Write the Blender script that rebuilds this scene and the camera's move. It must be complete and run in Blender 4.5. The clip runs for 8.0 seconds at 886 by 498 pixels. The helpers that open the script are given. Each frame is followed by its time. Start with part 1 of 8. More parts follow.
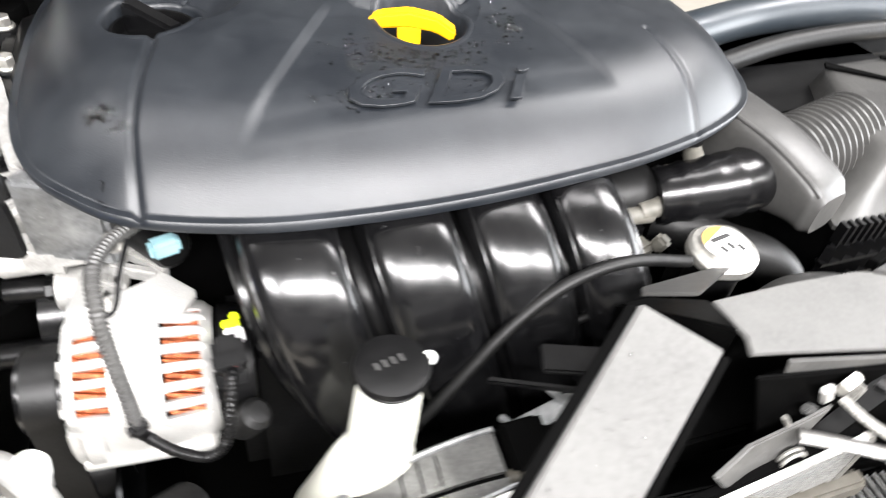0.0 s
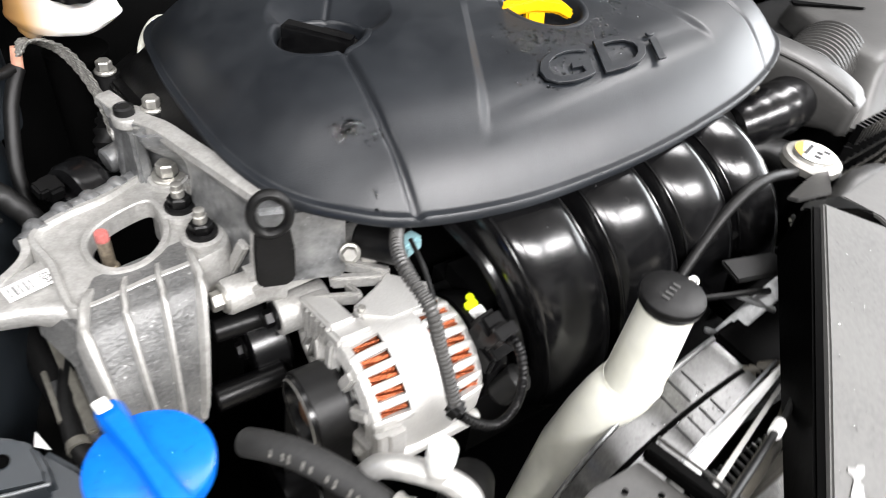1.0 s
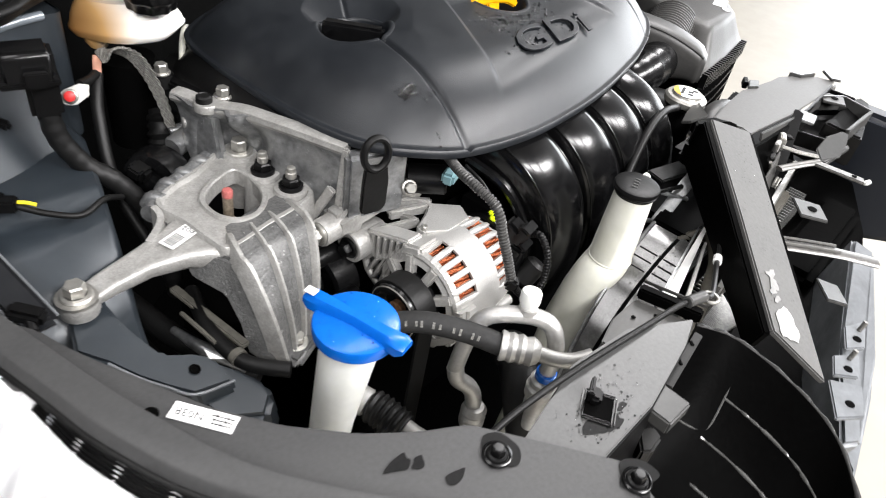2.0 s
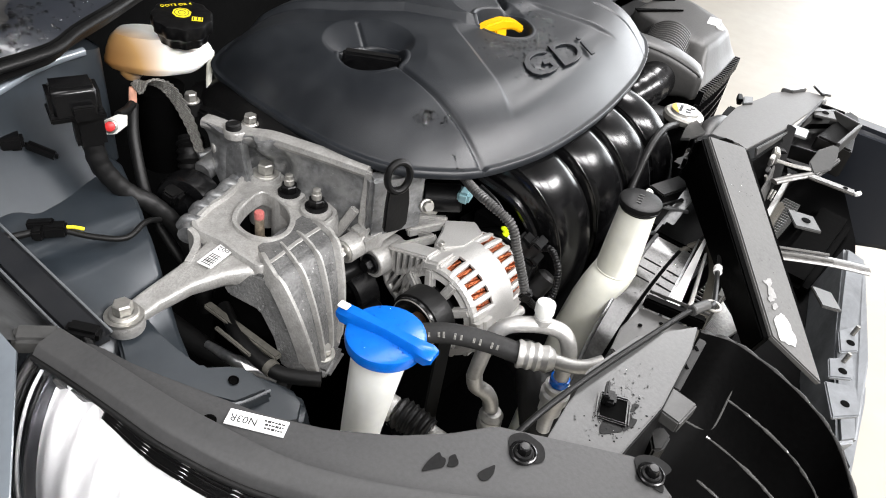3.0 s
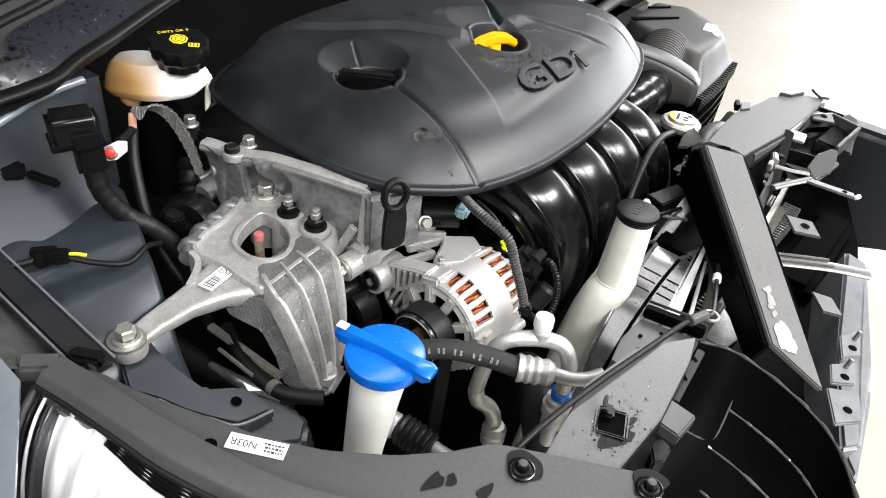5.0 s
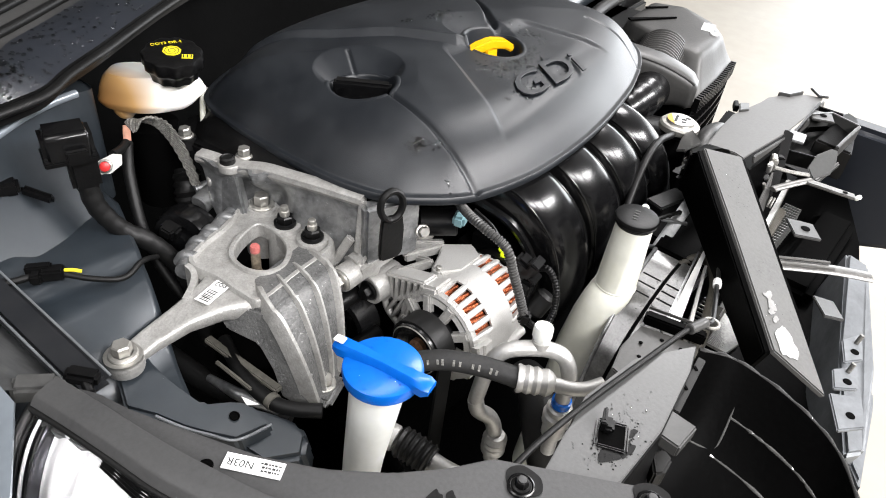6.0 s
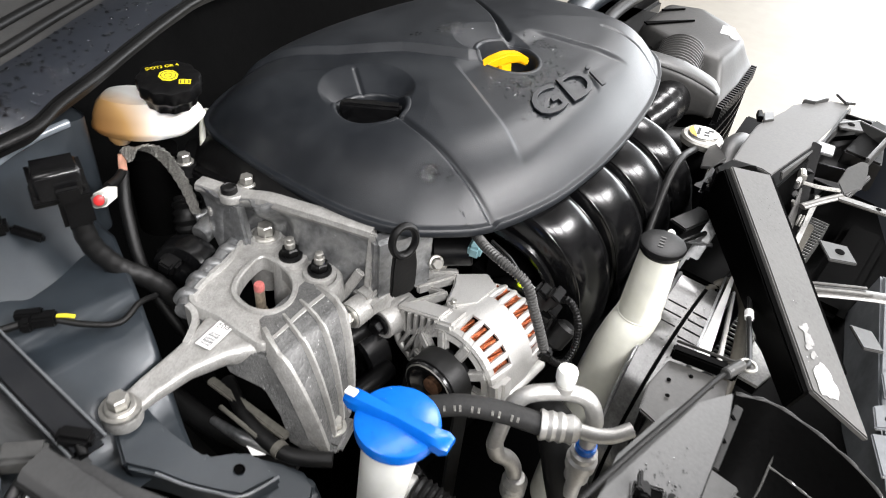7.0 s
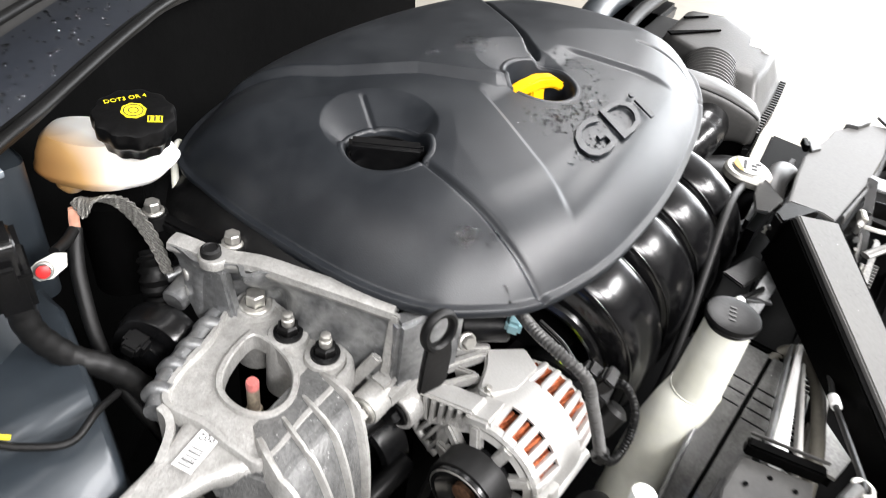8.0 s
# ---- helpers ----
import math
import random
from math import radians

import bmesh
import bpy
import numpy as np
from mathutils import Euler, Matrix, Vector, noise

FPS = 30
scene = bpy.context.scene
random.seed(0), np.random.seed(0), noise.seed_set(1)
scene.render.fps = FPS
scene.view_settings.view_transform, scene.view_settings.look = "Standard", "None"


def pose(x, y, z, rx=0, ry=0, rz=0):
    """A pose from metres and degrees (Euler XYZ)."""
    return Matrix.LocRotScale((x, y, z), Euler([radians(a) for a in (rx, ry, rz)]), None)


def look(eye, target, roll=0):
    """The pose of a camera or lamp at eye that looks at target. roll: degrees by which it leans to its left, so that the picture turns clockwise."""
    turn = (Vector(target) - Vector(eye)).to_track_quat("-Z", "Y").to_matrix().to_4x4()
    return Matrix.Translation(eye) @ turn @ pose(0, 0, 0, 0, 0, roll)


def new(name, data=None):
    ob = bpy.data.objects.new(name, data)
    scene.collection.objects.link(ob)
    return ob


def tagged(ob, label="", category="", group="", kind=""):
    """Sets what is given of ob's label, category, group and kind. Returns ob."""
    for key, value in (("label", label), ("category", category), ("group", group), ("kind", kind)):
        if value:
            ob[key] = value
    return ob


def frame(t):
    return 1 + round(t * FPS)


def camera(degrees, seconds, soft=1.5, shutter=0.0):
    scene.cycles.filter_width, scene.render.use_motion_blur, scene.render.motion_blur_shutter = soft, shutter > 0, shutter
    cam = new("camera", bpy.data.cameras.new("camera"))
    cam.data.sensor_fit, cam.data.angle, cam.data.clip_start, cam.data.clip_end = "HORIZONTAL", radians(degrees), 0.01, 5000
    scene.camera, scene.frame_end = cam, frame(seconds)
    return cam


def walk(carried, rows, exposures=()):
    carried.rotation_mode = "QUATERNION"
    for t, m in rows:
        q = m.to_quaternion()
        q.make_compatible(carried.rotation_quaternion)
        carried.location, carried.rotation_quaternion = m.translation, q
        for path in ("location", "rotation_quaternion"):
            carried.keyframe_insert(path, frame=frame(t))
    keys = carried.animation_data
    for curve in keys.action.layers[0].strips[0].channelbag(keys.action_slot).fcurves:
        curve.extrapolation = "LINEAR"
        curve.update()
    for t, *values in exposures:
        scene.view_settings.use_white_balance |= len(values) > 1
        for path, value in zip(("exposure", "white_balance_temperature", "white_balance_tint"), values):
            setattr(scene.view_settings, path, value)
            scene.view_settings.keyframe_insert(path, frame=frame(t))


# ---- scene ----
cam = camera(64.5, 8.0, 1.0, 0.5)
PATH = [
    (0, (-0.131, -0.513, 1.133), (0.379, 0.856, -0.233), 7.8),
    (0.5, (-0.287, -0.475, 1.124), (0.454, 0.8, -0.227), 6.0),
    (1, (-0.42, -0.443, 1.126), (0.499, 0.729, -0.209), 7.6),
    (1.5, (-0.571, -0.444, 1.137), (0.613, 0.533, -0.146), 9.7),
    (2, (-0.694, -0.465, 1.165), (0.585, 0.42, -0.093), 10.6),
    (2.2, (-0.711, -0.463, 1.173), (0.583, 0.424, -0.070), 9.6),
    (3.3, (-0.735, -0.467, 1.197), (0.566, 0.423, -0.034), 10.1),
    (3.5, (-0.735, -0.461, 1.198), (0.58, 0.418, -0.026), 10.2),
    (4, (-0.734, -0.466, 1.206), (0.57, 0.445, -0.006), 8.9),
    (4.5, (-0.732, -0.473, 1.205), (0.56, 0.449, -0.011), 8.2),
    (6, (-0.717, -0.468, 1.212), (0.567, 0.454, -0.013), 6.9),
    (6.5, (-0.709, -0.459, 1.219), (0.556, 0.486, -0.009), 6.8),
    (7, (-0.678, -0.422, 1.218), (0.586, 0.5, -0.028), 6.1),
    (7.5, (-0.635, -0.356, 1.208), (0.653, 0.502, -0.059), 6.8),
    (8, (-0.598, -0.28, 1.19), (0.712, 0.537, -0.081), 9.1),
]
walk(cam, [(t, look(eye, target, roll)) for t, eye, target, roll in PATH],
     [(0, 1.30), (0.5, 1.0), (1, 0.60), (1.5, 0.30), (2, 0.20), (4.5, 0.16), (6.5, 0.26), (7.5, 0.42), (8, 0.62)])

# ---- world and light ----
world = bpy.data.worlds.new("workshop_air")
scene.world = world
world.use_nodes = True
world.node_tree.nodes["Background"].inputs[0].default_value = (0.85, 0.92, 1.0, 1)
world.node_tree.nodes["Background"].inputs[1].default_value = 0.1
scene.view_settings.exposure = 0.0


def lamp(name, eye, target, sx, sy, watts, colour=(1.0, 0.98, 0.985)):
    data = bpy.data.lights.new(name, "AREA")
    data.shape, data.size, data.size_y, data.energy, data.color = "RECTANGLE", sx, sy, watts, colour
    ob = new(name, data)
    ob.matrix_world = look(eye, target)
    return ob


lamp("doorway_daylight", (8.6, -0.8, 1.7), (0, -0.4, 0.9), 5.0, 3.0, 420, (0.95, 0.97, 1.0))
for lx in (-2.2, 0.4, 3.0):
    for ly in (-2.9, 0.3):
        lamp("ceiling_lamp", (lx, ly, 3.35), (lx, ly, 0), 2.2, 0.8, 245 if ly < 0 else (100 if lx > 2 else 36))


# ---- materials ----
def mat(name, base, rough=0.5, metal=0.0, scale=60.0, vary=0.15, bump=0.1, rough_vary=0.1, coat=0.0, dirt=None, dirt_amount=0.0, dirt_scale=9.0, spec=0.5):
    m = bpy.data.materials.new(name)
    m.use_nodes = True
    nt = m.node_tree
    p = nt.nodes["Principled BSDF"]
    L = nt.links.new
    tc = nt.nodes.new("ShaderNodeTexCoord")
    fine = nt.nodes.new("ShaderNodeTexNoise")
    fine.inputs["Scale"].default_value, fine.inputs["Detail"].default_value = scale, 5
    L(tc.outputs["Object"], fine.inputs["Vector"])
    wide = nt.nodes.new("ShaderNodeTexNoise")
    wide.inputs["Scale"].default_value, wide.inputs["Detail"].default_value = dirt_scale, 6
    wide.inputs["Roughness"].default_value = 0.65
    L(tc.outputs["Object"], wide.inputs["Vector"])
    r1 = nt.nodes.new("ShaderNodeValToRGB")
    r1.color_ramp.elements[0].position, r1.color_ramp.elements[1].position = 0.3, 0.7
    r1.color_ramp.elements[0].color = (*[c * (1 - vary) for c in base], 1)
    r1.color_ramp.elements[1].color = (*[min(1, c * (1 + vary)) for c in base], 1)
    L(fine.outputs["Fac"], r1.inputs["Fac"])
    mix = nt.nodes.new("ShaderNodeMix")
    mix.data_type = "RGBA"
    r2 = nt.nodes.new("ShaderNodeValToRGB")
    r2.color_ramp.elements[0].position, r2.color_ramp.elements[1].position = 0.40, 0.74
    r2.color_ramp.elements[0].color = (0, 0, 0, 1)
    r2.color_ramp.elements[1].color = (dirt_amount, dirt_amount, dirt_amount, 1)
    L(wide.outputs["Fac"], r2.inputs["Fac"])
    L(r2.outputs["Color"], mix.inputs["Factor"])
    L(r1.outputs["Color"], mix.inputs["A"])
    mix.inputs["B"].default_value = (*(dirt or base), 1)
    L(mix.outputs["Result"], p.inputs["Base Color"])
    rr = nt.nodes.new("ShaderNodeMapRange")
    rr.inputs["To Min"].default_value, rr.inputs["To Max"].default_value = max(0.02, rough - rough_vary), min(1, rough + rough_vary)
    L(wide.outputs["Fac"], rr.inputs["Value"])
    L(rr.outputs["Result"], p.inputs["Roughness"])
    p.inputs["Metallic"].default_value = metal
    p.inputs["Coat Weight"].default_value = coat
    p.inputs["Coat Roughness"].default_value = 0.06
    p.inputs["Specular IOR Level"].default_value = spec
    if bump:
        b = nt.nodes.new("ShaderNodeBump")
        b.inputs["Strength"].default_value, b.inputs["Distance"].default_value = bump, 0.002
        L(fine.outputs["Fac"], b.inputs["Height"])
        L(b.outputs["Normal"], p.inputs["Normal"])
    return m


COVER = mat("grained_black_plastic", (0.0062, 0.0078, 0.0104), 0.42, 0, 900, 0.12, 0.10, 0.10, dirt=(0.021, 0.0238, 0.0275), dirt_amount=0.75, dirt_scale=13, spec=0.52)
BLACK = mat("black_plastic", (0.0022, 0.0022, 0.0024), 0.36, 0, 300, 0.2, 0.10, 0.12, dirt=(0.008, 0.0078, 0.0075), dirt_amount=0.4, dirt_scale=18, spec=0.22)
GLOSS = mat("glossy_black_plastic", (0.0022, 0.0022, 0.0025), 0.24, 0, 120, 0.15, 0.06, 0.08, dirt=(0.02, 0.02, 0.02), dirt_amount=0.3, dirt_scale=16)
# Near black stands in for shade deep in the bay and in holes.
DARK = mat("deep_shade_black", (0.0006, 0.0006, 0.0006), 0.8, 0, 60, 0.3, 0.3, 0.1, spec=0.04)
RUBBER = mat("black_rubber", (0.0032, 0.0032, 0.0032), 0.48, 0, 250, 0.2, 0.12, 0.08, dirt=(0.011, 0.011, 0.011), dirt_amount=0.4, dirt_scale=20, spec=0.3)
CARRIER = mat("dusty_black_panel", (0.046, 0.046, 0.045), 0.36, 0, 220, 0.12, 0.05, 0.1, dirt=(0.085, 0.085, 0.083), dirt_amount=0.5, dirt_scale=10, spec=0.38)
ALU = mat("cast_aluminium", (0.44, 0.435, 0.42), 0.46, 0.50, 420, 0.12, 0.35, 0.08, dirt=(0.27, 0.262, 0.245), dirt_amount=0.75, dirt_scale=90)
ALU_DULL = mat("oxidised_aluminium", (0.215, 0.22, 0.225), 0.36, 0.68, 160, 0.28, 0.25, 0.14, dirt=(0.44, 0.445, 0.44), dirt_amount=0.8, dirt_scale=34)
ALU_LIGHT = mat("bright_cast_aluminium", (0.53, 0.525, 0.51), 0.5, 0.5, 700, 0.08, 0.25, 0.08, dirt=(0.5, 0.48, 0.45), dirt_amount=0.4, dirt_scale=22)
STEEL = mat("zinc_plated_steel", (0.46, 0.45, 0.42), 0.42, 0.85, 200, 0.12, 0.12, 0.1)
PIPE = mat("aluminium_pipe", (0.45, 0.445, 0.43), 0.44, 0.6, 300, 0.08, 0.15, 0.08, dirt=(0.36, 0.355, 0.34), dirt_amount=0.5, dirt_scale=60)
COPPER = mat("lacquered_copper_wire", (0.36, 0.095, 0.035), 0.34, 0.75, 700, 0.6, 0.6, 0.1, dirt=(0.08, 0.02, 0.008), dirt_amount=0.9, dirt_scale=160)
BLUE = mat("blue_plastic", (0.002, 0.115, 0.52), 0.26, 0, 150, 0.06, 0.05, 0.06)
WHITE = mat("milky_white_plastic", (0.72, 0.73, 0.70), 0.42, 0, 70, 0.05, 0.06, 0.06, dirt=(0.62, 0.62, 0.57), dirt_amount=0.4, dirt_scale=18)
TANK = mat("yellowed_white_plastic", (0.66, 0.66, 0.59), 0.42, 0, 70, 0.06, 0.06, 0.06, dirt=(0.54, 0.54, 0.45), dirt_amount=0.5, dirt_scale=14)
PAPER = mat("label_paper", (0.78, 0.78, 0.77), 0.5, 0, 90, 0.03, 0.0)
INK = mat("black_ink", (0.02, 0.02, 0.02), 0.6, 0, 90, 0.1, 0.0)
YELLOW = mat("yellow_plastic", (0.80, 0.42, 0.005), 0.32, 0, 120, 0.06, 0.05, 0.05)
YELLOW_INK = mat("yellow_print", (0.80, 0.66, 0.02), 0.45, 0, 120, 0.06, 0.0)
LIME = mat("lime_tape", (0.62, 0.78, 0.01), 0.45, 0, 120, 0.06, 0.0)
ORANGE = mat("orange_label", (0.75, 0.38, 0.05), 0.5, 0, 120, 0.06, 0.0)
RED = mat("red_paint", (0.60, 0.03, 0.03), 0.4, 0, 200, 0.15, 0.1)
RUST = mat("rusty_steel", (0.16, 0.085, 0.05), 0.5, 0.5, 300, 0.4, 0.3, 0.1)
BRONZE = mat("tarnished_steel", (0.24, 0.20, 0.15), 0.4, 0.7, 300, 0.3, 0.2, 0.1)
ROSE = mat("faded_red_paint", (0.36, 0.10, 0.09), 0.5, 0, 400, 0.25, 0.2)
PINK = mat("copper_lug", (0.80, 0.42, 0.30), 0.4, 0.4, 200, 0.1, 0.1)
PAINT = mat("slate_body_paint", (0.0195, 0.0253, 0.0315), 0.40, 0.20, 90, 0.08, 0.03, 0.10, coat=0.07, dirt=(0.036, 0.042, 0.047), dirt_amount=0.6, dirt_scale=11)
# Body paint copied darker, standing in for shade on cowl and far wing.
NAVY = mat("shaded_navy_wet_paint", (0.013, 0.0155, 0.021), 0.40, 0.1, 90, 0.06, 0.02, 0.06, coat=0.15, dirt=(0.016, 0.018, 0.023), dirt_amount=0.4, dirt_scale=9)
CREAM = mat("dull_white_paint", (0.50, 0.50, 0.47), 0.45, 0, 120, 0.1, 0.05)
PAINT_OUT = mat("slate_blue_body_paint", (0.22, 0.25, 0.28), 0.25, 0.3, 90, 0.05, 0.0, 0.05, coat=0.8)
BRAID = mat("tinned_braid", (0.22, 0.215, 0.20), 0.5, 0.7, 500, 0.4, 0.6, 0.1)
CHROME = mat("lamp_chrome", (0.92, 0.92, 0.93), 0.30, 0.5, 20, 0.02, 0.0, 0.04)
DUSTY = mat("dusty_grey_plastic", (0.036, 0.0355, 0.0345), 0.42, 0, 220, 0.12, 0.1, 0.1, dirt=(0.075, 0.073, 0.068), dirt_amount=0.5, dirt_scale=12)
FLOOR = mat("pale_concrete", (0.29, 0.272, 0.236), 0.55, 0, 12, 0.05, 0.05, 0.1, dirt=(0.27, 0.245, 0.205), dirt_amount=0.5, dirt_scale=2.2)
WALL = mat("grey_wall_paint", (0.20, 0.20, 0.20), 0.7, 0, 20, 0.03, 0.05, 0.05)
FIN = mat("radiator_fin_metal", (0.40, 0.40, 0.39), 0.45, 0.8, 300, 0.2, 0.1, 0.1)
CYAN = mat("pale_teal_plastic", (0.20, 0.34, 0.37), 0.4, 0, 100, 0.1, 0.1)


def brake_plastic():
    m = mat("amber_stained_white_plastic", (0.85, 0.84, 0.80), 0.35, 0, 60, 0.04, 0.05, 0.05)
    nt = m.node_tree
    p = nt.nodes["Principled BSDF"]
    tc = nt.nodes.new("ShaderNodeTexCoord")
    sep = nt.nodes.new("ShaderNodeSeparateXYZ")
    nt.links.new(tc.outputs["Object"], sep.inputs[0])
    ramp = nt.nodes.new("ShaderNodeValToRGB")
    e = ramp.color_ramp.elements
    e[0].position, e[0].color = 0.20, (0.28, 0.10, 0.02, 1)
    e[1].position, e[1].color = 0.75, (0.86, 0.85, 0.81, 1)
    mid = e.new(0.45)
    mid.color = (0.56, 0.33, 0.13, 1)
    mr = nt.nodes.new("ShaderNodeMapRange")
    mr.inputs["From Min"].default_value, mr.inputs["From Max"].default_value = -0.418, -0.345
    nt.links.new(sep.outputs["X"], mr.inputs["Value"])
    nt.links.new(mr.outputs["Result"], ramp.inputs["Fac"])
    nt.links.new(ramp.outputs["Color"], p.inputs["Base Color"])
    p.inputs["Subsurface Weight"].default_value = 0.1
    p.inputs["Subsurface Radius"].default_value = (0.01, 0.007, 0.004)
    return m


AMBER = brake_plastic()


def glass():
    m = bpy.data.materials.new("clear_lamp_lens")
    m.use_nodes = True
    p = m.node_tree.nodes["Principled BSDF"]
    p.inputs["Transmission Weight"].default_value = 1.0
    p.inputs["Roughness"].default_value = 0.02
    p.inputs["IOR"].default_value = 1.3
    return m


GLASS = glass()
WATER = glass()
WATER.name = "water"


def wear(m, scale=300.0, level=0.62, colour=(0.62, 0.62, 0.61)):
    """Small bright scuffs over a material."""
    nt = m.node_tree
    p = nt.nodes["Principled BSDF"]
    old = p.inputs["Base Color"].links[0].from_socket
    tc = nt.nodes.new("ShaderNodeTexCoord")
    n = nt.nodes.new("ShaderNodeTexNoise")
    n.inputs["Scale"].default_value, n.inputs["Detail"].default_value, n.inputs["Roughness"].default_value = scale, 8, 0.7
    nt.links.new(tc.outputs["Object"], n.inputs["Vector"])
    r = nt.nodes.new("ShaderNodeValToRGB")
    r.color_ramp.elements[0].position, r.color_ramp.elements[1].position = level, level + 0.05
    nt.links.new(n.outputs["Fac"], r.inputs["Fac"])
    mix = nt.nodes.new("ShaderNodeMix")
    mix.data_type = "RGBA"
    nt.links.new(r.outputs["Color"], mix.inputs["Factor"])
    nt.links.new(old, mix.inputs["A"])
    mix.inputs["B"].default_value = (*colour, 1)
    nt.links.new(mix.outputs["Result"], p.inputs["Base Color"])


wear(ALU_DULL, 260, 0.63, (0.55, 0.56, 0.57))
wear(ALU, 160, 0.67, (0.22, 0.215, 0.21))
WETGREY = mat("wet_grey_black_plastic", (0.085, 0.085, 0.082), 0.17, 0, 400, 0.2, 0.02, 0.06, spec=1.0, dirt=(0.018, 0.018, 0.018), dirt_amount=0.7, dirt_scale=40)
MOULD = mat("wet_moulded_plastic", (0.0025, 0.0025, 0.0028), 0.20, 0, 90, 0.2, 0.05, 0.10, dirt=(0.012, 0.012, 0.012), dirt_amount=0.4, dirt_scale=22, spec=0.42)
wear(MOULD, 130, 0.66, (0.045, 0.045, 0.045))
wear(COVER, 380, 0.68, (0.045, 0.048, 0.052))
wear(PAINT, 300, 0.70, (0.10, 0.11, 0.115))
HOSE = mat("grey_black_rubber", (0.020, 0.020, 0.020), 0.55, 0, 300, 0.2, 0.12, 0.08, dirt=(0.04, 0.04, 0.039), dirt_amount=0.5, dirt_scale=24, spec=0.3)
# Near black for the wet air guide and for shaded carrier sides.
SHIELD = mat("wet_and_shaded_black", (0.0010, 0.0010, 0.0010), 0.38, 0, 200, 0.2, 0.08, 0.08, spec=0.02)
# Casting copied darker for shade on webs and in recesses, with bright scuffs.
CAST = mat("shaded_rough_casting", (0.105, 0.106, 0.105), 0.45, 0.35, 380, 0.3, 0.55, 0.12, dirt=(0.20, 0.20, 0.195), dirt_amount=0.8, dirt_scale=48)
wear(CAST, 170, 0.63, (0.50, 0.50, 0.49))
# Scuffed bracket plates; also the painted highlights on rail crease and brace edges.
PANEL = mat("scuffed_highlight_slate", (0.17, 0.18, 0.19), 0.42, 0.2, 160, 0.08, 0.06, 0.1, dirt=(0.06, 0.063, 0.068), dirt_amount=0.6, dirt_scale=24)
DIRTY = mat("dirty_slate_paint", (0.070, 0.072, 0.073), 0.46, 0.1, 120, 0.12, 0.08, 0.1, dirt=(0.020, 0.020, 0.020), dirt_amount=0.9, dirt_scale=26)
WET = mat("wet_black_stain", (0.006, 0.006, 0.006), 0.40, 0, 500, 0.3, 0.0, 0.1, spec=0.12)
LABEL_DIM = mat("faded_label_paper", (0.23, 0.227, 0.22), 0.55, 0, 160, 0.10, 0.1, 0.1, dirt=(0.10, 0.10, 0.10), dirt_amount=0.8, dirt_scale=55)
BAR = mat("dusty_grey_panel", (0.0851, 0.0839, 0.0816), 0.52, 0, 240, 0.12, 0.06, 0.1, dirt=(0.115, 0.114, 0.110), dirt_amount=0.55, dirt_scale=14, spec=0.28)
HOUSING = mat("matt_black_housing", (0.041, 0.0412, 0.0416), 0.44, 0, 300, 0.12, 0.08, 0.1, dirt=(0.056, 0.0558, 0.0550), dirt_amount=0.5, dirt_scale=12, spec=0.42)
CHROMED = mat("dull_plated_strap", (0.20, 0.197, 0.19), 0.40, 0.9, 240, 0.15, 0.15, 0.1, dirt=(0.16, 0.155, 0.145), dirt_amount=0.6, dirt_scale=40)
TAUPE = mat("dusty_taupe_rubber", (0.105, 0.100, 0.086), 0.5, 0, 160, 0.2, 0.15, 0.1, dirt=(0.06, 0.057, 0.05), dirt_amount=0.6, dirt_scale=60, spec=0.35)
BRACE = mat("black_slate_paint", (0.010, 0.011, 0.013), 0.40, 0.1, 120, 0.1, 0.03, 0.1, dirt=(0.022, 0.022, 0.023), dirt_amount=0.5, dirt_scale=16, spec=0.45)
GRIME = mat("dried_grime", (0.0060, 0.0058, 0.0055), 0.5, 0, 90, 0.25, 0.12, 0.12, dirt=(0.018, 0.0173, 0.0163), dirt_amount=0.8, dirt_scale=20, spec=0.3)
LABEL_WORN = mat("worn_label_paper", (0.36, 0.356, 0.345), 0.5, 0, 160, 0.08, 0.1, 0.1, dirt=(0.30, 0.30, 0.29), dirt_amount=0.6, dirt_scale=40)
SMOKE = mat("smoked_chrome", (0.10, 0.10, 0.11), 0.16, 0.9, 60, 0.3, 0.0, 0.08, dirt=(0.02, 0.02, 0.022), dirt_amount=0.8, dirt_scale=30)
PLATE = mat("scuffed_grey_black_plastic", (0.056, 0.0565, 0.0565), 0.37, 0, 300, 0.12, 0.05, 0.1, dirt=(0.080, 0.080, 0.078), dirt_amount=0.5, dirt_scale=14, spec=0.5)
BROWN = mat("brown_grey_rubber", (0.060, 0.055, 0.045), 0.5, 0, 200, 0.15, 0.15, 0.1, dirt=(0.095, 0.088, 0.072), dirt_amount=0.6, dirt_scale=40, spec=0.35)
for m_ in (WHITE, TANK):
    q_ = m_.node_tree.nodes["Principled BSDF"]
    q_.inputs["Subsurface Weight"].default_value = 0.2
    q_.inputs["Subsurface Radius"].default_value = (0.008, 0.008, 0.006)


# ---- mesh helpers ----
def V(*a):
    return Vector(a if len(a) > 1 else a[0])


def finish(bm, smooth=38):
    bm.normal_update()
    for f in bm.faces:
        f.smooth = smooth > 0
    for e in bm.edges:
        if len(e.link_faces) == 2 and e.calc_face_angle(0) > radians(smooth):
            e.smooth = False


def mesh_of(name, bm, material, smooth=38):
    finish(bm, smooth)
    data = bpy.data.meshes.new(name)
    bm.to_mesh(data)
    bm.free()
    data.materials.append(material)
    return data


def thing(name, base, label, category, group="", kind=""):
    ob = new(name)
    ob.location = base
    ob.empty_display_size = 0.02
    return tagged(ob, label, category, group, kind)


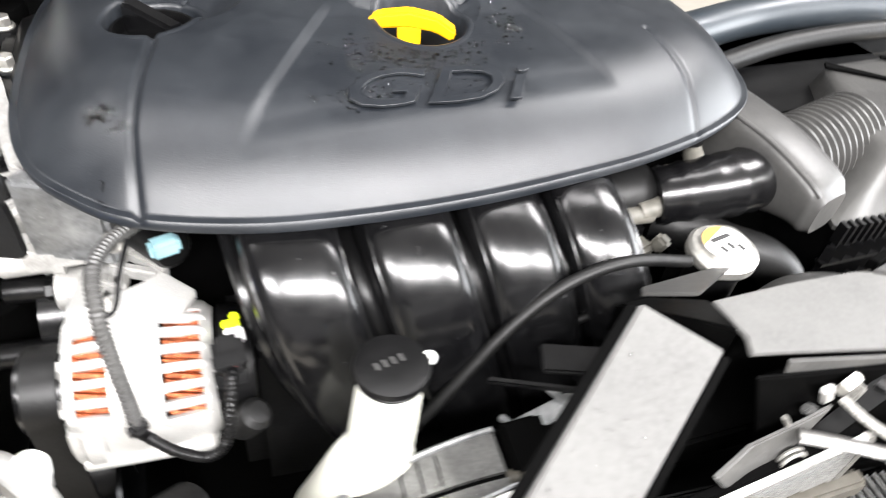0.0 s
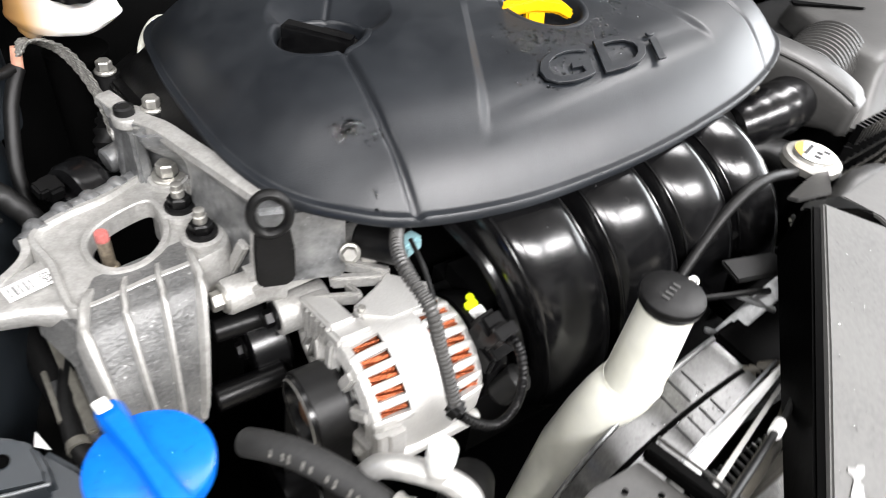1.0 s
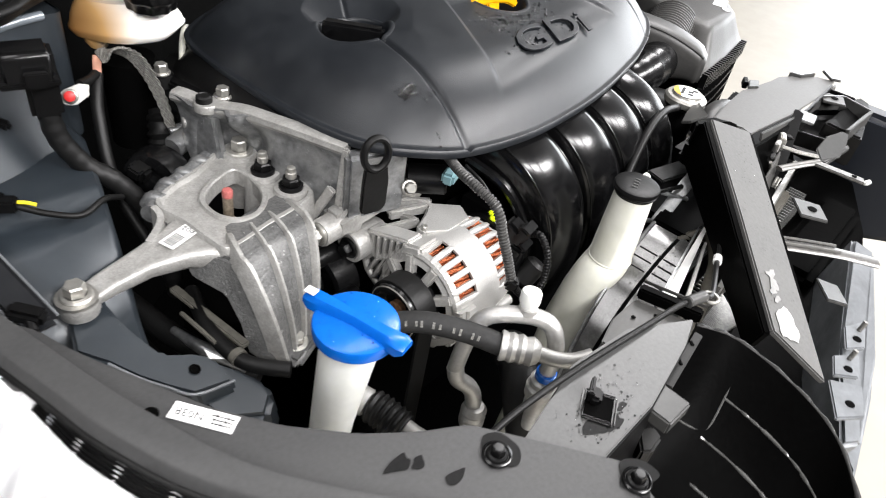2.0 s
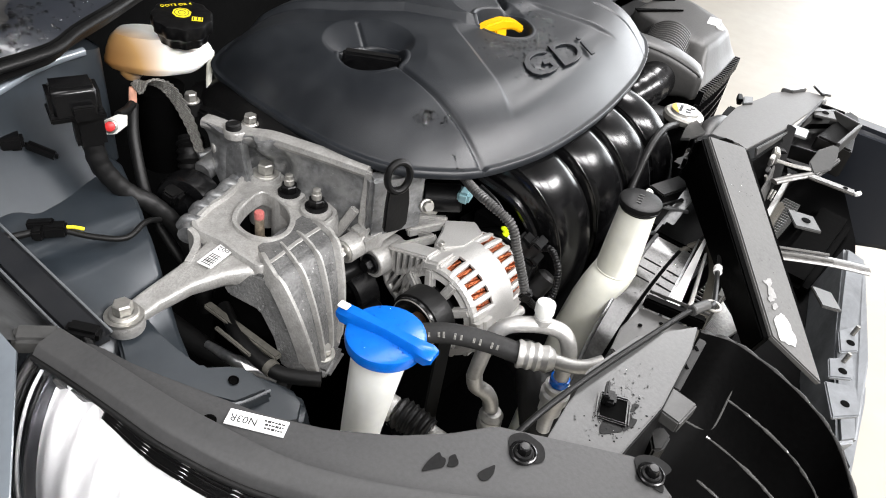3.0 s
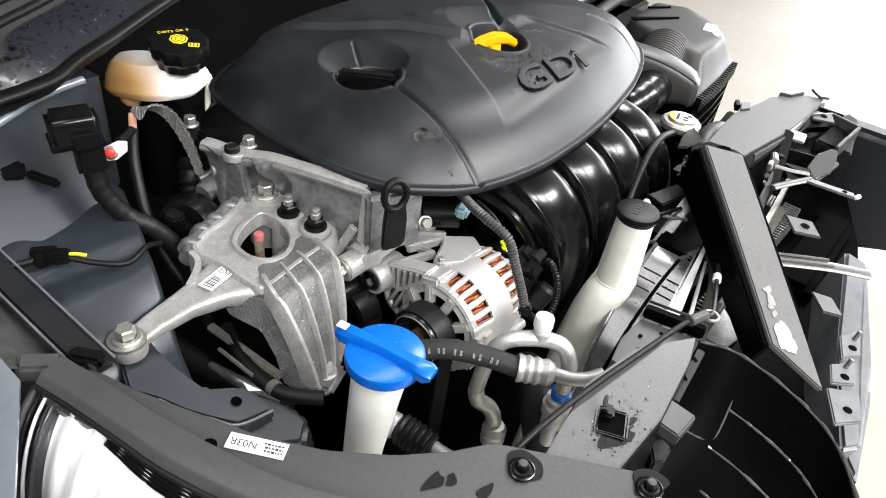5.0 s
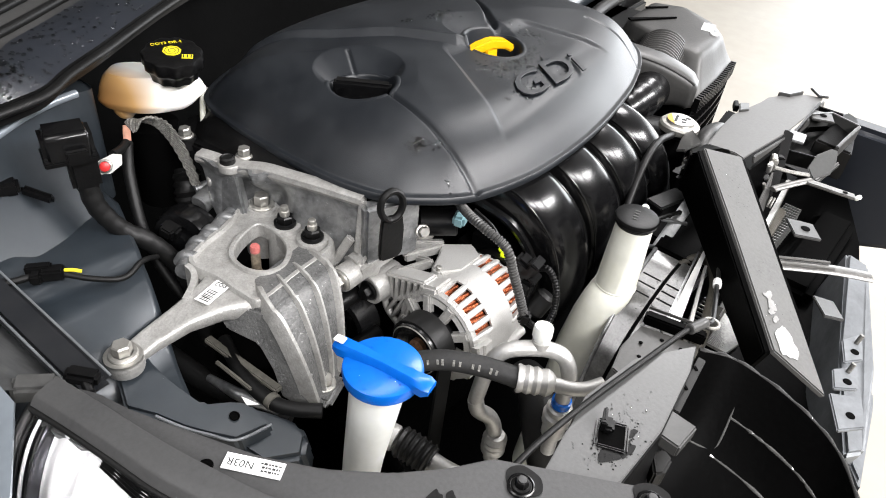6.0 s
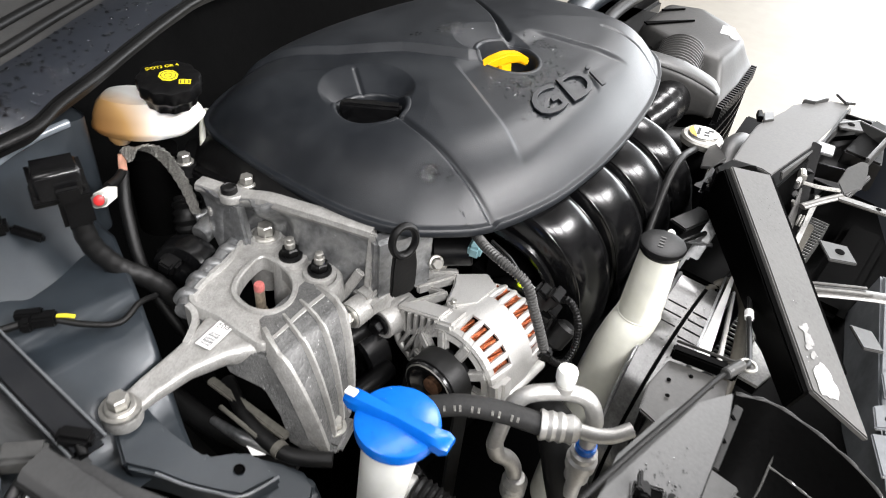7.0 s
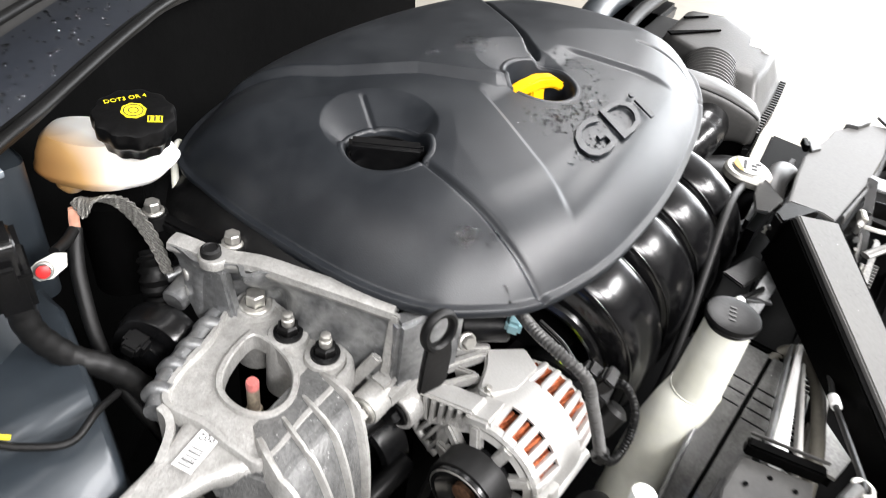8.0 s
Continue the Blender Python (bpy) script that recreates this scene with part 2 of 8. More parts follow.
def part(name, bm, material, parent, label="", smooth=38):
    ob = new(name, mesh_of(name, bm, material, smooth))
    top = parent
    while top.parent:
        top = top.parent
    ob.parent = parent
    if parent == top:
        ob.matrix_parent_inverse = Matrix.Translation(-Vector(parent.location)) if parent.data is None else Matrix()
    return tagged(ob, label)


def single(name, bm, material, label, category, group="", kind="", smooth=38):
    ob = new(name, mesh_of(name, bm, material, smooth))
    return tagged(ob, label, category, group, kind)


def BM():
    return bmesh.new()


def add_verts(bm, pts):
    return [bm.verts.new(p) for p in pts]


def rings(bm, loops, cap0=True, cap1=True, closed=True):
    """Skin a row of loops that have the same number of points."""
    vs = [add_verts(bm, l) for l in loops]
    n = len(vs[0])
    for a, b in zip(vs, vs[1:]):
        for i in range(n if closed else n - 1):
            j = (i + 1) % n
            bm.faces.new((a[i], a[j], b[j], b[i]))
    if cap0:
        bm.faces.new(vs[0][::-1])
    if cap1:
        bm.faces.new(vs[-1])
    return vs


def smooth_path(pts, step=6):
    pts = [Vector(p) for p in pts]
    if len(pts) < 3:
        return pts
    ext = [2 * pts[0] - pts[1]] + pts + [2 * pts[-1] - pts[-2]]
    out = []
    for i in range(1, len(ext) - 2):
        a, b, c, d = ext[i - 1:i + 3]
        for k in range(step):
            t = k / step
            out.append(0.5 * ((2 * b) + (c - a) * t + (2 * a - 5 * b + 4 * c - d) * t * t + (3 * b - a - 3 * c + d) * t ** 3))
    out.append(pts[-1])
    return out


def frames_along(path):
    path = [Vector(p) for p in path]
    tang = []
    for i in range(len(path)):
        a, b = path[max(i - 1, 0)], path[min(i + 1, len(path) - 1)]
        tang.append((b - a).normalized())
    up = Vector((0, 0, 1)) if abs(tang[0].z) < 0.9 else Vector((0, 1, 0))
    n = tang[0].cross(up).normalized()
    out = []
    for p, t in zip(path, tang):
        n = (n - t * n.dot(t)).normalized()
        out.append((p, t, n, t.cross(n)))
    return out


def tube(bm, pts, r, seg=14, step=6, flat=1.0, ridge=0.0, pitch=0.004):
    """A round (or flattened) tube along a smooth path; r is a number or one per point; ridge and pitch make it corrugated."""
    rs = r if isinstance(r, (list, tuple)) else [r] * len(pts)
    path = smooth_path(pts, step)
    if ridge:
        fine, acc = [path[0]], 0
        for a, b in zip(path, path[1:]):
            k = max(1, int((b - a).length / (pitch / 4)))
            fine += [a.lerp(b, (q + 1) / k) for q in range(k)]
        path = fine
    n = len(path)
    loops, dist = [], 0.0
    for i, (p, t, u, v) in enumerate(frames_along(path)):
        if i:
            dist += (path[i] - path[i - 1]).length
        f = i / max(1, n - 1) * (len(rs) - 1)
        k = min(int(f), len(rs) - 2) if len(rs) > 1 else 0
        rad = rs[k] + (rs[min(k + 1, len(rs) - 1)] - rs[k]) * (f - k)
        rad += ridge * (1 if math.sin(dist / pitch * math.tau) > 0 else 0) if ridge else 0
        loops.append([p + u * math.cos(a) * rad + v * math.sin(a) * rad * flat for a in [math.tau * q / seg for q in range(seg)]])
    rings(bm, loops)
    return bm


def axis_frame(p, d):
    d = Vector(d).normalized()
    u = d.orthogonal().normalized()
    return Vector(p), d, u, d.cross(u)


def lathe(bm, p, d, profile, seg=28, cap0=True, cap1=True, wave=None):
    """Turn (radius, height) pairs about the axis d from p."""
    p, d, u, v = axis_frame(p, d)
    loops = []
    for r, h in profile:
        loop = []
        for q in range(seg):
            a = math.tau * q / seg
            rr = r * (wave(a) if wave else 1)
            loop.append(p + d * h + (u * math.cos(a) + v * math.sin(a)) * rr)
        loops.append(loop)
    rings(bm, loops, cap0, cap1)
    return bm


def rod(bm, a, b, r, seg=14, bev=0.0):
    a, b = Vector(a), Vector(b)
    l = (b - a).length
    prof = [(r, 0), (r, l)] if not bev else [(r - bev, 0), (r, bev), (r, l - bev), (r - bev, l)]
    return lathe(bm, a, b - a, prof, seg)


def box(bm, c, size, rot=(0, 0, 0), bev=0.002, seg=2):
    m = pose(*c, *rot) @ Matrix.Diagonal((*size, 1))
    r = bmesh.ops.create_cube(bm, size=1.0, matrix=m)
    if bev:
        vs = r["verts"]
        es = list({e for v in vs for e in v.link_edges})
        bmesh.ops.bevel(bm, geom=es, offset=bev, segments=seg, affect="EDGES", clamp_overlap=True)
    return bm


def prism(bm, pts, vec, bev=0.0, seg=2):
    """Extrude a polygon of 3D points along vec."""
    vec = Vector(vec)
    vs = add_verts(bm, pts)
    f = bm.faces.new(vs)
    r = bmesh.ops.extrude_face_region(bm, geom=[f])
    nv = [g for g in r["geom"] if isinstance(g, bmesh.types.BMVert)]
    bmesh.ops.translate(bm, verts=nv, vec=vec)
    allv = vs + nv
    faces = list({g for v in allv for g in v.link_faces})
    bmesh.ops.recalc_face_normals(bm, faces=faces)
    if bev:
        es = list({e for v in allv for e in v.link_edges})
        bmesh.ops.bevel(bm, geom=es, offset=bev, segments=seg, affect="EDGES", clamp_overlap=True)
    return bm


def bar(bm, a, b, w, h, up=(0, 0, 1), bev=0.002, w2=None, h2=None):
    """A straight bar of width w and height h from a to b, tapering to w2, h2."""
    a, b, up = Vector(a), Vector(b), Vector(up)
    t = (b - a).normalized()
    s = t.cross(up).normalized()
    u = s.cross(t)
    w2, h2 = w2 or w, h2 or h
    la = [a + s * x * w / 2 + u * y * h / 2 for x, y in ((-1, -1), (1, -1), (1, 1), (-1, 1))]
    lb = [b + s * x * w2 / 2 + u * y * h2 / 2 for x, y in ((-1, -1), (1, -1), (1, 1), (-1, 1))]
    vs = rings(bm, [la, lb])
    if bev:
        es = list({e for l in vs for v in l for e in v.link_edges})
        bmesh.ops.bevel(bm, geom=es, offset=bev, segments=2, affect="EDGES", clamp_overlap=True)
    return bm


def sheet(bm, fn, nu, nv, thick=0.0):
    """A surface from fn(u, v), u and v from 0 to 1, given a thickness downwards."""
    g = [[bm.verts.new(fn(i / nu, j / nv)) for j in range(nv + 1)] for i in range(nu + 1)]
    for i in range(nu):
        for j in range(nv):
            bm.faces.new((g[i][j], g[i + 1][j], g[i + 1][j + 1], g[i][j + 1]))
    bm.normal_update()
    if thick:
        bmesh.ops.solidify(bm, geom=bm.faces[:], thickness=thick)
    return bm


def bolt(parent, p, d=(0, 0, 1), r=0.008, h=0.008, flange=0.011, name="bolt", material=None, label=""):
    """A hexagon flange bolt head, standing on p along d."""
    bm = BM()
    lathe(bm, p, d, [(flange, 0), (flange, 0.0015), (flange * 0.92, 0.0025), (r * 1.02, 0.003)], 24, True, False)
    c, dd, u, v = axis_frame(p, d)
    loops = []
    for rr, hh in ((r, 0.0025), (r, h - 0.0012), (r * 0.86, h)):
        loops.append([c + dd * hh + (u * math.cos(a) + v * math.sin(a)) * rr for a in [math.tau * q / 6 for q in range(6)]])
    rings(bm, loops, False, True)
    return part(name, bm, material or STEEL, parent, label, smooth=28)


def text_mesh(name, body, size, matrix, depth, material, parent, label="", space=1.0, shear=0.0, bevel=0.0):
    cu = bpy.data.curves.new(name + "_outline", "FONT")
    cu.body, cu.size, cu.extrude, cu.space_character, cu.shear, cu.bevel_depth = body, size, depth, space, shear, bevel
    cu.align_x, cu.align_y = "CENTER", "CENTER"
    cu.resolution_u = 3
    tmp = bpy.data.objects.new("outline", cu)
    scene.collection.objects.link(tmp)
    dg = bpy.context.evaluated_depsgraph_get()
    me = bpy.data.meshes.new_from_object(tmp.evaluated_get(dg))
    bpy.data.objects.remove(tmp)
    bpy.data.curves.remove(cu)
    me.transform(matrix)
    me.name = name
    me.materials.clear()
    me.materials.append(material)
    ob = new(name, me)
    ob.parent = parent
    if parent.data is None:
        ob.matrix_parent_inverse = Matrix.Translation(-Vector(parent.location))
    return tagged(ob, label)


def sstep(a, b, x):
    t = np.clip((x - a) / (b - a), 0, 1)
    return t * t * (3 - 2 * t)


def closed_spline(pts, step):
    n = len(pts)
    out = []
    for i in range(n):
        a, b, c, d = (np.array(pts[(i + k) % n], float) for k in (-1, 0, 1, 2))
        for k in range(step):
            t = k / step
            out.append(0.5 * (2 * b + (c - a) * t + (2 * a - 5 * b + 4 * c - d) * t * t + (3 * b - a - 3 * c + d) * t ** 3))
    return np.array(out)


def seg_dist(P, pts):
    """Distance of the points P (n, 2) from the open line through pts."""
    best = np.full(len(P), 9.0)
    for a, b in zip(pts, pts[1:]):
        a, b = np.array(a, float), np.array(b, float)
        t = np.clip(((P - a) @ (b - a)) / ((b - a) @ (b - a)), 0, 1)
        best = np.minimum(best, np.linalg.norm(P - a - t[:, None] * (b - a), axis=1))
    return best


def inside(P, poly):
    r = np.zeros(len(P), bool)
    for (x0, y0), (x1, y1) in zip(poly, list(poly[1:]) + [poly[0]]):
        c = ((y0 > P[:, 1]) != (y1 > P[:, 1])) & (P[:, 0] < (x1 - x0) * (P[:, 1] - y0) / (y1 - y0 + 1e-12) + x0)
        r ^= c
    return r


def blotch(p, r, rng_, squash=0.7, n=9):
    """An irregular flat wet patch."""
    bm = BM()
    k = [0.65 + 0.6 * rng_.random() for _ in range(n)]
    out = closed_spline([(math.cos(math.tau * q / n) * r * k[q], math.sin(math.tau * q / n) * r * k[q] * squash) for q in range(n)], 5)
    prism(bm, [V(p) + V(x, y, 0) for x, y in out], (0, 0, 0.0003))
    return bm


# ---- the workshop ----
def slab(name, lo, hi, material, label, category):
    bm = BM()
    c = [(a + b) / 2 for a, b in zip(lo, hi)]
    box(bm, c, [b - a for a, b in zip(lo, hi)], bev=0)
    return single(name, bm, material, label, category, kind="structure", smooth=0)


slab("floor", (-7, -7, -0.1), (9, 7, 0), FLOOR, "pale cream concrete workshop floor", "floor")
slab("wall_north", (-7, 7, 0), (9, 7.2, 3.6), WALL, "plain grey workshop wall", "wall")
slab("wall_south", (-7, -7.2, 0), (9, -7, 3.6), WALL, "plain grey workshop wall", "wall")
slab("wall_west", (-7.2, -7.2, 0), (-7, 7.2, 3.6), WALL, "plain grey workshop wall", "wall")
slab("wall_east", (9, -7.2, 0), (9.2, -3.4, 3.6), WALL, "plain grey workshop wall beside the doorway", "wall")
slab("wall_east_2", (9, 1.8, 0), (9.2, 7.2, 3.6), WALL, "plain grey workshop wall beside the doorway", "wall")
slab("wall_east_3", (9, -3.4, 3.3), (9.2, 1.8, 3.6), WALL, "plain grey lintel over the doorway", "wall")
slab("ceiling", (-7.2, -7.2, 3.6), (9.2, 7.2, 3.7), WALL, "plain grey workshop ceiling", "ceiling")


# ---- the car's body round the engine bay ----
body = thing("car_body", (0, 0.3, 0.0), "dark slate grey painted car body with an open engine bay", "car body")


def apron_z(x, y):
    """Height of the inner wing's shelf, with a pressed bead and a low step."""
    step = 0.010 * float(sstep(0.085, 0.10, y + 0.15 * (x + 0.6)))
    pad = 0.010 * float(sstep(0.075, 0.05, math.hypot(x + 0.60, y - 0.165)))
    dome = 0.012 * math.exp(-(((x + 0.545) / 0.03) ** 2 + ((y - 0.005) / 0.02) ** 2))
    return 0.752 + step + pad + dome - 0.058 * float(sstep(0.055, -0.03, y))


def apron():
    bm = BM()

    def f(u, v):
        y = -0.06 + 0.62 * v
        edge = -0.44 - 0.33 * max(0.0, 0.165 - y)
        x = -0.80 + (edge + 0.80) * min(u / 0.9, 1)
        z = apron_z(x, y)
        if u > 0.9:
            k = (u - 0.9) / 0.1
            x += 0.012 * math.sin(k * math.pi / 2)
            z -= 0.02 * k + 0.24 * max(0, k - 0.25)
        return (x, y, z)

    sheet(bm, f, 90, 110)
    return part("inner_wing", bm, PAINT, body, "dark slate inner wing panel with strut tower")


apron()

# strut tower: a curved wall with a rolled rim and a sloping top
TOWER = smooth_path([(-0.80, 0.150, 0.835), (-0.68, 0.160, 0.846), (-0.58, 0.166, 0.857), (-0.531, 0.176, 0.865), (-0.495, 0.193, 0.867), (-0.463, 0.203, 0.868), (-0.434, 0.208, 0.868), (-0.415, 0.214, 0.866), (-0.408, 0.25, 0.860), (-0.406, 0.34, 0.85), (-0.408, 0.45, 0.84)], 8)


def tower_wall(u, v):
    f = u * (len(TOWER) - 1)
    k = min(int(f), len(TOWER) - 2)
    p = TOWER[k].lerp(TOWER[k + 1], f - k)
    flare = 0.062 * v ** 1.4 * float(sstep(-0.425, -0.475, p.x))
    t = (TOWER[k + 1] - TOWER[k]).normalized()
    n = V(t.y, -t.x, 0)
    return V(p.x, p.y, p.z - (p.z - 0.735) * v) + n * flare


bm = BM()
sheet(bm, tower_wall, 100, 12)
part("strut_tower", bm, PAINT, body, "slate strut tower wall with a rolled rim")
# Paler body paint on the rim stands in for its highlights.
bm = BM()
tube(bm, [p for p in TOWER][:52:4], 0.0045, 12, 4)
part("tower_rim", bm, PAINT_OUT, body, "rolled rim, paler for its highlight")
bm = BM()


def tower_top(u, v):
    p = TOWER[min(int(u * (len(TOWER) - 1)), len(TOWER) - 1)]
    return p + V(0.02 * v, 0.20 * v, -0.003 - 0.02 * v)


sheet(bm, tower_top, 60, 8)
part("tower_top", bm, PAINT, body, "slate top of the strut tower")
bm = BM()
lathe(bm, (-0.70, 0.20, 0.32), (1, 0, 0), [(0.20, -0.09), (0.315, -0.085), (0.32, -0.05), (0.32, 0.05), (0.315, 0.085), (0.20, 0.09)], 48)
wheel = part("wheel", bm, RUBBER, body, "black road wheel under the wing")

# lower rail plate under the engine mount, slate with a rolled front edge
RAIL = [(-0.55, -0.008, 0.718), (-0.563, -0.043, 0.71), (-0.547, -0.063, 0.702), (-0.535, -0.084, 0.694), (-0.521, -0.102, 0.687), (-0.506, -0.118, 0.68), (-0.471, -0.122, 0.673), (-0.47, -0.111, 0.676), (-0.473, -0.092, 0.682), (-0.482, -0.083, 0.686), (-0.507, -0.071, 0.693), (-0.513, -0.05, 0.7), (-0.517, -0.031, 0.706), (-0.518, -0.018, 0.71), (-0.518, -0.0, 0.716)]
bm = BM()
prism(bm, RAIL, (0.004, -0.004, -0.030), 0.0035)
part("side_rail", bm, PAINT, body, "slate side rail bracket below the engine mount")
# The crease's wet glint is put into the bead's pale colour.
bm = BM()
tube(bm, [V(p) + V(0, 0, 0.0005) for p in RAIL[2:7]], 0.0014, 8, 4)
part("rail_lip", bm, PANEL, body, "pressed crease of the side rail, paler for its glint")
bm = BM()
prism(bm, [(-0.472, -0.085, 0.672), (-0.452, -0.11, 0.662), (-0.443, -0.127, 0.655), (-0.445, -0.141, 0.651), (-0.463, -0.156, 0.65), (-0.497, -0.141, 0.66), (-0.506, -0.113, 0.669)], (0.006, -0.004, -0.035), 0.005)
part("rail_end", bm, PAINT, body, "rounded sloping end of the side rail")
bm = BM()
lathe(bm, (-0.493, -0.098, 0.684), (0.157, -0.289, 1), [(0.0045, 0), (0.0050, 0.0010), (0.0040, 0.0014), (0.0030, 0.0004)], 20)
part("rail_hole", bm, DARK, body, "small drain hole")

# black rubber and brace along the wing's top
bm = BM()
bar(bm, (-0.597, 0.30, 0.782), (-0.582, -0.052, 0.756), 0.030, 0.012, bev=0.005)
part("wing_brace", bm, BRACE, body, "dark slate wing brace")
# Edge highlights of the brace, drawn as paler beads.
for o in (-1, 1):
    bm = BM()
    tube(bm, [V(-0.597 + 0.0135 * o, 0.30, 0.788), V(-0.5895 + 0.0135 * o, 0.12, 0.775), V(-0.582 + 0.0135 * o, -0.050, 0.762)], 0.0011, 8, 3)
    part("brace_edge", bm, PANEL, body, "rolled edge of the brace, paler for its highlight")

# outer wing and its inner step
bm = BM()


def wing(u, v):
    y = -0.40 + 1.1 * v
    x = -0.640 - 0.50 * max(0.0, -0.070 - y) - 0.17 * u
    return (x, y, 0.806 + 0.05 * max(0.0, y) - 0.02 * u - 0.5 * (u ** 2.2))


sheet(bm, wing, 14, 20, 0.002)
part("front_wing", bm, PAINT_OUT, body, "blue grey painted outer wing")
bm = BM()
sheet(bm, lambda u, v: (-0.653 + 0.070 * u, -0.05 + 0.75 * v, 0.803 + 0.045 * v - 0.06 * sstep(0.15, 0.9, u)), 10, 10)
part("wing_flange", bm, DIRTY, body, "slate painted wing flange")

# cowl: slate corner strip, black rubber seal, dark scuttle and bulkhead
COWL = [(-0.80, 0.120, 0.900), (-0.62, 0.148, 0.900), (-0.53, 0.162, 0.900), (-0.497, 0.168, 0.900), (-0.474, 0.176, 0.900), (-0.441, 0.201, 0.900), (-0.387, 0.233, 0.900), (-0.308, 0.288, 0.897), (-0.22, 0.350, 0.890), (-0.12, 0.410, 0.880), (0.10, 0.48, 0.860), (0.50, 0.52, 0.850)]
cp = smooth_path(COWL, 10)


def along(cp, u):
    f = u * (len(cp) - 1)
    k = min(int(f), len(cp) - 2)
    p = cp[k].lerp(cp[k + 1], f - k)
    t = (cp[k + 1] - cp[k]).normalized()
    return p, Vector((t.y, -t.x, 0)).normalized()


def cowl_strip(u, v):
    p, n = along(cp, u)
    w = 0.016 + 0.040 * float(sstep(-0.53, -0.43, p.x))
    return p - n * (v * w) + V(0, 0, 0.006 * math.sin(v * math.pi) + 0.016 * v)


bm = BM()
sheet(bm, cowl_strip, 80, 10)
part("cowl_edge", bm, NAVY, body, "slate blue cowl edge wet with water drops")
bm = BM()
sheet(bm, lambda u, v: along(cp, u)[0] + along(cp, u)[1] * (0.001 - 0.004 * v) + V(0, 0, 0.001 - 0.022 * v), 80, 3)
part("cowl_gutter", bm, RUBBER, body, "black gutter under the seal")
bm = BM()
tube(bm, [p + along(cp, i / (len(cp) - 1))[1] * 0.004 + V(0, 0, -0.006) for i, p in enumerate(cp)][::6], 0.0055, 12, 5, 0.8)
part("rubber_seal", bm, RUBBER, body, "black rubber bonnet seal")


def scuttle(u, v):
    p, n = along(cp, u)
    return p - n * (0.016 + 0.036 * float(sstep(-0.53, -0.43, p.x)) + 0.30 * v) + V(0, 0, 0.010 - 0.015 * math.sin(v * 5) + 0.06 * v)


bm = BM()
sheet(bm, scuttle, 40, 20)
part("scuttle_panel", bm, CARRIER, body, "dusty grey black scuttle panel")
for v in (0.10, 0.22, 0.36):
    bm = BM()
    tube(bm, [V(scuttle(u, v)) + V(0, 0, 0.003) for u in np.linspace(0.1, 0.95, 30)], 0.005, 10, 3)
    part("scuttle_rib", bm, RUBBER, body)


def bulkhead(u, v):
    p, n = along(cp, 0.40 + 0.60 * u)
    q = p - n * 0.060
    return V(q.x, q.y, q.z - 0.004 - 0.6 * v) + n * (0.03 * math.sin(v * 3.0))


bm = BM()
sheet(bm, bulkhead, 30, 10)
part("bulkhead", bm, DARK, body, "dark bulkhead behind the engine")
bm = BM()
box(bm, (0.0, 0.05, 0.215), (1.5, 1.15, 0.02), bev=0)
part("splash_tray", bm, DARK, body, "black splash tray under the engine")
bm = BM()
box(bm, (-0.47, 0.2, 0.40), (0.02, 0.75, 0.36), bev=0.003)
part("chassis_rail", bm, GRIME, body, "dark chassis rail")
bm = BM()


def bonnet(u, v):
    w = 0.74 - 0.06 * v
    return (0.03 + (2 * u - 1) * w, 0.60 - 0.52 * v - 0.03 * math.cos((2 * u - 1) * 1.2), 0.98 + 0.92 * v)


sheet(bm, bonnet, 16, 16, 0.02)
part("bonnet", bm, CARRIER, body, "raised bonnet with a dark underside")


# ---- engine ----
engine = thing("engine_block", (0, 0.08, 0.24), "black and bare metal engine block under the cover", "engine")
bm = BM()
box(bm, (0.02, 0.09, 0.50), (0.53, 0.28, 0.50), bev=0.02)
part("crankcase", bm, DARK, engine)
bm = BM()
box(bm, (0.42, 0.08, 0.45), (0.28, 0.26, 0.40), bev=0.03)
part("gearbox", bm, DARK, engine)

valve = thing("valve_cover", (-0.1, 0.07, 0.76), "black plastic valve cover under the engine cover", "valve cover")
bm = BM()
vout = [(-0.338, 0.190), (-0.330, 0.10), (-0.310, 0.02), (-0.280, -0.050), (-0.22, -0.085), (0.26, -0.085), (0.28, 0.20), (-0.30, 0.235)]
prism(bm, [(x, y, 0.786 - 0.06 * (y - 0.05)) for x, y in vout], (0, 0, 0.012), 0.003)
part("flange", bm, BLACK, valve)
bm = BM()
la = [(x * 0.97, y * 0.97, 0.796 - 0.06 * (y - 0.05)) for x, y in vout]
lm = [(x * 0.93, y * 0.90, 0.808) for x, y in vout]
lb = [(x * 0.78 + 0.01, y * 0.7 + 0.01, 0.822) for x, y in vout]
rings(bm, [la, lm, lb])
part("shell", bm, BLACK, valve)
for p in ((-0.318, 0.100, 0.799), (-0.335, 0.185, 0.794)):
    bm = BM()
    lathe(bm, (p[0], p[1], p[2] - 0.012), (0, 0, 1), [(0.0150, 0), (0.0120, 0.011), (0.0105, 0.012)], 22)
    part("boss", bm, BLACK, valve)
    bolt(valve, p, r=0.007, h=0.011, flange=0.0095, label="zinc plated flange bolt")

head = thing("timing_cover", (-0.29, 0.07, 0.66), "grey oxidised cast aluminium timing cover", "timing cover")
TOPF = smooth_path([(-0.351, 0.140, 0.796), (-0.3485, 0.131, 0.797), (-0.345, 0.119, 0.797), (-0.340, 0.099, 0.797), (-0.332, 0.082, 0.799), (-0.324, 0.060, 0.803), (-0.315, 0.028, 0.805), (-0.305, -0.004, 0.806), (-0.295, -0.035, 0.806), (-0.289, -0.053, 0.806)], 6)


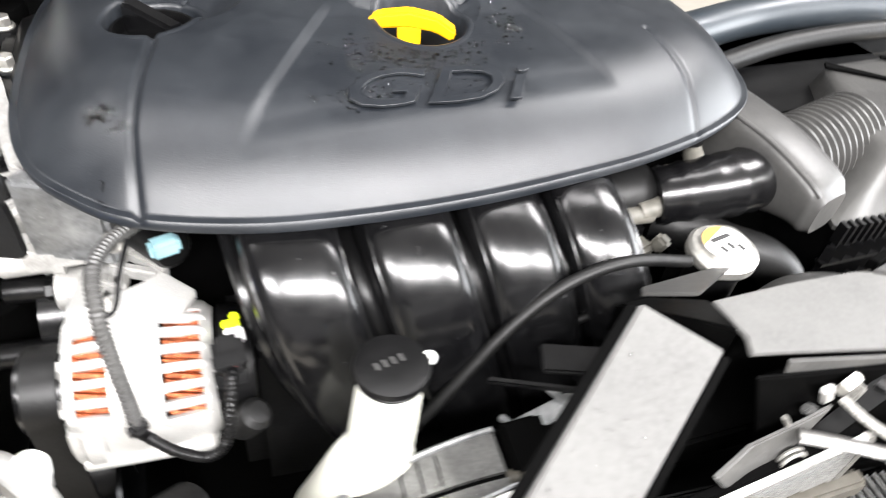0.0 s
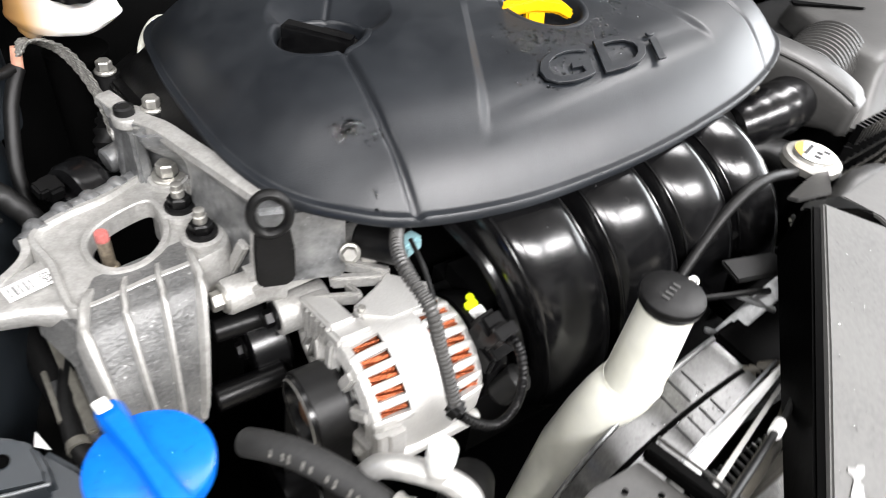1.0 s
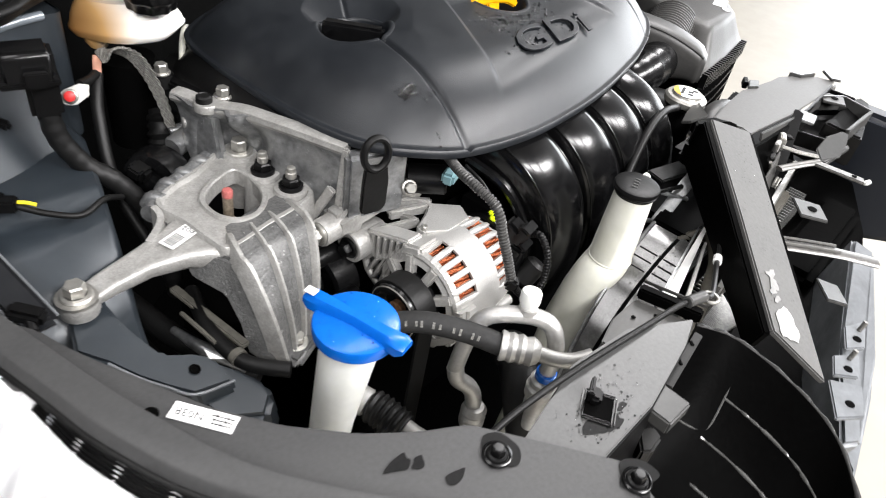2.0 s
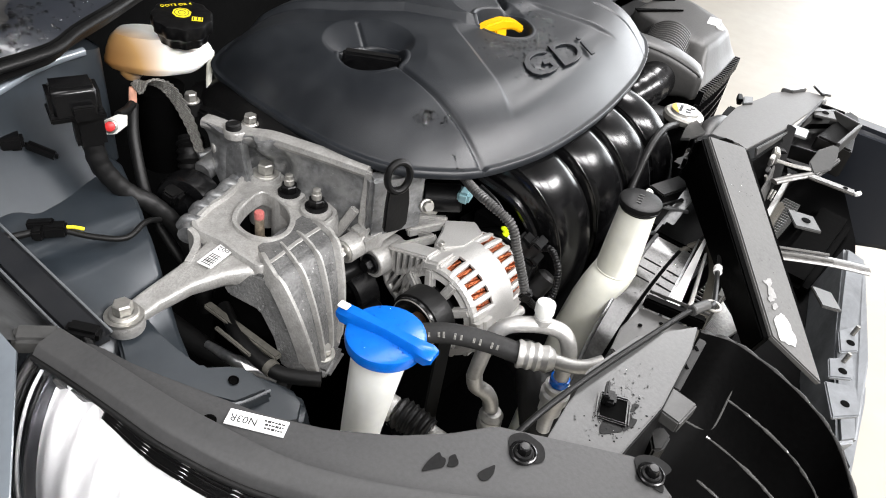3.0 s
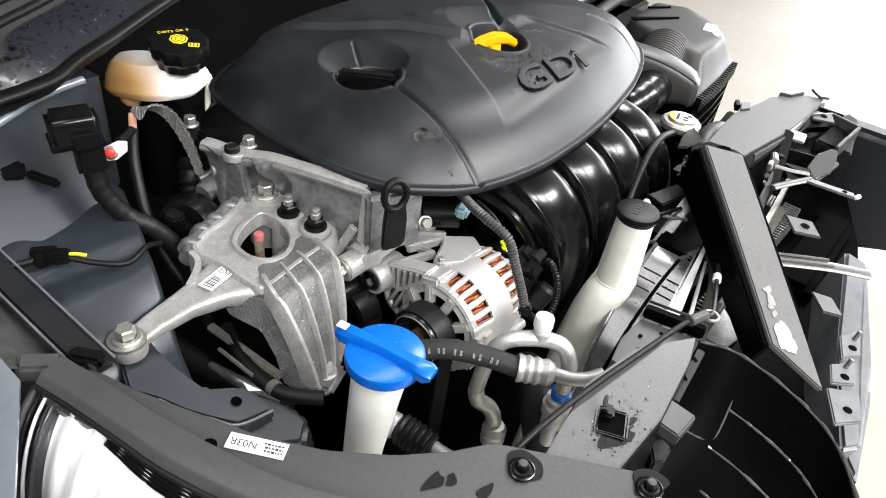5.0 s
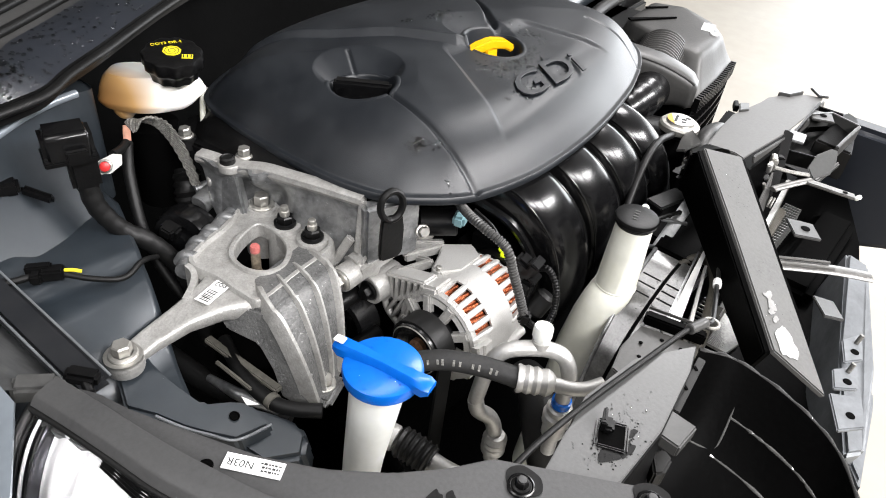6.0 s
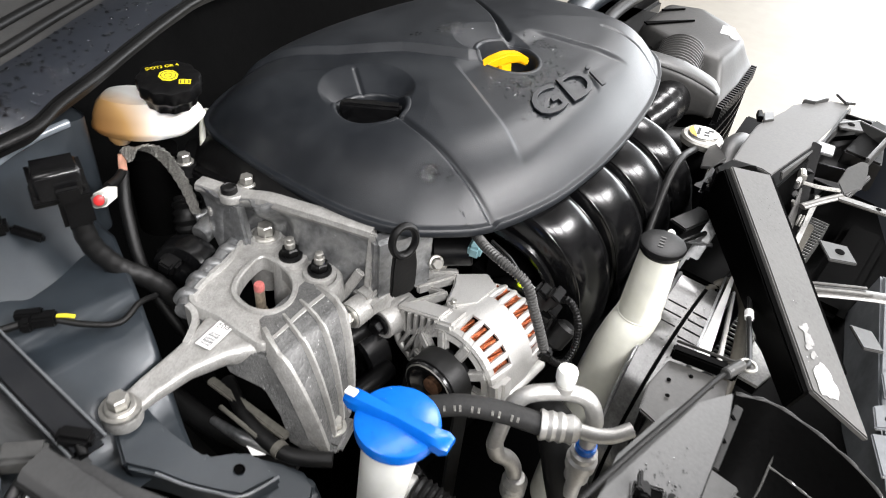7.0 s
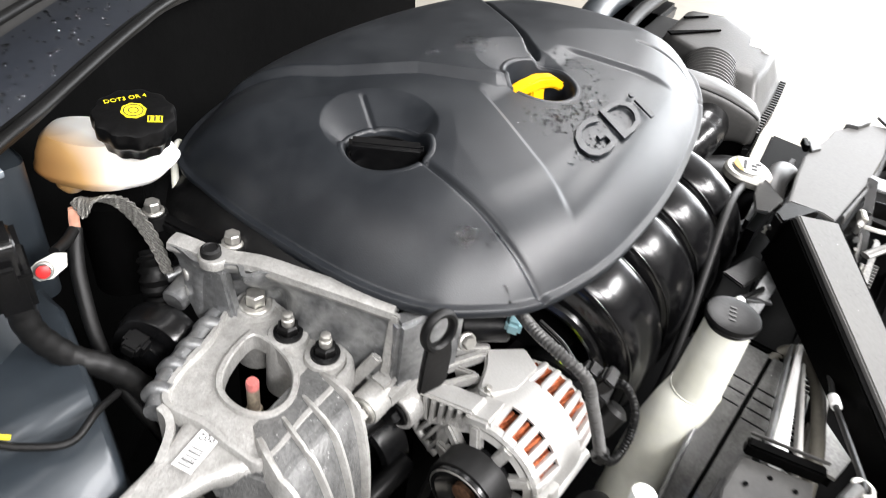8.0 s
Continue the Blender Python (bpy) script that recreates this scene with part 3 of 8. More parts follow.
def timing_face(u, v):
    f = u * (len(TOPF) - 1)
    k = min(int(f), len(TOPF) - 2)
    a = TOPF[k].lerp(TOPF[k + 1], f - k)
    y2 = 0.100 + (-0.049 - 0.100) * u
    b = V(-0.318 - 0.32 * y2, y2, 0.690)
    p = a.lerp(b, v)
    boss = math.exp(-((p.y - 0.064) / 0.007) ** 2) * float(sstep(0.75, 0.3, v))
    low = math.exp(-((p.y - 0.108) / 0.014) ** 2) * float(sstep(0.9, 0.5, v))
    waist = 0.006 * float(sstep(0.0, 0.15, v)) + 0.020 * float(sstep(0.05, 0.35, v)) * float(sstep(0.02, 0.05, p.y)) * float(sstep(0.115, 0.085, p.y))
    swell = 0.0 * float(sstep(0.45, 0.75, v)) * float(sstep(-0.02, 0.04, p.y))
    pocket = 0.010 * float(sstep(0.55, 0.40, u)) * float(sstep(0.10, 0.22, v)) * float(sstep(0.30, 0.42, u))
    return p + V(-1, -0.32, 0).normalized() * (0.012 * boss + 0.006 * low + swell - waist - pocket)


bm = BM()
sheet(bm, timing_face, 90, 40, 0.004)
part("face", bm, ALU_DULL, head, "mottled grey cast face", smooth=60)
bm = BM()
loops = []
for p, t, uu, vv in frames_along(TOPF):
    o = V(-0.95, -0.30, 0)
    loops.append([p + o * a + V(0, 0, b) for a, b in ((-0.010, -0.008), (0.003, -0.008), (0.005, -0.004), (0.0035, 0.0012), (0.000, 0.003), (-0.010, 0.003))])
rings(bm, loops)
part("top_flange", bm, ALU, head, "bare cast flange with a bright edge", smooth=30)
bm = BM()
lathe(bm, (-0.338, 0.099, 0.788), (0, 0, 1), [(0.009, 0), (0.0130, 0.004), (0.0135, 0.0110), (0.0125, 0.0125)], 26)
part("bolt_boss", bm, ALU, head, "rounded flange lobe")
bm = BM()
lathe(bm, (-0.340, 0.100, 0.800), (0, 0, 1), [(0.0085, 0), (0.0082, 0.006), (0.0062, 0.0075), (0.0055, 0.0065)], 20)
part("plug", bm, RUBBER, head, "black rubber plug")
for nm, a, b, w, h in (("corner_rib", (-0.290, -0.055, 0.806), (-0.296, -0.055, 0.742), 0.006, 0.008), ("slanted_rib", (-0.301, -0.050, 0.762), (-0.313, -0.022, 0.700), 0.006, 0.010), ("slanted_rib", (-0.291, -0.060, 0.742), (-0.315, -0.055, 0.706), 0.005, 0.012)):
    bm = BM()
    bar(bm, a, b, w, h, up=(0.3, -1, 0), bev=0.0015)
    part(nm, bm, ALU, head, "bright machined rib")
bm = BM()
bar(bm, (-0.310, -0.055, 0.722), (-0.19, -0.062, 0.742), 0.030, 0.030, bev=0.008)
part("lower_boss", bm, ALU, head)
bm = BM()
lathe(bm, (-0.324, -0.058, 0.721), (1, 0.1, -0.05), [(0.0135, 0), (0.0145, 0.002), (0.0145, 0.03), (0.018, 0.045)], 24)
part("boss_sleeve", bm, ALU, head)
bolt(head, (-0.324, -0.058, 0.721), (-1, -0.1, 0.05), 0.008, 0.011, 0.012)
bm = BM()
prism(bm, [(-0.347, 0.138, 0.788), (-0.345, 0.112, 0.790), (-0.342, 0.085, 0.790), (-0.343, 0.070, 0.735), (-0.350, 0.088, 0.700), (-0.352, 0.110, 0.716), (-0.351, 0.130, 0.740)], (0.012, 0.004, 0), 0.003, 2)
part("cheek", bm, ALU_DULL, head, "sloping cast cheek")
for z in (0.766, 0.748):
    bm = BM()
    rod(bm, (-0.350, 0.128, z), (-0.338, 0.124, z), 0.006, 14, 0.001)
    part("stub", bm, ALU, head, "small cast stub")
# small sensors and bolts on the front of the head, below the cover
bm = BM()
rod(bm, (-0.215, -0.072, 0.752), (-0.19, -0.105, 0.757), 0.016, 20, 0.002)
part("sensor", bm, BLACK, head, "black plastic sensor")
bm = BM()
box(bm, (-0.195, -0.112, 0.768), (0.022, 0.014, 0.014), (0, 0, 20), 0.003)
part("sensor_clip", bm, CYAN, head, "pale teal connector clip")
bolt(head, (-0.233, -0.090, 0.757), (-0.4, -0.8, 0.45), 0.0062, 0.008, 0.0085)
bolt(head, (-0.206, -0.072, 0.731), (-0.4, -0.8, 0.3), 0.008, 0.012, 0.011)
bm = BM()
box(bm, (-0.263, -0.068, 0.765), (0.066, 0.018, 0.076), (0, 0, -18), 0.004)
part("head_corner", bm, ALU_DULL, head, "bright aluminium corner of the cylinder head")

# ---- lifting hook ----
hook = thing("lifting_hook", (-0.297, -0.09, 0.76), "black stamped steel lifting eye bolted to the head", "lifting hook")
bm = BM()
c = V(-0.297, -0.100, 0.826)
d = V(-0.28, -0.95, 0.10).normalized()
u = Vector((0, 0, 1)).cross(d).normalized()
v = d.cross(u)
ring = [c + u * math.cos(a) * 0.0125 + v * math.sin(a) * 0.0155 for a in [math.tau * q / 30 for q in range(30)]]
loops = []
for q in range(30):
    o = (ring[q] - c).normalized()
    loops.append([ring[q] + o * math.cos(b) * 0.0036 + d * math.sin(b) * 0.0042 for b in [math.tau * k / 10 for k in range(10)]])
rings(bm, loops + loops[:1], False, False)
bmesh.ops.remove_doubles(bm, verts=bm.verts[:], dist=1e-5)
part("eye", bm, RUBBER, hook)
bm = BM()
tongue = [(-0.011, -0.010), (0.012, -0.012), (0.0145, -0.030), (0.0140, -0.058), (0.0085, -0.064), (-0.0100, -0.064), (-0.0135, -0.058), (-0.0130, -0.028)]
prism(bm, [c + u * a + v * b + d * (0.002 - 0.10 * max(0, -b - 0.02)) for a, b in tongue], d * -0.005, 0.0018)
part("shank", bm, RUBBER, hook)

# ---- engine cover ----
RIM = [(-0.292, 0.205), (-0.302, 0.145), (-0.303, 0.072), (-0.297, -0.010), (-0.280, -0.068), (-0.250, -0.105), (-0.207, -0.135), (-0.131, -0.152), (-0.05, -0.153), (0.03, -0.146), (0.11, -0.132), (0.19, -0.113), (0.268, -0.083), (0.322, -0.045), (0.345, 0.01), (0.345, 0.08), (0.325, 0.15), (0.28, 0.215), (0.19, 0.265), (0.08, 0.288), (-0.04, 0.292), (-0.14, 0.282), (-0.21, 0.262), (-0.262, 0.236)]
OIL, DIP = (-0.190, 0.048), (0.022, 0.022)
RIDGE = [(-0.32, 0.36), (-0.186, 0.226), (-0.133, 0.160), (-0.072, 0.111), (-0.050, 0.078), (-0.028, 0.045)]
SEAM = [(-0.188, 0.005), (-0.196, -0.04), (-0.202, -0.085), (-0.203, -0.14)]
REAR = [(0.065, 0.058), (0.10, 0.10), (0.16, 0.19), (0.22, 0.30)]


def side_of(P, a, b):
    """Signed distance from the line a b, positive to its left."""
    a, b = np.array(a), np.array(b)
    t = (b - a) / np.linalg.norm(b - a)
    return t[0] * (P[:, 1] - a[1]) - t[1] * (P[:, 0] - a[0])


def cover_height(P):
    out = closed_spline(RIM, 8)
    d = seg_dist(P, np.vstack([out, out[:1]]))
    e = np.clip((d - 0.006) / 0.091, 0, 1)
    z = 0.816 + 0.050 * (1 - (1 - e) ** 2.3) + 0.010 * sstep(0.05, 0.2, d)
    # the rear field stands higher, with a bevelled step
    line = RIDGE + [DIP] + REAR + [(0.30, 0.5)]
    ins = inside(P, line + [(-0.5, 0.5)])
    dr = np.where(ins, 1, -1) * seg_dist(P, line)
    z = z + 0.0085 * np.clip(0.5 + dr / 0.010, 0, 1) * sstep(0.0, 0.03, d)
    # sunk field round the lettering
    pan = np.clip(side_of(P, (-0.132, -0.100), (-0.055, 0.047)) / -0.007, 0, 1) * np.clip(side_of(P, (0.118, 0.042), (0.165, -0.066)) / -0.007, 0, 1)
    z = z - 0.0042 * pan * sstep(-0.012, 0.018, P[:, 1] + 0.108 - 0.146 * (P[:, 0] + 0.122)) * sstep(0.055, 0.025, P[:, 1])
    # seams
    z = z - 0.0045 * np.exp(-(seg_dist(P, SEAM) / 0.0028) ** 2)
    z = z - 0.010 * np.exp(-(seg_dist(P, REAR) / 0.0065) ** 4)
    z = z - 0.002 * np.exp(-(seg_dist(P, [(0.243, -0.105), (0.240, -0.05), (0.222, 0.0)]) / 0.0028) ** 2)
    z = z - 0.002 * np.exp(-(seg_dist(P, [(-0.147, 0.116), (-0.168, 0.082)]) / 0.0022) ** 2)
    # wells for the filler cap and the dipstick, with a dished lobe behind each
    for (cx, cy), r, reach, turn, deep in ((OIL, 0.0375, 0.046, 0.91, 0.0145), (DIP, 0.0385, 0.036, 1.35, 0.0095)):
        dx, dy = P[:, 0] - cx, P[:, 1] - cy
        q = np.hypot(dx, dy)
        R = r + 0.006 + reach * np.clip(np.cos(np.arctan2(dy, dx) - turn), 0, 1) ** 1.4
        z = z - deep * np.clip((R - q) / (R - r + 0.002), 0, 1) * np.clip((R - r - 0.006) / 0.018, 0, 1)
        z = z - 0.060 * sstep(r + 0.003, r - 0.001, q)
    return z


def engine_cover():
    ob = thing("engine_cover", (0.02, 0.07, 0.80), "matt black grained plastic engine cover with raised lettering", "engine cover")
    out = closed_spline(RIM, 28)
    c = np.array((-0.02, 0.055))
    nr = 230
    rr = np.linspace(0, 1, nr + 1) ** 0.85
    n = len(out)
    P = np.concatenate([c + (out - c) * r for r in rr[1:]])
    z = cover_height(P)
    skirt = np.column_stack([c + (out - c) * 0.994, np.full(n, 0.806)])
    verts = [tuple((*c, cover_height(np.array([c]))[0]))] + [(*p, h) for p, h in zip(P, z)] + [tuple(p) for p in skirt]
    faces = [(0, 1 + i, 1 + (i + 1) % n) for i in range(n)]
    for k in range(nr):
        a, b = 1 + k * n, 1 + (k + 1) * n
        faces += [(a + i, b + i, b + (i + 1) % n, a + (i + 1) % n) for i in range(n)]
    me = bpy.data.meshes.new("shell")
    me.from_pydata(verts, [], faces)
    me.polygons.foreach_set("use_smooth", [True] * len(me.polygons))
    me.materials.append(COVER)
    sh = new("shell", me)
    sh.parent = ob
    sh.matrix_parent_inverse = Matrix.Translation(-ob.location)
    for (cx, cy), r in ((OIL, 0.0375), (DIP, 0.0385)):
        a = np.linspace(0, math.tau, 97)[:-1]
        ring = np.column_stack([np.cos(a), np.sin(a)])
        zt = cover_height(np.array((cx, cy)) + ring * (r + 0.0055))
        bm = BM()
        rings(bm, [[(cx + x * (r + g), cy + y * (r + g), (h + dz) if dz > -0.02 else 0.806) for (x, y), h in zip(ring, zt)] for g, dz in ((0.0050, 0.0002), (0.0022, 0.0012), (0.0002, 0.0006), (-0.0012, -0.0022), (-0.003, -0.05))], False, False)
        part("well_liner", bm, COVER, ob, "rounded lip of the well", smooth=60)
    z0 = float(cover_height(np.array([(0.01, -0.082)]))[0])
    z1 = float(cover_height(np.array([(0.01, -0.038)]))[0])
    tilt = math.degrees(math.atan2(z1 - z0, 0.044))
    text_mesh("lettering", "GDi", 0.060, pose(0.010, -0.073, (z0 + z1) / 2 + 0.0012, tilt, 0, 0) @ Matrix(((1.42, 0.30, 0, 0), (0, 0.98, 0, 0), (0, 0, 1, 0), (0, 0, 0, 1))), 0.0008, COVER, ob, "raised letters moulded in black plastic", 1.0, 0.12, 0.0005)
    return ob


engine_cover()

cap = thing("oil_filler_cap", (*OIL, 0.82), "black plastic oil filler cap with a raised grip bar", "filler cap")
bm = BM()
lathe(bm, (*OIL, 0.806), (0, 0, 1), [(0.032, 0), (0.0338, 0.048), (0.0330, 0.0505), (0.0310, 0.0505), (0.0300, 0.040), (0.026, 0.037), (0.005, 0.036)], 56)
part("disc", bm, BLACK, cap)
bm = BM()
bar(bm, (OIL[0] - 0.020, OIL[1] + 0.0255, 0.855), (OIL[0] + 0.020, OIL[1] - 0.0255, 0.855), 0.015, 0.030, bev=0.003)
part("grip_bar", bm, GLOSS, cap)

dip = thing("dipstick", (*DIP, 0.82), "yellow plastic T-shaped dipstick handle in the cover's well", "dipstick")
bm = BM()
low = [(-0.027, 0.858), (-0.012, 0.8645), (0.009, 0.867), (0.030, 0.8645), (0.045, 0.857)]
high = [(0.048, 0.866), (0.032, 0.8765), (0.009, 0.8805), (-0.014, 0.8765), (-0.030, 0.867)]
prism(bm, [(x, 0.0225 - 0.245 * (x + 0.027), z) for x, z in low + high], (0.0034, 0.0136, 0), 0.0022)
part("handle", bm, YELLOW, dip)
bm = BM()
bar(bm, (0.0105, 0.0185, 0.868), (0.0105, 0.0125, 0.826), 0.019, 0.009, up=(0.25, 1, 0), bev=0.002)
part("stem", bm, YELLOW, dip)
bm = BM()
rod(bm, (0.010, 0.004, 0.79), (0.010, 0.004, 0.83), 0.006, 14)
part("tube", bm, BLACK, dip)

# ---- engine mount bracket ----
mount = thing("engine_mount_bracket", (-0.42, -0.03, 0.63), "bare cast aluminium engine mount bracket bolted to the side rail", "engine mount")
DECK = [(-0.436, 0.042), (-0.412, 0.060), (-0.372, 0.072), (-0.335, 0.088), (-0.310, 0.085), (-0.306, 0.03), (-0.305, -0.026), (-0.330, -0.040), (-0.372, -0.046), (-0.420, -0.052), (-0.428, -0.030), (-0.430, 0.004)]
HOLE = [(-0.397, 0.020), (-0.380, 0.036), (-0.352, 0.046), (-0.344, 0.040), (-0.344, 0.016), (-0.352, -0.006), (-0.370, -0.021), (-0.388, -0.020), (-0.399, -0.004)]
bm = BM()
do = closed_spline(DECK, 8)
hi = closed_spline(HOLE, 9)


def loop_at(poly, z, grow=0.0):
    """The loop at height z, moved outwards by grow metres."""
    c = np.mean(poly, axis=0)
    d = poly - c
    return [(*(p + q / np.linalg.norm(q) * grow), z) for p, q in zip(poly, d)]


# match the hole's loop to the outline by angle
cen = np.mean(hi, axis=0)
ang = np.arctan2(do[:, 1] - cen[1], do[:, 0] - cen[0])
ha = np.arctan2(hi[:, 1] - cen[1], hi[:, 0] - cen[0])
order = np.argsort(ha)
hm = np.column_stack([np.interp(ang, ha[order], hi[order, k], period=math.tau) for k in (0, 1)])
rings(bm, [loop_at(hm, 0.733), loop_at(hm, 0.749), loop_at(hm, 0.7505, 0.0012), loop_at(hm, 0.7505, 0.0050), loop_at(hm, 0.7470, 0.0062), loop_at(do, 0.7455, -0.0075), loop_at(do, 0.7500, -0.0055), loop_at(do, 0.7500, -0.0015), loop_at(do, 0.748, 0.0), loop_at(do, 0.722, 0.003), loop_at(hm, 0.728, 0.010), loop_at(hm, 0.733)], False, False)
bmesh.ops.remove_doubles(bm, verts=bm.verts[:], dist=1e-5)
part("deck", bm, ALU, mount, smooth=32)
# bosses under the three bolts
for i, (x, y) in enumerate(((-0.322, 0.070), (-0.326, 0.026), (-0.321, -0.012))):
    bm = BM()
    lathe(bm, (x, y, 0.69), (0, 0, 1), [(0.020, 0), (0.0182, 0.055), (0.0165, 0.0605), (0.0155, 0.061)], 26)
    part("boss", bm, ALU, mount)
    if i == 0:
        bolt(mount, (x, y, 0.751), r=0.0088, h=0.0145, flange=0.0140)
    else:
        bm = BM()
        lathe(bm, (x, y, 0.751), (0, 0, 1), [(0.0122, 0), (0.0122, 0.0028), (0.0090, 0.0038)], 24, True, False)
        c, dd, u, v = axis_frame((x, y, 0.751), (0, 0, 1))
        rings(bm, [[c + dd * h + (u * math.cos(a) + v * math.sin(a)) * r for a in [math.tau * q / 6 for q in range(6)]] for r, h in ((0.0092, 0.003), (0.0092, 0.0105), (0.0078, 0.0118))], False, True)
        nut = part("nut", bm, BLACK, mount, "black flange nut", smooth=28)
        bm = BM()
        lathe(bm, (x, y, 0.7625), (0, 0, 1), [(0.0054, 0), (0.0054, 0.0062), (0.0042, 0.007), (0.0042, 0.0115), (0.0035, 0.012)], 16)
        part("stud_end", bm, STEEL, nut, "bare threaded stud end")
# arm out to the side rail
bm = BM()
arm = [((-0.425, -0.012, 0.732), 0.074, 0.026), ((-0.450, -0.010, 0.735), 0.046, 0.019), ((-0.480, -0.009, 0.735), 0.031, 0.015), ((-0.512, -0.009, 0.731), 0.025, 0.013), ((-0.534, -0.010, 0.727), 0.023, 0.010)]
loops = []
for (p, w, h) in arm:
    s = V(-0.06, 1, 0).normalized()
    loops.append([V(p) + s * (w / 2) * a + V(0, 0, b * h / 2) for a, b in ((-0.95, -0.5), (-0.8, -1), (0.8, -1), (0.95, -0.5), (1, 0.5), (0.92, 0.85), (0.78, 1), (0.6, 0.95), (-0.6, 0.95), (-0.78, 1), (-0.92, 0.85), (-1, 0.5))])
rings(bm, loops)
part("arm", bm, ALU, mount, smooth=50)
bm = BM()
lathe(bm, (-0.5395, -0.0105, 0.717), (0, 0, 1), [(0.0155, 0), (0.0165, 0.003), (0.0165, 0.012), (0.0158, 0.014)], 28)
part("arm_eye", bm, ALU, mount)
bm = BM()
lathe(bm, (-0.5395, -0.0105, 0.731), (0, 0, 1), [(0.0168, 0), (0.0168, 0.003), (0.0125, 0.0035)], 28)
part("washer", bm, STEEL, mount, "thick zinc plated washer")
bolt(mount, (-0.5395, -0.0105, 0.7340), r=0.0088, h=0.0135, flange=0.0130)


# front wall: runs forward off the deck, bends over and goes down to the foot
def web_line(u):
    back = V(-0.404, -0.026, 0.7420).lerp(V(-0.334, -0.014, 0.7420), u)
    edge = V(-0.421, -0.060, 0.7455).lerp(V(-0.338, -0.048, 0.7455), u)
    foot = V(-0.413, -0.119, 0.640).lerp(V(-0.364, -0.096, 0.640), u)
    out = V(-0.15, -1, 0.35).normalized()
    return smooth_path([back, back.lerp(edge, 0.7), edge + V(0, -0.006, -0.003), edge.lerp(foot, 0.10) + out * 0.011, edge.lerp(foot, 0.35) + out * 0.013, edge.lerp(foot, 0.65) + out * 0.008, edge.lerp(foot, 0.88), foot], 6)


def web(u, v):
    w = web_line(u)
    f = v * (len(w) - 1)
    k = min(int(f), len(w) - 2)
    return w[k].lerp(w[k + 1], f - k) + V(0.0, 0.004, -0.003)


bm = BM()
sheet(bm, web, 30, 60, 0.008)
part("front_web", bm, CAST, mount, "mottled cast web darkened for shade between its ribs", smooth=55)
for u, w, h in ((0.0, 0.0080, 0.016), (0.34, 0.0052, 0.014), (0.66, 0.0052, 0.014), (1.0, 0.0075, 0.016)):
    line = web_line(u)
    bm = BM()
    loops = []
    for i, (p, t, a, b) in enumerate(frames_along(line)):
        s = (V(0.98, 0.2, 0) - t * V(0.98, 0.2, 0).dot(t)).normalized()
        n = s.cross(t)
        n = n if n.z - n.y > 0 else -n
        g = h * min(1.0, 0.35 + i / 8, 0.25 + (len(line) - i) / 9)
        loops.append([p + s * x * w + n * y for x, y in ((-0.75, -0.007), (0.75, -0.007), (0.42, g * 0.45), (0.22, g * 0.6), (-0.22, g * 0.6), (-0.42, g * 0.45))])
    rings(bm, loops)
    part("rib", bm, ALU, mount, "raised bright cast rib", smooth=35)
for v, u0, u1 in ((0.30, 0.02, 0.98), (0.55, 0.36, 0.64), (0.50, 0.05, 0.33)):
    bm = BM()
    tube(bm, [web(u0 + (u1 - u0) * k / 6, v) + V(0, -0.0015, 0.0015) for k in range(7)], 0.0026, 8, 3)
    part("cross_rib", bm, ALU, mount)
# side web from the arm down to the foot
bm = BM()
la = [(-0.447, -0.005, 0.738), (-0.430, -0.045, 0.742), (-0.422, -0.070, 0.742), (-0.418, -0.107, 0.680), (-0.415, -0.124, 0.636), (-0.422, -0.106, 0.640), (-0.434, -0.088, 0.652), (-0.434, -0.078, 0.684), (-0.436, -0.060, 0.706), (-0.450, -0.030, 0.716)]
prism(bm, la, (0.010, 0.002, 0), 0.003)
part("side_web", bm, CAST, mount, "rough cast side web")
# curved fin beside the pocket at the arm's root
bm = BM()
sheet(bm, lambda u, v: (-0.436 - 0.028 * u + 0.010 * math.sin(u * math.pi), 0.040 - 0.038 * u, 0.750 - 0.006 * u - (0.050 - 0.02 * u) * v), 14, 6, 0.006)
part("side_fin", bm, ALU, mount, "pale curved cast fin")
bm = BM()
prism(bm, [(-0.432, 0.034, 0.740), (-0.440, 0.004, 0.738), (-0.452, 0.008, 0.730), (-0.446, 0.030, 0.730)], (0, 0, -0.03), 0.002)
part("pocket", bm, CAST, mount, "rough cast pocket darkened for its shade")
bm = BM()
box(bm, (-0.391, -0.103, 0.641), (0.042, 0.036, 0.012), (0, 0, 22), 0.005, 3)
part("foot", bm, CAST, mount)
bolt(mount, (-0.389, -0.103, 0.648), (0, -0.1, 1), 0.0085, 0.011, 0.0125)
for k, (x, y) in enumerate(((-0.428, 0.052), (-0.406, 0.064), (-0.384, 0.071), (-0.360, 0.080))):
    bm = BM()
    tube(bm, [(x + 0.004, y - 0.004, 0.745), (x - 0.001, y + 0.006, 0.744), (x - 0.005, y + 0.013, 0.734)], [0.0066, 0.0074, 0.0064], 12, 4)
    part("rear_tooth", bm, ALU_DULL, mount, "lumpy cast tooth")
bm = BM()
tube(bm, [(-0.440, 0.044, 0.738), (-0.412, 0.066, 0.738), (-0.375, 0.080, 0.738), (-0.335, 0.096, 0.738)], 0.010, 12, 6)
part("rear_roll", bm, ALU_DULL, mount, "rounded cast rear edge")
bm = BM()
lathe(bm, (-0.390, -0.006, 0.69), (0, 0, 1), [(0.0066, 0), (0.0066, 0.050), (0.0048, 0.052), (0.0048, 0.076)], 18)
stud = part("centre_stud", bm, BRONZE, mount, "tarnished centre stud")
bm = BM()
lathe(bm, (-0.390, -0.006, 0.766), (0, 0, 1), [(0.0049, 0), (0.0050, 0.0060), (0.0042, 0.0075)], 18)
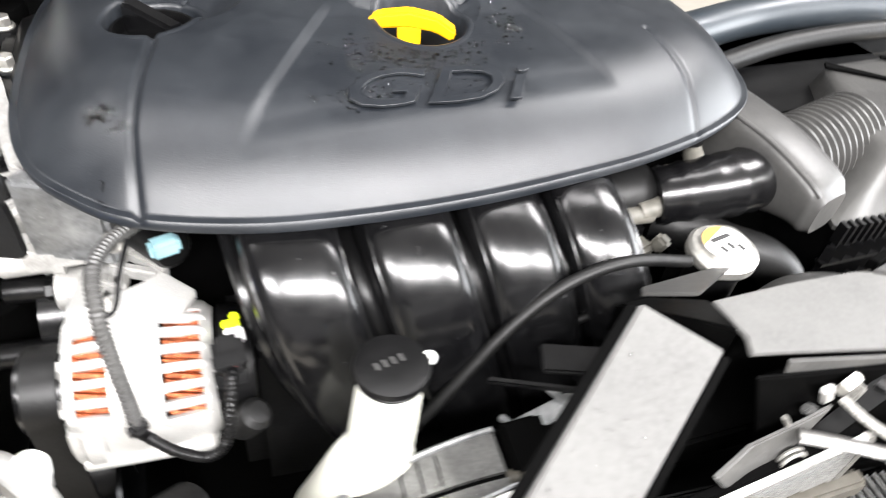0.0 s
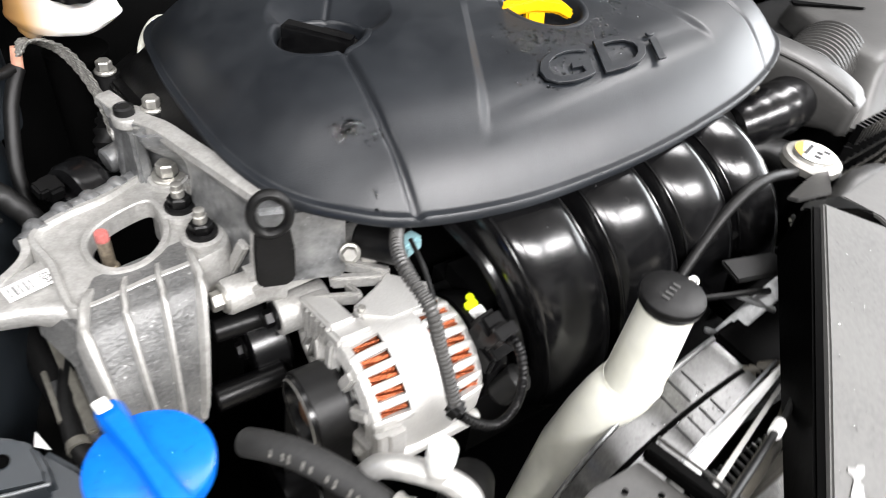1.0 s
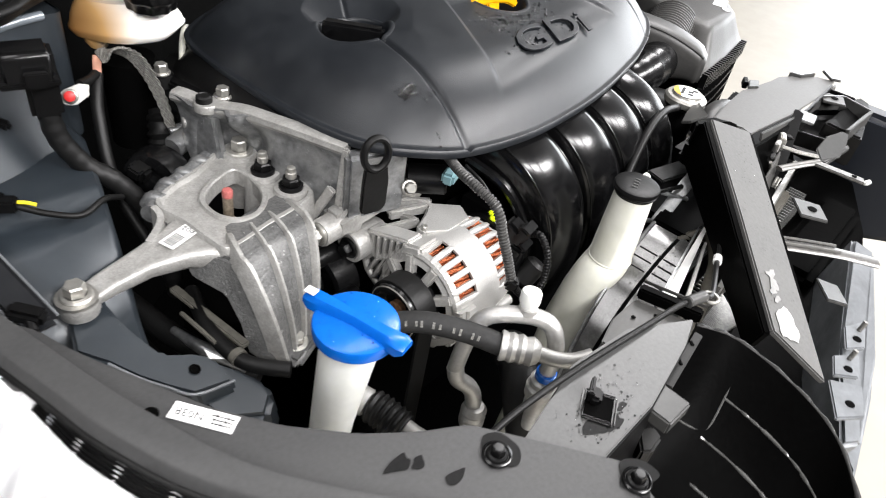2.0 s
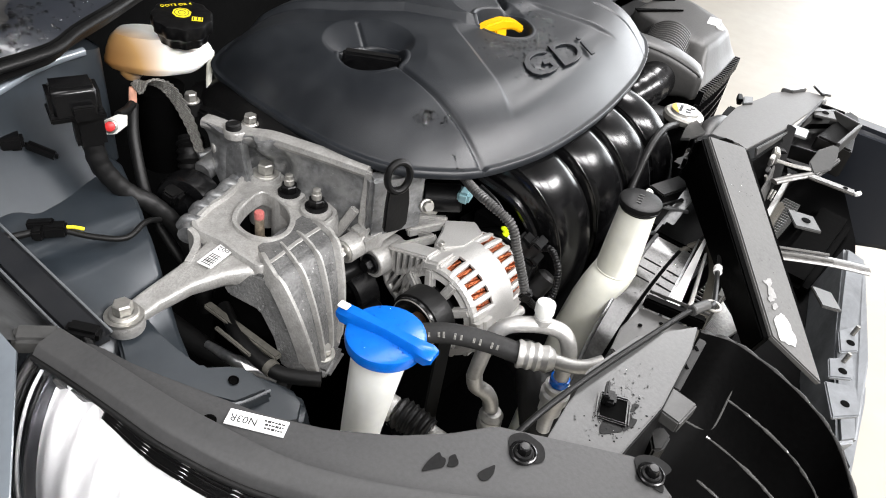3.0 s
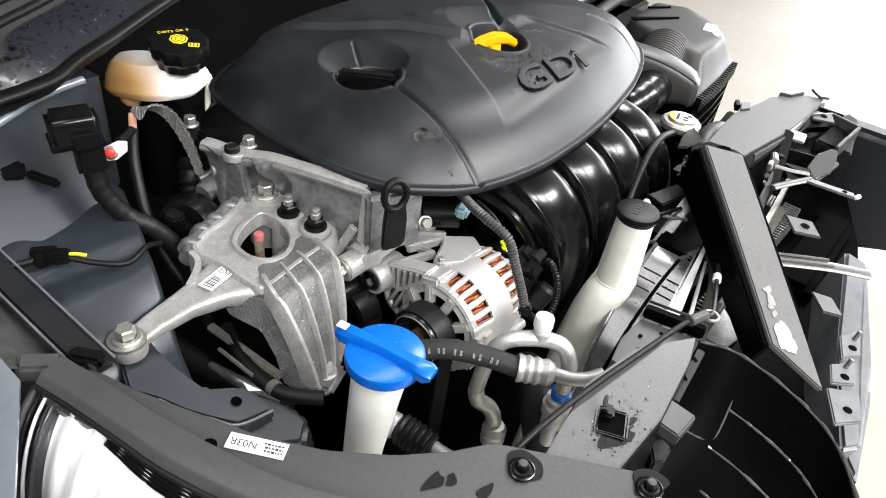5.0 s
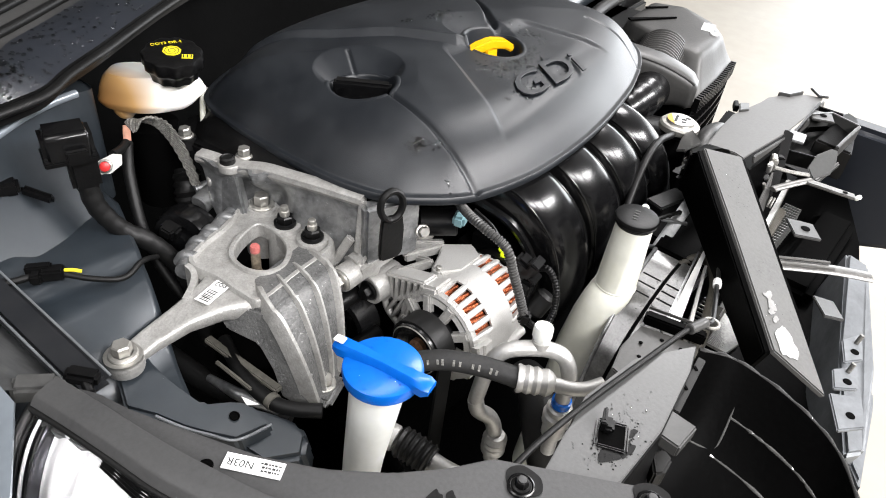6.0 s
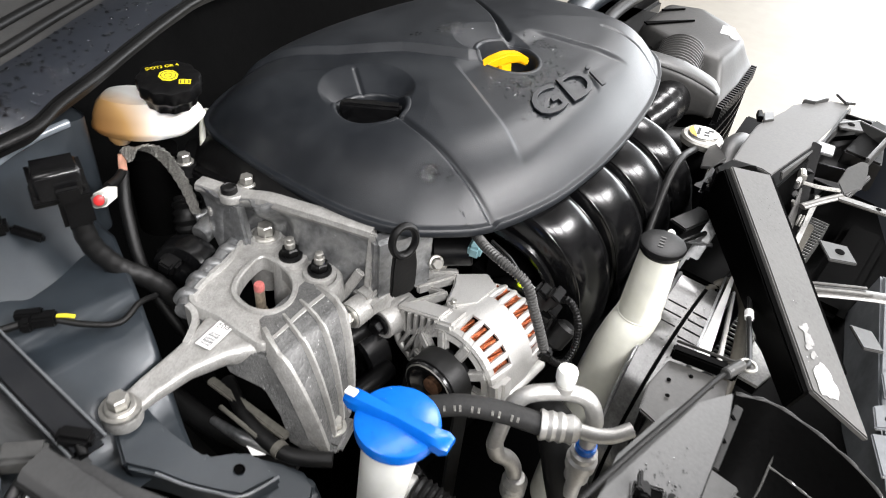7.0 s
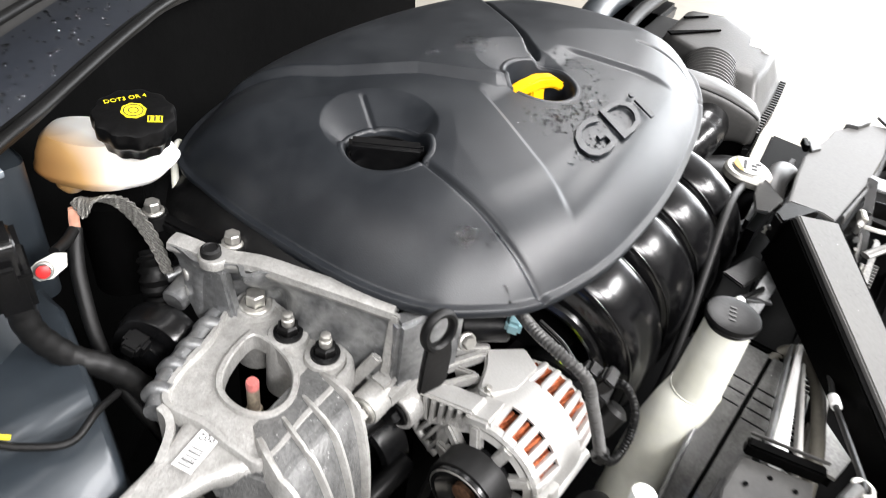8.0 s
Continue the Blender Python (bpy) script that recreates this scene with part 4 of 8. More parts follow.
part("paint_mark", bm, ROSE, stud, "faded red paint mark")
bm = BM()
lathe(bm, (-0.380, 0.005, 0.58), (0, 0, 1), [(0.055, 0), (0.055, 0.06), (0.03, 0.08)], 30)
part("rubber_bush", bm, DARK, mount, "black rubber bush")
# paper label at the arm's root
m = pose(-0.443, -0.0085, 0.7470, 0, 0, 14) @ Matrix.Scale(0.82, 4)
bm = BM()
box(bm, (0, 0, 0), (0.042, 0.020, 0.0006), bev=0)
bm.transform(m)
lab = part("label", bm, PAPER, mount, "white bar code label")
bm = BM()
for k, w in enumerate((0.0012, 0.0006, 0.0016, 0.0008, 0.0012, 0.0005, 0.0014, 0.0008, 0.0011)):
    box(bm, (-0.017 + 0.0022 * k, 0.0, 0.0005), (w, 0.013, 0.0003), bev=0)
bm.transform(m)
part("bar_code", bm, INK, lab)
text_mesh("print", "P02", 0.0105, m @ pose(0.0140, 0, 0.0005, 0, 0, 100), 0.0001, INK, lab)


# ---- alternator ----
AY, AZ = -0.1505, 0.6705
alt = thing("alternator", (-0.24, AY, 0.60), "bright cast aluminium alternator with copper windings behind its vents", "alternator")


def ring_pts(x, r, n=72, a0=0.0, sweep=math.tau):
    return [V(x, AY - math.sin(a0 + sweep * q / n) * r, AZ + math.cos(a0 + sweep * q / n) * r) for q in range(n)]


FRONT_VENTS, REAR_VENTS, PITCH = (0, 1, 2, 3, 4), (-1, 0, 1, 2, 3, 4, 5), 14.0
START = {FRONT_VENTS: 3.2, REAR_VENTS: -0.5}


def vented_shell():
    """The drum with two rows of open vents, one at each shoulder."""
    bm = BM()
    xs = [-0.271, -0.268, -0.266, -0.240, -0.234, -0.209, -0.205, -0.177, -0.169, -0.162]
    rs = [0.040, 0.0475, 0.0525, 0.0572, 0.0580, 0.0580, 0.0572, 0.0530, 0.046, 0.036]
    n = 180
    loops = [add_verts(bm, ring_pts(x, r, n)) for x, r in zip(xs, rs)]

    def is_open(k, i):
        deg = (i + 0.5) * 360 / n
        deg = deg - 360 if deg > 180 else deg
        row = FRONT_VENTS if k == 2 else REAR_VENTS if k == 6 else ()
        return any(abs(deg - START[row] - q * PITCH) < 4.4 for q in row)

    for k in range(len(xs) - 1):
        for i in range(n):
            if is_open(k, i):
                continue
            j = (i + 1) % n
            bm.faces.new((loops[k][i], loops[k][j], loops[k + 1][j], loops[k + 1][i]))
    bmesh.ops.recalc_face_normals(bm, faces=bm.faces[:])
    bmesh.ops.solidify(bm, geom=bm.faces[:], thickness=0.0032)
    return part("housing", bm, ALU_LIGHT, alt, smooth=40)


def on_drum(deg, r, x):
    a = radians(deg)
    return V(x, AY - math.sin(a) * r, AZ + math.cos(a) * r)


# rounded fins between the vents
for row, xa, ra, xb, rb_ in ((FRONT_VENTS, -0.269, 0.0525, -0.238, 0.0574), (REAR_VENTS, -0.207, 0.0576, -0.174, 0.0530)):
    for q in list(row)[1:] + [row[-1] + 1]:
        deg = START[row] + (q - 0.5) * PITCH
        bm = BM()
        t_ = V(0, -math.cos(radians(deg)), -math.sin(radians(deg)))
        o_ = on_drum(deg, 1.0, 0) - on_drum(deg, 0.0, 0)
        loops = []
        for f, w, h in ((0.0, 0.0018, 0.0002), (0.12, 0.0030, 0.0018), (0.5, 0.0032, 0.0024), (0.88, 0.0030, 0.0018), (1.0, 0.0018, 0.0002)):
            p = on_drum(deg, ra + (rb_ - ra) * f, xa + (xb - xa) * f)
            loops.append([p + t_ * w * a + o_ * b for a, b in ((-1, -0.004), (1, -0.004), (1, h * 0.4), (0.55, h), (-0.55, h), (-1, h * 0.4))])
        rings(bm, loops)
        part("vent_fin", bm, ALU_LIGHT, alt)
vented_shell()
bm = BM()
lathe(bm, (-0.262, AY, AZ), (1, 0, 0), [(0.034, 0), (0.0445, 0.004), (0.0465, 0.012), (0.0465, 0.094), (0.034, 0.100)], 40)
part("core", bm, DARK, alt)
for x0, nm in ((-0.265, "front"), (-0.203, "rear")):
    bm = BM()
    for q in range(64):
        a = math.tau * q / 64
        b = a + 0.10
        rod(bm, (x0, AY - math.sin(a) * 0.0485, AZ + math.cos(a) * 0.0485), (x0 + 0.025, AY - math.sin(b) * 0.0500, AZ + math.cos(b) * 0.0500), 0.0021 + 0.0006 * (q % 3), 6)
    tagged(part("winding", bm, COPPER, alt, "orange lacquered copper winding"), kind="stuff")
# front spider, flange and pulley
# Dark disc stands in for the shaded openings between the spokes.
bm = BM()
lathe(bm, (-0.2665, AY, AZ), (1, 0, 0), [(0.016, 0.001), (0.043, 0.0), (0.048, 0.004)], 56)
part("front_cover", bm, DARK, alt, "dark disc standing in for the shaded openings between spokes")
for q in range(9):
    a = math.tau * q / 9 + 0.35
    bm = BM()
    bar(bm, (-0.277, AY - math.sin(a) * 0.016, AZ + math.cos(a) * 0.016), (-0.268, AY - math.sin(a) * 0.049, AZ + math.cos(a) * 0.049), 0.0105, 0.010, up=(-1, 0, 0), bev=0.002)
    part("spoke", bm, ALU, alt)
bm = BM()
lathe(bm, (-0.2705, AY, AZ), (1, 0, 0), [(0.0455, 0.008), (0.0462, 0.001), (0.0495, 0.000), (0.0525, 0.002), (0.0535, 0.008)], 72, False, False)
part("front_ring", bm, ALU, alt, "machined front ring")
bm = BM()
lathe(bm, (-0.278, AY, AZ), (1, 0, 0), [(0.018, 0), (0.021, 0.003), (0.021, 0.012)], 28)
part("bearing_seat", bm, ALU, alt)
bm = BM()
lathe(bm, (-0.306, AY, AZ), (1, 0, 0), [(0.010, 0.010), (0.018, 0.008), (0.023, 0.002), (0.0245, 0.0), (0.0310, 0.0), (0.0315, 0.003), (0.0315, 0.030), (0.0310, 0.034), (0.027, 0.0345)], 64)
pul = part("pulley", bm, GLOSS, alt, "black belt pulley")
bm = BM()
lathe(bm, (-0.3068, AY, AZ), (1, 0, 0), [(0.0286, 0), (0.0299, 0.0008), (0.0311, 0.003)], 56, False, False)
part("rim_ring", bm, STEEL, pul, "bright steel rim ring")
bm = BM()
lathe(bm, (-0.303, AY, AZ), (1, 0, 0), [(0.0060, 0), (0.0100, 0.0015), (0.0100, 0.011)], 24)
part("hub", bm, RUST, pul, "rusty brown hub")
# mounting ear with its open truss
EAR = V(-0.272, -0.066, 0.690)
bm = BM()
lathe(bm, EAR + V(-0.016, 0, 0), (1, 0, 0), [(0.0125, 0.002), (0.0135, 0), (0.0165, 0), (0.0175, 0.001), (0.0175, 0.044), (0.0165, 0.045)], 32)
ear = part("mounting_ear", bm, ALU, alt, "rounded cast ear")
# the web plate lies back; rails and ribs stand on it
TA, TB = V(-0.262, EAR.y - 0.006, EAR.z + 0.015), V(-0.262, AY + 0.022, AZ + 0.054)
BA, BB = V(-0.262, EAR.y - 0.004, EAR.z - 0.016), V(-0.262, AY + 0.050, AZ - 0.030)
# Darker casting on the plate stands in for shade between the ribs.
bm = BM()
prism(bm, [TA, TA.lerp(TB, 0.5), TB, V(-0.262, AY + 0.034, AZ + 0.020), V(-0.262, AY + 0.044, AZ - 0.004), BB, BA.lerp(BB, 0.5) + V(0, 0.004, -0.006), BA], (0.004, 0, 0), 0.0008)
part("web_plate", bm, CAST, ear, "rough recessed web plate")
bm = BM()
bar(bm, TA + V(0.004, 0, 0.001), TB + V(0.004, 0, 0.001), 0.022, 0.006, bev=0.002)
part("top_rail", bm, ALU_LIGHT, ear, "pale top rail")
bm = BM()
tube(bm, [BA + V(-0.004, 0, 0), BA.lerp(BB, 0.4) + V(-0.004, 0.005, -0.005), BB + V(-0.004, 0, 0)], 0.0045, 10, 6)
part("lower_rail", bm, ALU, ear)
mid = [EAR + V(-0.004 + 0.010, -0.014, -0.004), V(-0.266, AY + 0.062, AZ + 0.010), V(-0.266, AY + 0.046, AZ + 0.022), V(-0.266, AY + 0.030, AZ + 0.030)]
bm = BM()
tube(bm, mid, 0.0036, 10, 6)
part("curved_rib", bm, ALU, ear)
arc = smooth_path(mid, 8)
for k in range(6):
    t = 0.16 + 0.155 * k
    a = TA.lerp(TB, t) + V(-0.004, 0, 0)
    b = arc[min(len(arc) - 1, int((t + 0.06) * len(arc)))]
    bm = BM()
    bar(bm, a, b, 0.0042, 0.010, up=(1, 0, 0), bev=0.001)
    part("truss_strut", bm, ALU, ear)
for k in range(4):
    t = 0.15 + 0.24 * k
    bm = BM()
    bar(bm, arc[int(t * (len(arc) - 1))], BA.lerp(BB, t) + V(-0.004, 0.004, -0.004), 0.0040, 0.009, up=(1, 0, 0), bev=0.001)
    part("truss_strut", bm, ALU, ear)
# Dark patches laid on the plate in place of openings through it.
for pts in (((0.046, 0.016), (0.032, 0.024), (0.038, 0.002)), ((0.066, 0.004), (0.052, 0.012), (0.050, -0.006), (0.058, -0.010))):
    bm = BM()
    prism(bm, [V(-0.2632, AY + y, AZ + z) for y, z in pts], (0.001, 0, 0))
    part("web_hole", bm, DARK, ear, "dark patch standing in for an opening in the web")
# corner block between the web and the drum, and the stepped lower lip
bm = BM()
prism(bm, [V(-0.270, AY + 0.028, AZ + 0.052), V(-0.270, AY + 0.006, AZ + 0.060), V(-0.270, AY + 0.004, AZ + 0.050), V(-0.270, AY + 0.012, AZ + 0.040), V(-0.270, AY + 0.026, AZ + 0.030)], (0.030, 0, 0), 0.003)
part("corner_block", bm, ALU_LIGHT, alt)
for r, w, x in ((0.0590, 0.012, -0.262), (0.0560, 0.010, -0.270)):
    bm = BM()
    loops = []
    for deg in range(74, 150, 5):
        o_ = on_drum(deg, 1.0, 0) - on_drum(deg, 0.0, 0)
        p = on_drum(deg, r, x)
        loops.append([p + o_ * b + V(a, 0, 0) for a, b in ((0, -0.006), (0, 0.001), (0.002, 0.003), (w, 0.003), (w + 0.002, 0.001), (w + 0.002, -0.006))])
    rings(bm, loops)
    part("lower_lip", bm, ALU_LIGHT, alt, "stepped lower lip")
bolt(alt, EAR + V(-0.016, 0, 0), (-1, 0, 0), 0.008, 0.010, 0.012, label="dark bolt", material=BLACK)
# upper bracket plate behind the ear
bm = BM()
prism(bm, [(-0.224, -0.143, 0.7295), (-0.190, -0.143, 0.7295), (-0.178, -0.121, 0.7290), (-0.203, -0.095, 0.7280), (-0.218, -0.105, 0.7280), (-0.244, -0.116, 0.7275), (-0.243, -0.128, 0.7280)], (0, 0, -0.009), 0.002)
part("upper_bracket", bm, ALU_LIGHT, alt, "flat cast shoulder")
for a, b, w in (((-0.228, -0.07, 0.726), (-0.2, -0.097, 0.726), 0.008), ((-0.243, -0.075, 0.722), (-0.228, -0.07, 0.726), 0.007), ((-0.243, -0.076, 0.718), (-0.205, -0.098, 0.724), 0.008), ((-0.262, -0.075, 0.703), (-0.230, -0.108, 0.723), 0.006), ((-0.232, -0.084, 0.714), (-0.232, -0.106, 0.722), 0.005)):
    bm = BM()
    bar(bm, a, b, w, 0.012, bev=0.002)
    part("shoulder_web", bm, ALU, alt)
bm = BM()
rod(bm, (-0.240, -0.122, 0.724), (-0.240, -0.124, 0.732), 0.0030, 12, 0.0008)
part("pin", bm, STEEL, alt)
bm = BM()
bar(bm, (-0.264, AY - 0.036, AZ - 0.040), (-0.176, AY - 0.036, AZ - 0.040), 0.022, 0.014, bev=0.003)
for a in (1.95, 2.7):
    rod(bm, (-0.266, AY - math.sin(a) * 0.058, AZ + math.cos(a) * 0.058), (-0.176, AY - math.sin(a) * 0.058, AZ + math.cos(a) * 0.058), 0.0065, 14, 0.001)
part("through_bolt_lug", bm, ALU_LIGHT, alt)
bm = BM()
lathe(bm, (-0.166, AY, AZ), (1, 0, 0), [(0.048, 0), (0.048, 0.010), (0.043, 0.024), (0.004, 0.025)], 40)
part("rear_cap", bm, BLACK, alt, "black plastic rear cap")
bm = BM()
box(bm, (-0.159, -0.178, 0.712), (0.022, 0.026, 0.042), (25, 0, 8), 0.004)
box(bm, (-0.158, -0.192, 0.723), (0.020, 0.014, 0.026), (25, 0, 8), 0.003)
for dz in (-0.011, 0.011):
    box(bm, (-0.158, -0.198, 0.724 + dz), (0.021, 0.010, 0.003), (25, 0, 8), 0.001)
box(bm, (-0.164, -0.190, 0.698), (0.012, 0.020, 0.024), (10, 0, 8), 0.003)
plug = part("connector", bm, BLACK, alt, "black plug connector")
bm = BM()
rod(bm, (-0.158, -0.203, 0.662), (-0.142, -0.211, 0.688), 0.0125, 18, 0.004)
rod(bm, (-0.158, -0.190, 0.668), (-0.150, -0.207, 0.676), 0.008, 14, 0.002)
part("terminal_boot", bm, RUBBER, alt, "black rubber terminal boot")
bm = BM()
box(bm, (-0.156, -0.199, 0.729), (0.006, 0.005, 0.010), (20, 0, 8), 0.001)
part("red_lock", bm, ROSE, plug, "faded red connector lock")
bm = BM()
box(bm, (-0.154, -0.160, 0.7150), (0.014, 0.014, 0.008), (15, 5, 10), 0.002)
plug2 = part("connector", bm, PAPER, alt, "white plug with a lime yellow lock")
bm = BM()
box(bm, (-0.156, -0.152, 0.7195), (0.013, 0.007, 0.005), (15, 5, 10), 0.0015)
box(bm, (-0.153, -0.146, 0.7205), (0.007, 0.007, 0.005), (15, 5, 10), 0.0015)
part("yellow_lock", bm, LIME, plug2, "lime yellow connector lock")

# drive belt and lower pulleys, in the dark below
belt = thing("drive_belt", (-0.30, -0.10, 0.42), "black ribbed drive belt with its idler pulleys", "belt drive")
bm = BM()
for dz in (-1, 1):
    bar(bm, (-0.290, AY + 0.0320 * dz, AZ), (-0.290, AY + 0.02 + 0.05 * dz, 0.42), 0.024, 0.003, up=(0, 1, 0), bev=0)
rings(bm, [[(x, AY - math.sin(a) * r, AZ + math.cos(a) * r) for a in [-math.pi / 2 + math.pi * q / 24 for q in range(25)]] for x, r in ((-0.302, 0.0317), (-0.302, 0.0337), (-0.278, 0.0337), (-0.278, 0.0317))], False, False, closed=False)
part("belt", bm, RUBBER, belt)
for y, z, r in ((-0.045, 0.640, 0.036), (-0.10, 0.43, 0.07)):
    bm = BM()
    lathe(bm, (-0.312, y, z), (1, 0, 0), [(0.010, 0.004), (0.022, 0.004), (r - 0.006, 0.0), (r, 0.002), (r, 0.03), (r - 0.004, 0.034)], 40)
    ip = part("idler_pulley", bm, GLOSS, belt)
    bolt(ip, (-0.310, y, z), (-1, 0, 0), 0.007, 0.008, 0.010, material=BLACK)
bm = BM()
rod(bm, (-0.335, -0.048, 0.677), (-0.29, -0.05, 0.677), 0.010, 16, 0.002)
rod(bm, (-0.350, -0.085, 0.640), (-0.29, -0.085, 0.640), 0.011, 16, 0.002)
part("hidden_bolt", bm, BLACK, belt)

# ---- intake manifold ----
man = thing("intake_manifold", (0, -0.15, 0.50), "glossy black plastic intake manifold with four curved runners", "intake manifold")
for k, (cx, w) in enumerate(((-0.112, 0.074), (-0.026, 0.072), (0.052, 0.066), (0.122, 0.062))):
    bm = BM()
    path = smooth_path([(cx + 0.36 * (0.785 - z), y, z) for y, z in ((-0.075, 0.776), (-0.112, 0.781), (-0.150, 0.768), (-0.177, 0.735), (-0.186, 0.685), (-0.180, 0.62), (-0.158, 0.56), (-0.115, 0.53))], 8)
    loops = []
    for i, (p, t, u, v) in enumerate(frames_along(path)):
        nrm = t.cross(V(1, 0, 0)).normalized()
        side = nrm.cross(t)
        hw, hh = w / 2, 0.027
        loop = []
        for q in range(28):
            a = math.tau * q / 28
            ca, sa = math.cos(a), math.sin(a)
            loop.append(p + side * hw * math.copysign(abs(ca) ** 0.55, ca) + nrm * hh * math.copysign(abs(sa) ** 0.75, sa))
        loops.append(loop)
    rings(bm, loops)
    rn = part("runner", bm, MOULD, man)
    for q in (3, 11):
        bm = BM()
        tube(bm, [loops[i][q] for i in range(2, len(loops) - 8, 4)], 0.0013, 8, 3)
        part("seam", bm, GLOSS, rn, "moulded seam")
    if k == 0:
        bm = BM()
        tube(bm, [(cx - w / 2 - 0.004, -0.10, 0.768), (cx - w / 2 + 0.006, -0.15, 0.752), (cx - w / 2 + 0.022, -0.178, 0.70), (cx - w / 2 + 0.05, -0.175, 0.62)], 0.006, 8, 6)
        part("weld_seam", bm, GLOSS, man, "raised weld seam")
    if k < 3:
        bm = BM()
        x2 = cx + w / 2 + 0.006
        tube(bm, [(x2, -0.10, 0.765), (x2 + 0.006, -0.15, 0.758), (x2 + 0.02, -0.176, 0.725), (x2 + 0.05, -0.182, 0.64), (x2 + 0.08, -0.16, 0.56)], 0.012, 10, 6)
        part("web", bm, BLACK, man)
bm = BM()
box(bm, (0.01, -0.12, 0.60), (0.34, 0.09, 0.22), bev=0.02)
part("plenum", bm, BLACK, man)

# ---- washer filler ----
washer = thing("washer_filler", (-0.425, -0.2, 0.50), "milky white washer filler neck with a blue cap", "washer filler")
bm = BM()
loops = []
for z, cx, cy, r in ((0.50, -0.443, -0.200, 0.0150), (0.60, -0.4345, -0.199, 0.0165), (0.66, -0.4275, -0.199, 0.0190), (0.72, -0.4195, -0.2005, 0.0228), (0.745, -0.4165, -0.2015, 0.0245), (0.764, -0.415, -0.202, 0.0255)):
    loops.append([(cx + math.cos(a) * r, cy + math.sin(a) * r, z) for a in [math.tau * q / 28 for q in range(28)]])
rings(bm, loops)
part("neck", bm, WHITE, washer)
WC = V(-0.413, -0.203, 0.764)
bm = BM()
lathe(bm, WC, (0, 0, 1), [(0.030, -0.006), (0.0340, -0.004), (0.0348, 0.003), (0.0340, 0.0065), (0.031, 0.0080), (0.010, 0.0088)], 56)
wcap = part("cap", bm, BLUE, washer, "bright blue plastic cap")
ca, cb = V(-0.424, -0.158, 0.774), V(-0.405, -0.250, 0.774)
bm = BM()
loops = []
for t, w, h in ((0.0, 0.012, 0.006), (0.06, 0.016, 0.012), (0.2, 0.015, 0.013), (0.5, 0.011, 0.013), (0.8, 0.015, 0.013), (0.94, 0.018, 0.012), (1.0, 0.014, 0.006)):
    p = ca.lerp(cb, t)
    tdir = (cb - ca).normalized()
    s = tdir.cross(V(0, 0, 1)).normalized()
    loops.append([p + s * x * w / 2 + V(0, 0, zz * h / 2) for x, zz in ((-1, -1), (1, -1), (1, 0.4), (0.6, 1), (-0.6, 1), (-1, 0.4))])
rings(bm, loops)
part("grip", bm, BLUE, wcap)
bm = BM()
box(bm, (-0.4255, -0.1645, 0.7835), (0.008, 0.010, 0.002), (0, 0, 12), 0.0008)
part("tab_mark", bm, WHITE, wcap, "pale mark on the tab")

# ---- air conditioning lines ----
ac = thing("air_conditioning_lines", (-0.28, -0.27, 0.5), "aluminium air conditioning pipes with a rubber hose and white service cap", "pipe")
bm = BM()
tube(bm, [(-0.352, -0.172, 0.700), (-0.342, -0.190, 0.712), (-0.328, -0.212, 0.719), (-0.311, -0.243, 0.720), (-0.298, -0.273, 0.718)], 0.0102, 18, 6)
hose = part("hose", bm, HOSE, ac, "grey black rubber hose with pale print")
bm = BM()
hp = smooth_path([(-0.352, -0.172, 0.700), (-0.342, -0.190, 0.712), (-0.328, -0.212, 0.719), (-0.311, -0.243, 0.720), (-0.298, -0.273, 0.718)], 6)
for i, (p, t, u, v) in enumerate(frames_along(hp)):
    if 7 < i < 22 and i % 3:
        o = V(-0.75, -0.35, 0.55)
        o = (o - t * o.dot(t)).normalized()
        w = t.cross(o)
        prism(bm, [p + o * 0.01035 + t * a * 0.0011 + w * b * (0.0030 if i % 2 else 0.0024) for a, b in ((-1, -1), (1, -1), (1, 1), (-1, 1))], o * 0.0002)
part("hose_print", bm, BRAID, hose, "faded pale print")
bm = BM()
lathe(bm, (-0.299, -0.271, 0.718), V(0.019, -0.030, 0), [(0.0135, 0), (0.014, 0.002), (0.0125, 0.006), (0.0140, 0.010), (0.0125, 0.014), (0.0140, 0.018), (0.0120, 0.022), (0.0135, 0.028), (0.010, 0.034), (0.007, 0.036)], 24)
part("crimp", bm, PIPE, ac, "bright crimped ferrule")
bm = BM()
tube(bm, [(-0.281, -0.300, 0.718), (-0.274, -0.314, 0.717), (-0.264, -0.326, 0.718), (-0.250, -0.336, 0.722)], 0.0070, 16, 6)
tube(bm, [(-0.300, -0.232, 0.655), (-0.300, -0.236, 0.69), (-0.298, -0.240, 0.715), (-0.291, -0.248, 0.731), (-0.277, -0.262, 0.735), (-0.262, -0.280, 0.735), (-0.256, -0.294, 0.730), (-0.2575, -0.304, 0.715), (-0.258, -0.305, 0.695), (-0.259, -0.305, 0.60)], 0.0080, 16, 8)
tube(bm, [(-0.300, -0.232, 0.655), (-0.298, -0.236, 0.64), (-0.286, -0.244, 0.625), (-0.281, -0.250, 0.605), (-0.282, -0.254, 0.56)], 0.0085, 16, 6)
part("metal_pipe", bm, PIPE, ac)
bm = BM()
lathe(bm, (-0.282, -0.254, 0.575), (0, 0, 1), [(0.013, 0), (0.0135, 0.004), (0.012, 0.008), (0.0135, 0.012), (0.012, 0.016), (0.0135, 0.020), (0.010, 0.026)], 24)
part("collar", bm, PIPE, ac)
bm = BM()
lathe(bm, (-0.259, -0.305, 0.630), (0, 0, 1), [(0.0120, 0), (0.0120, 0.016), (0.0145, 0.018), (0.0150, 0.030), (0.0125, 0.033), (0.0130, 0.040), (0.0105, 0.042)], 24)
part("collar", bm, PIPE, ac)
bm = BM()
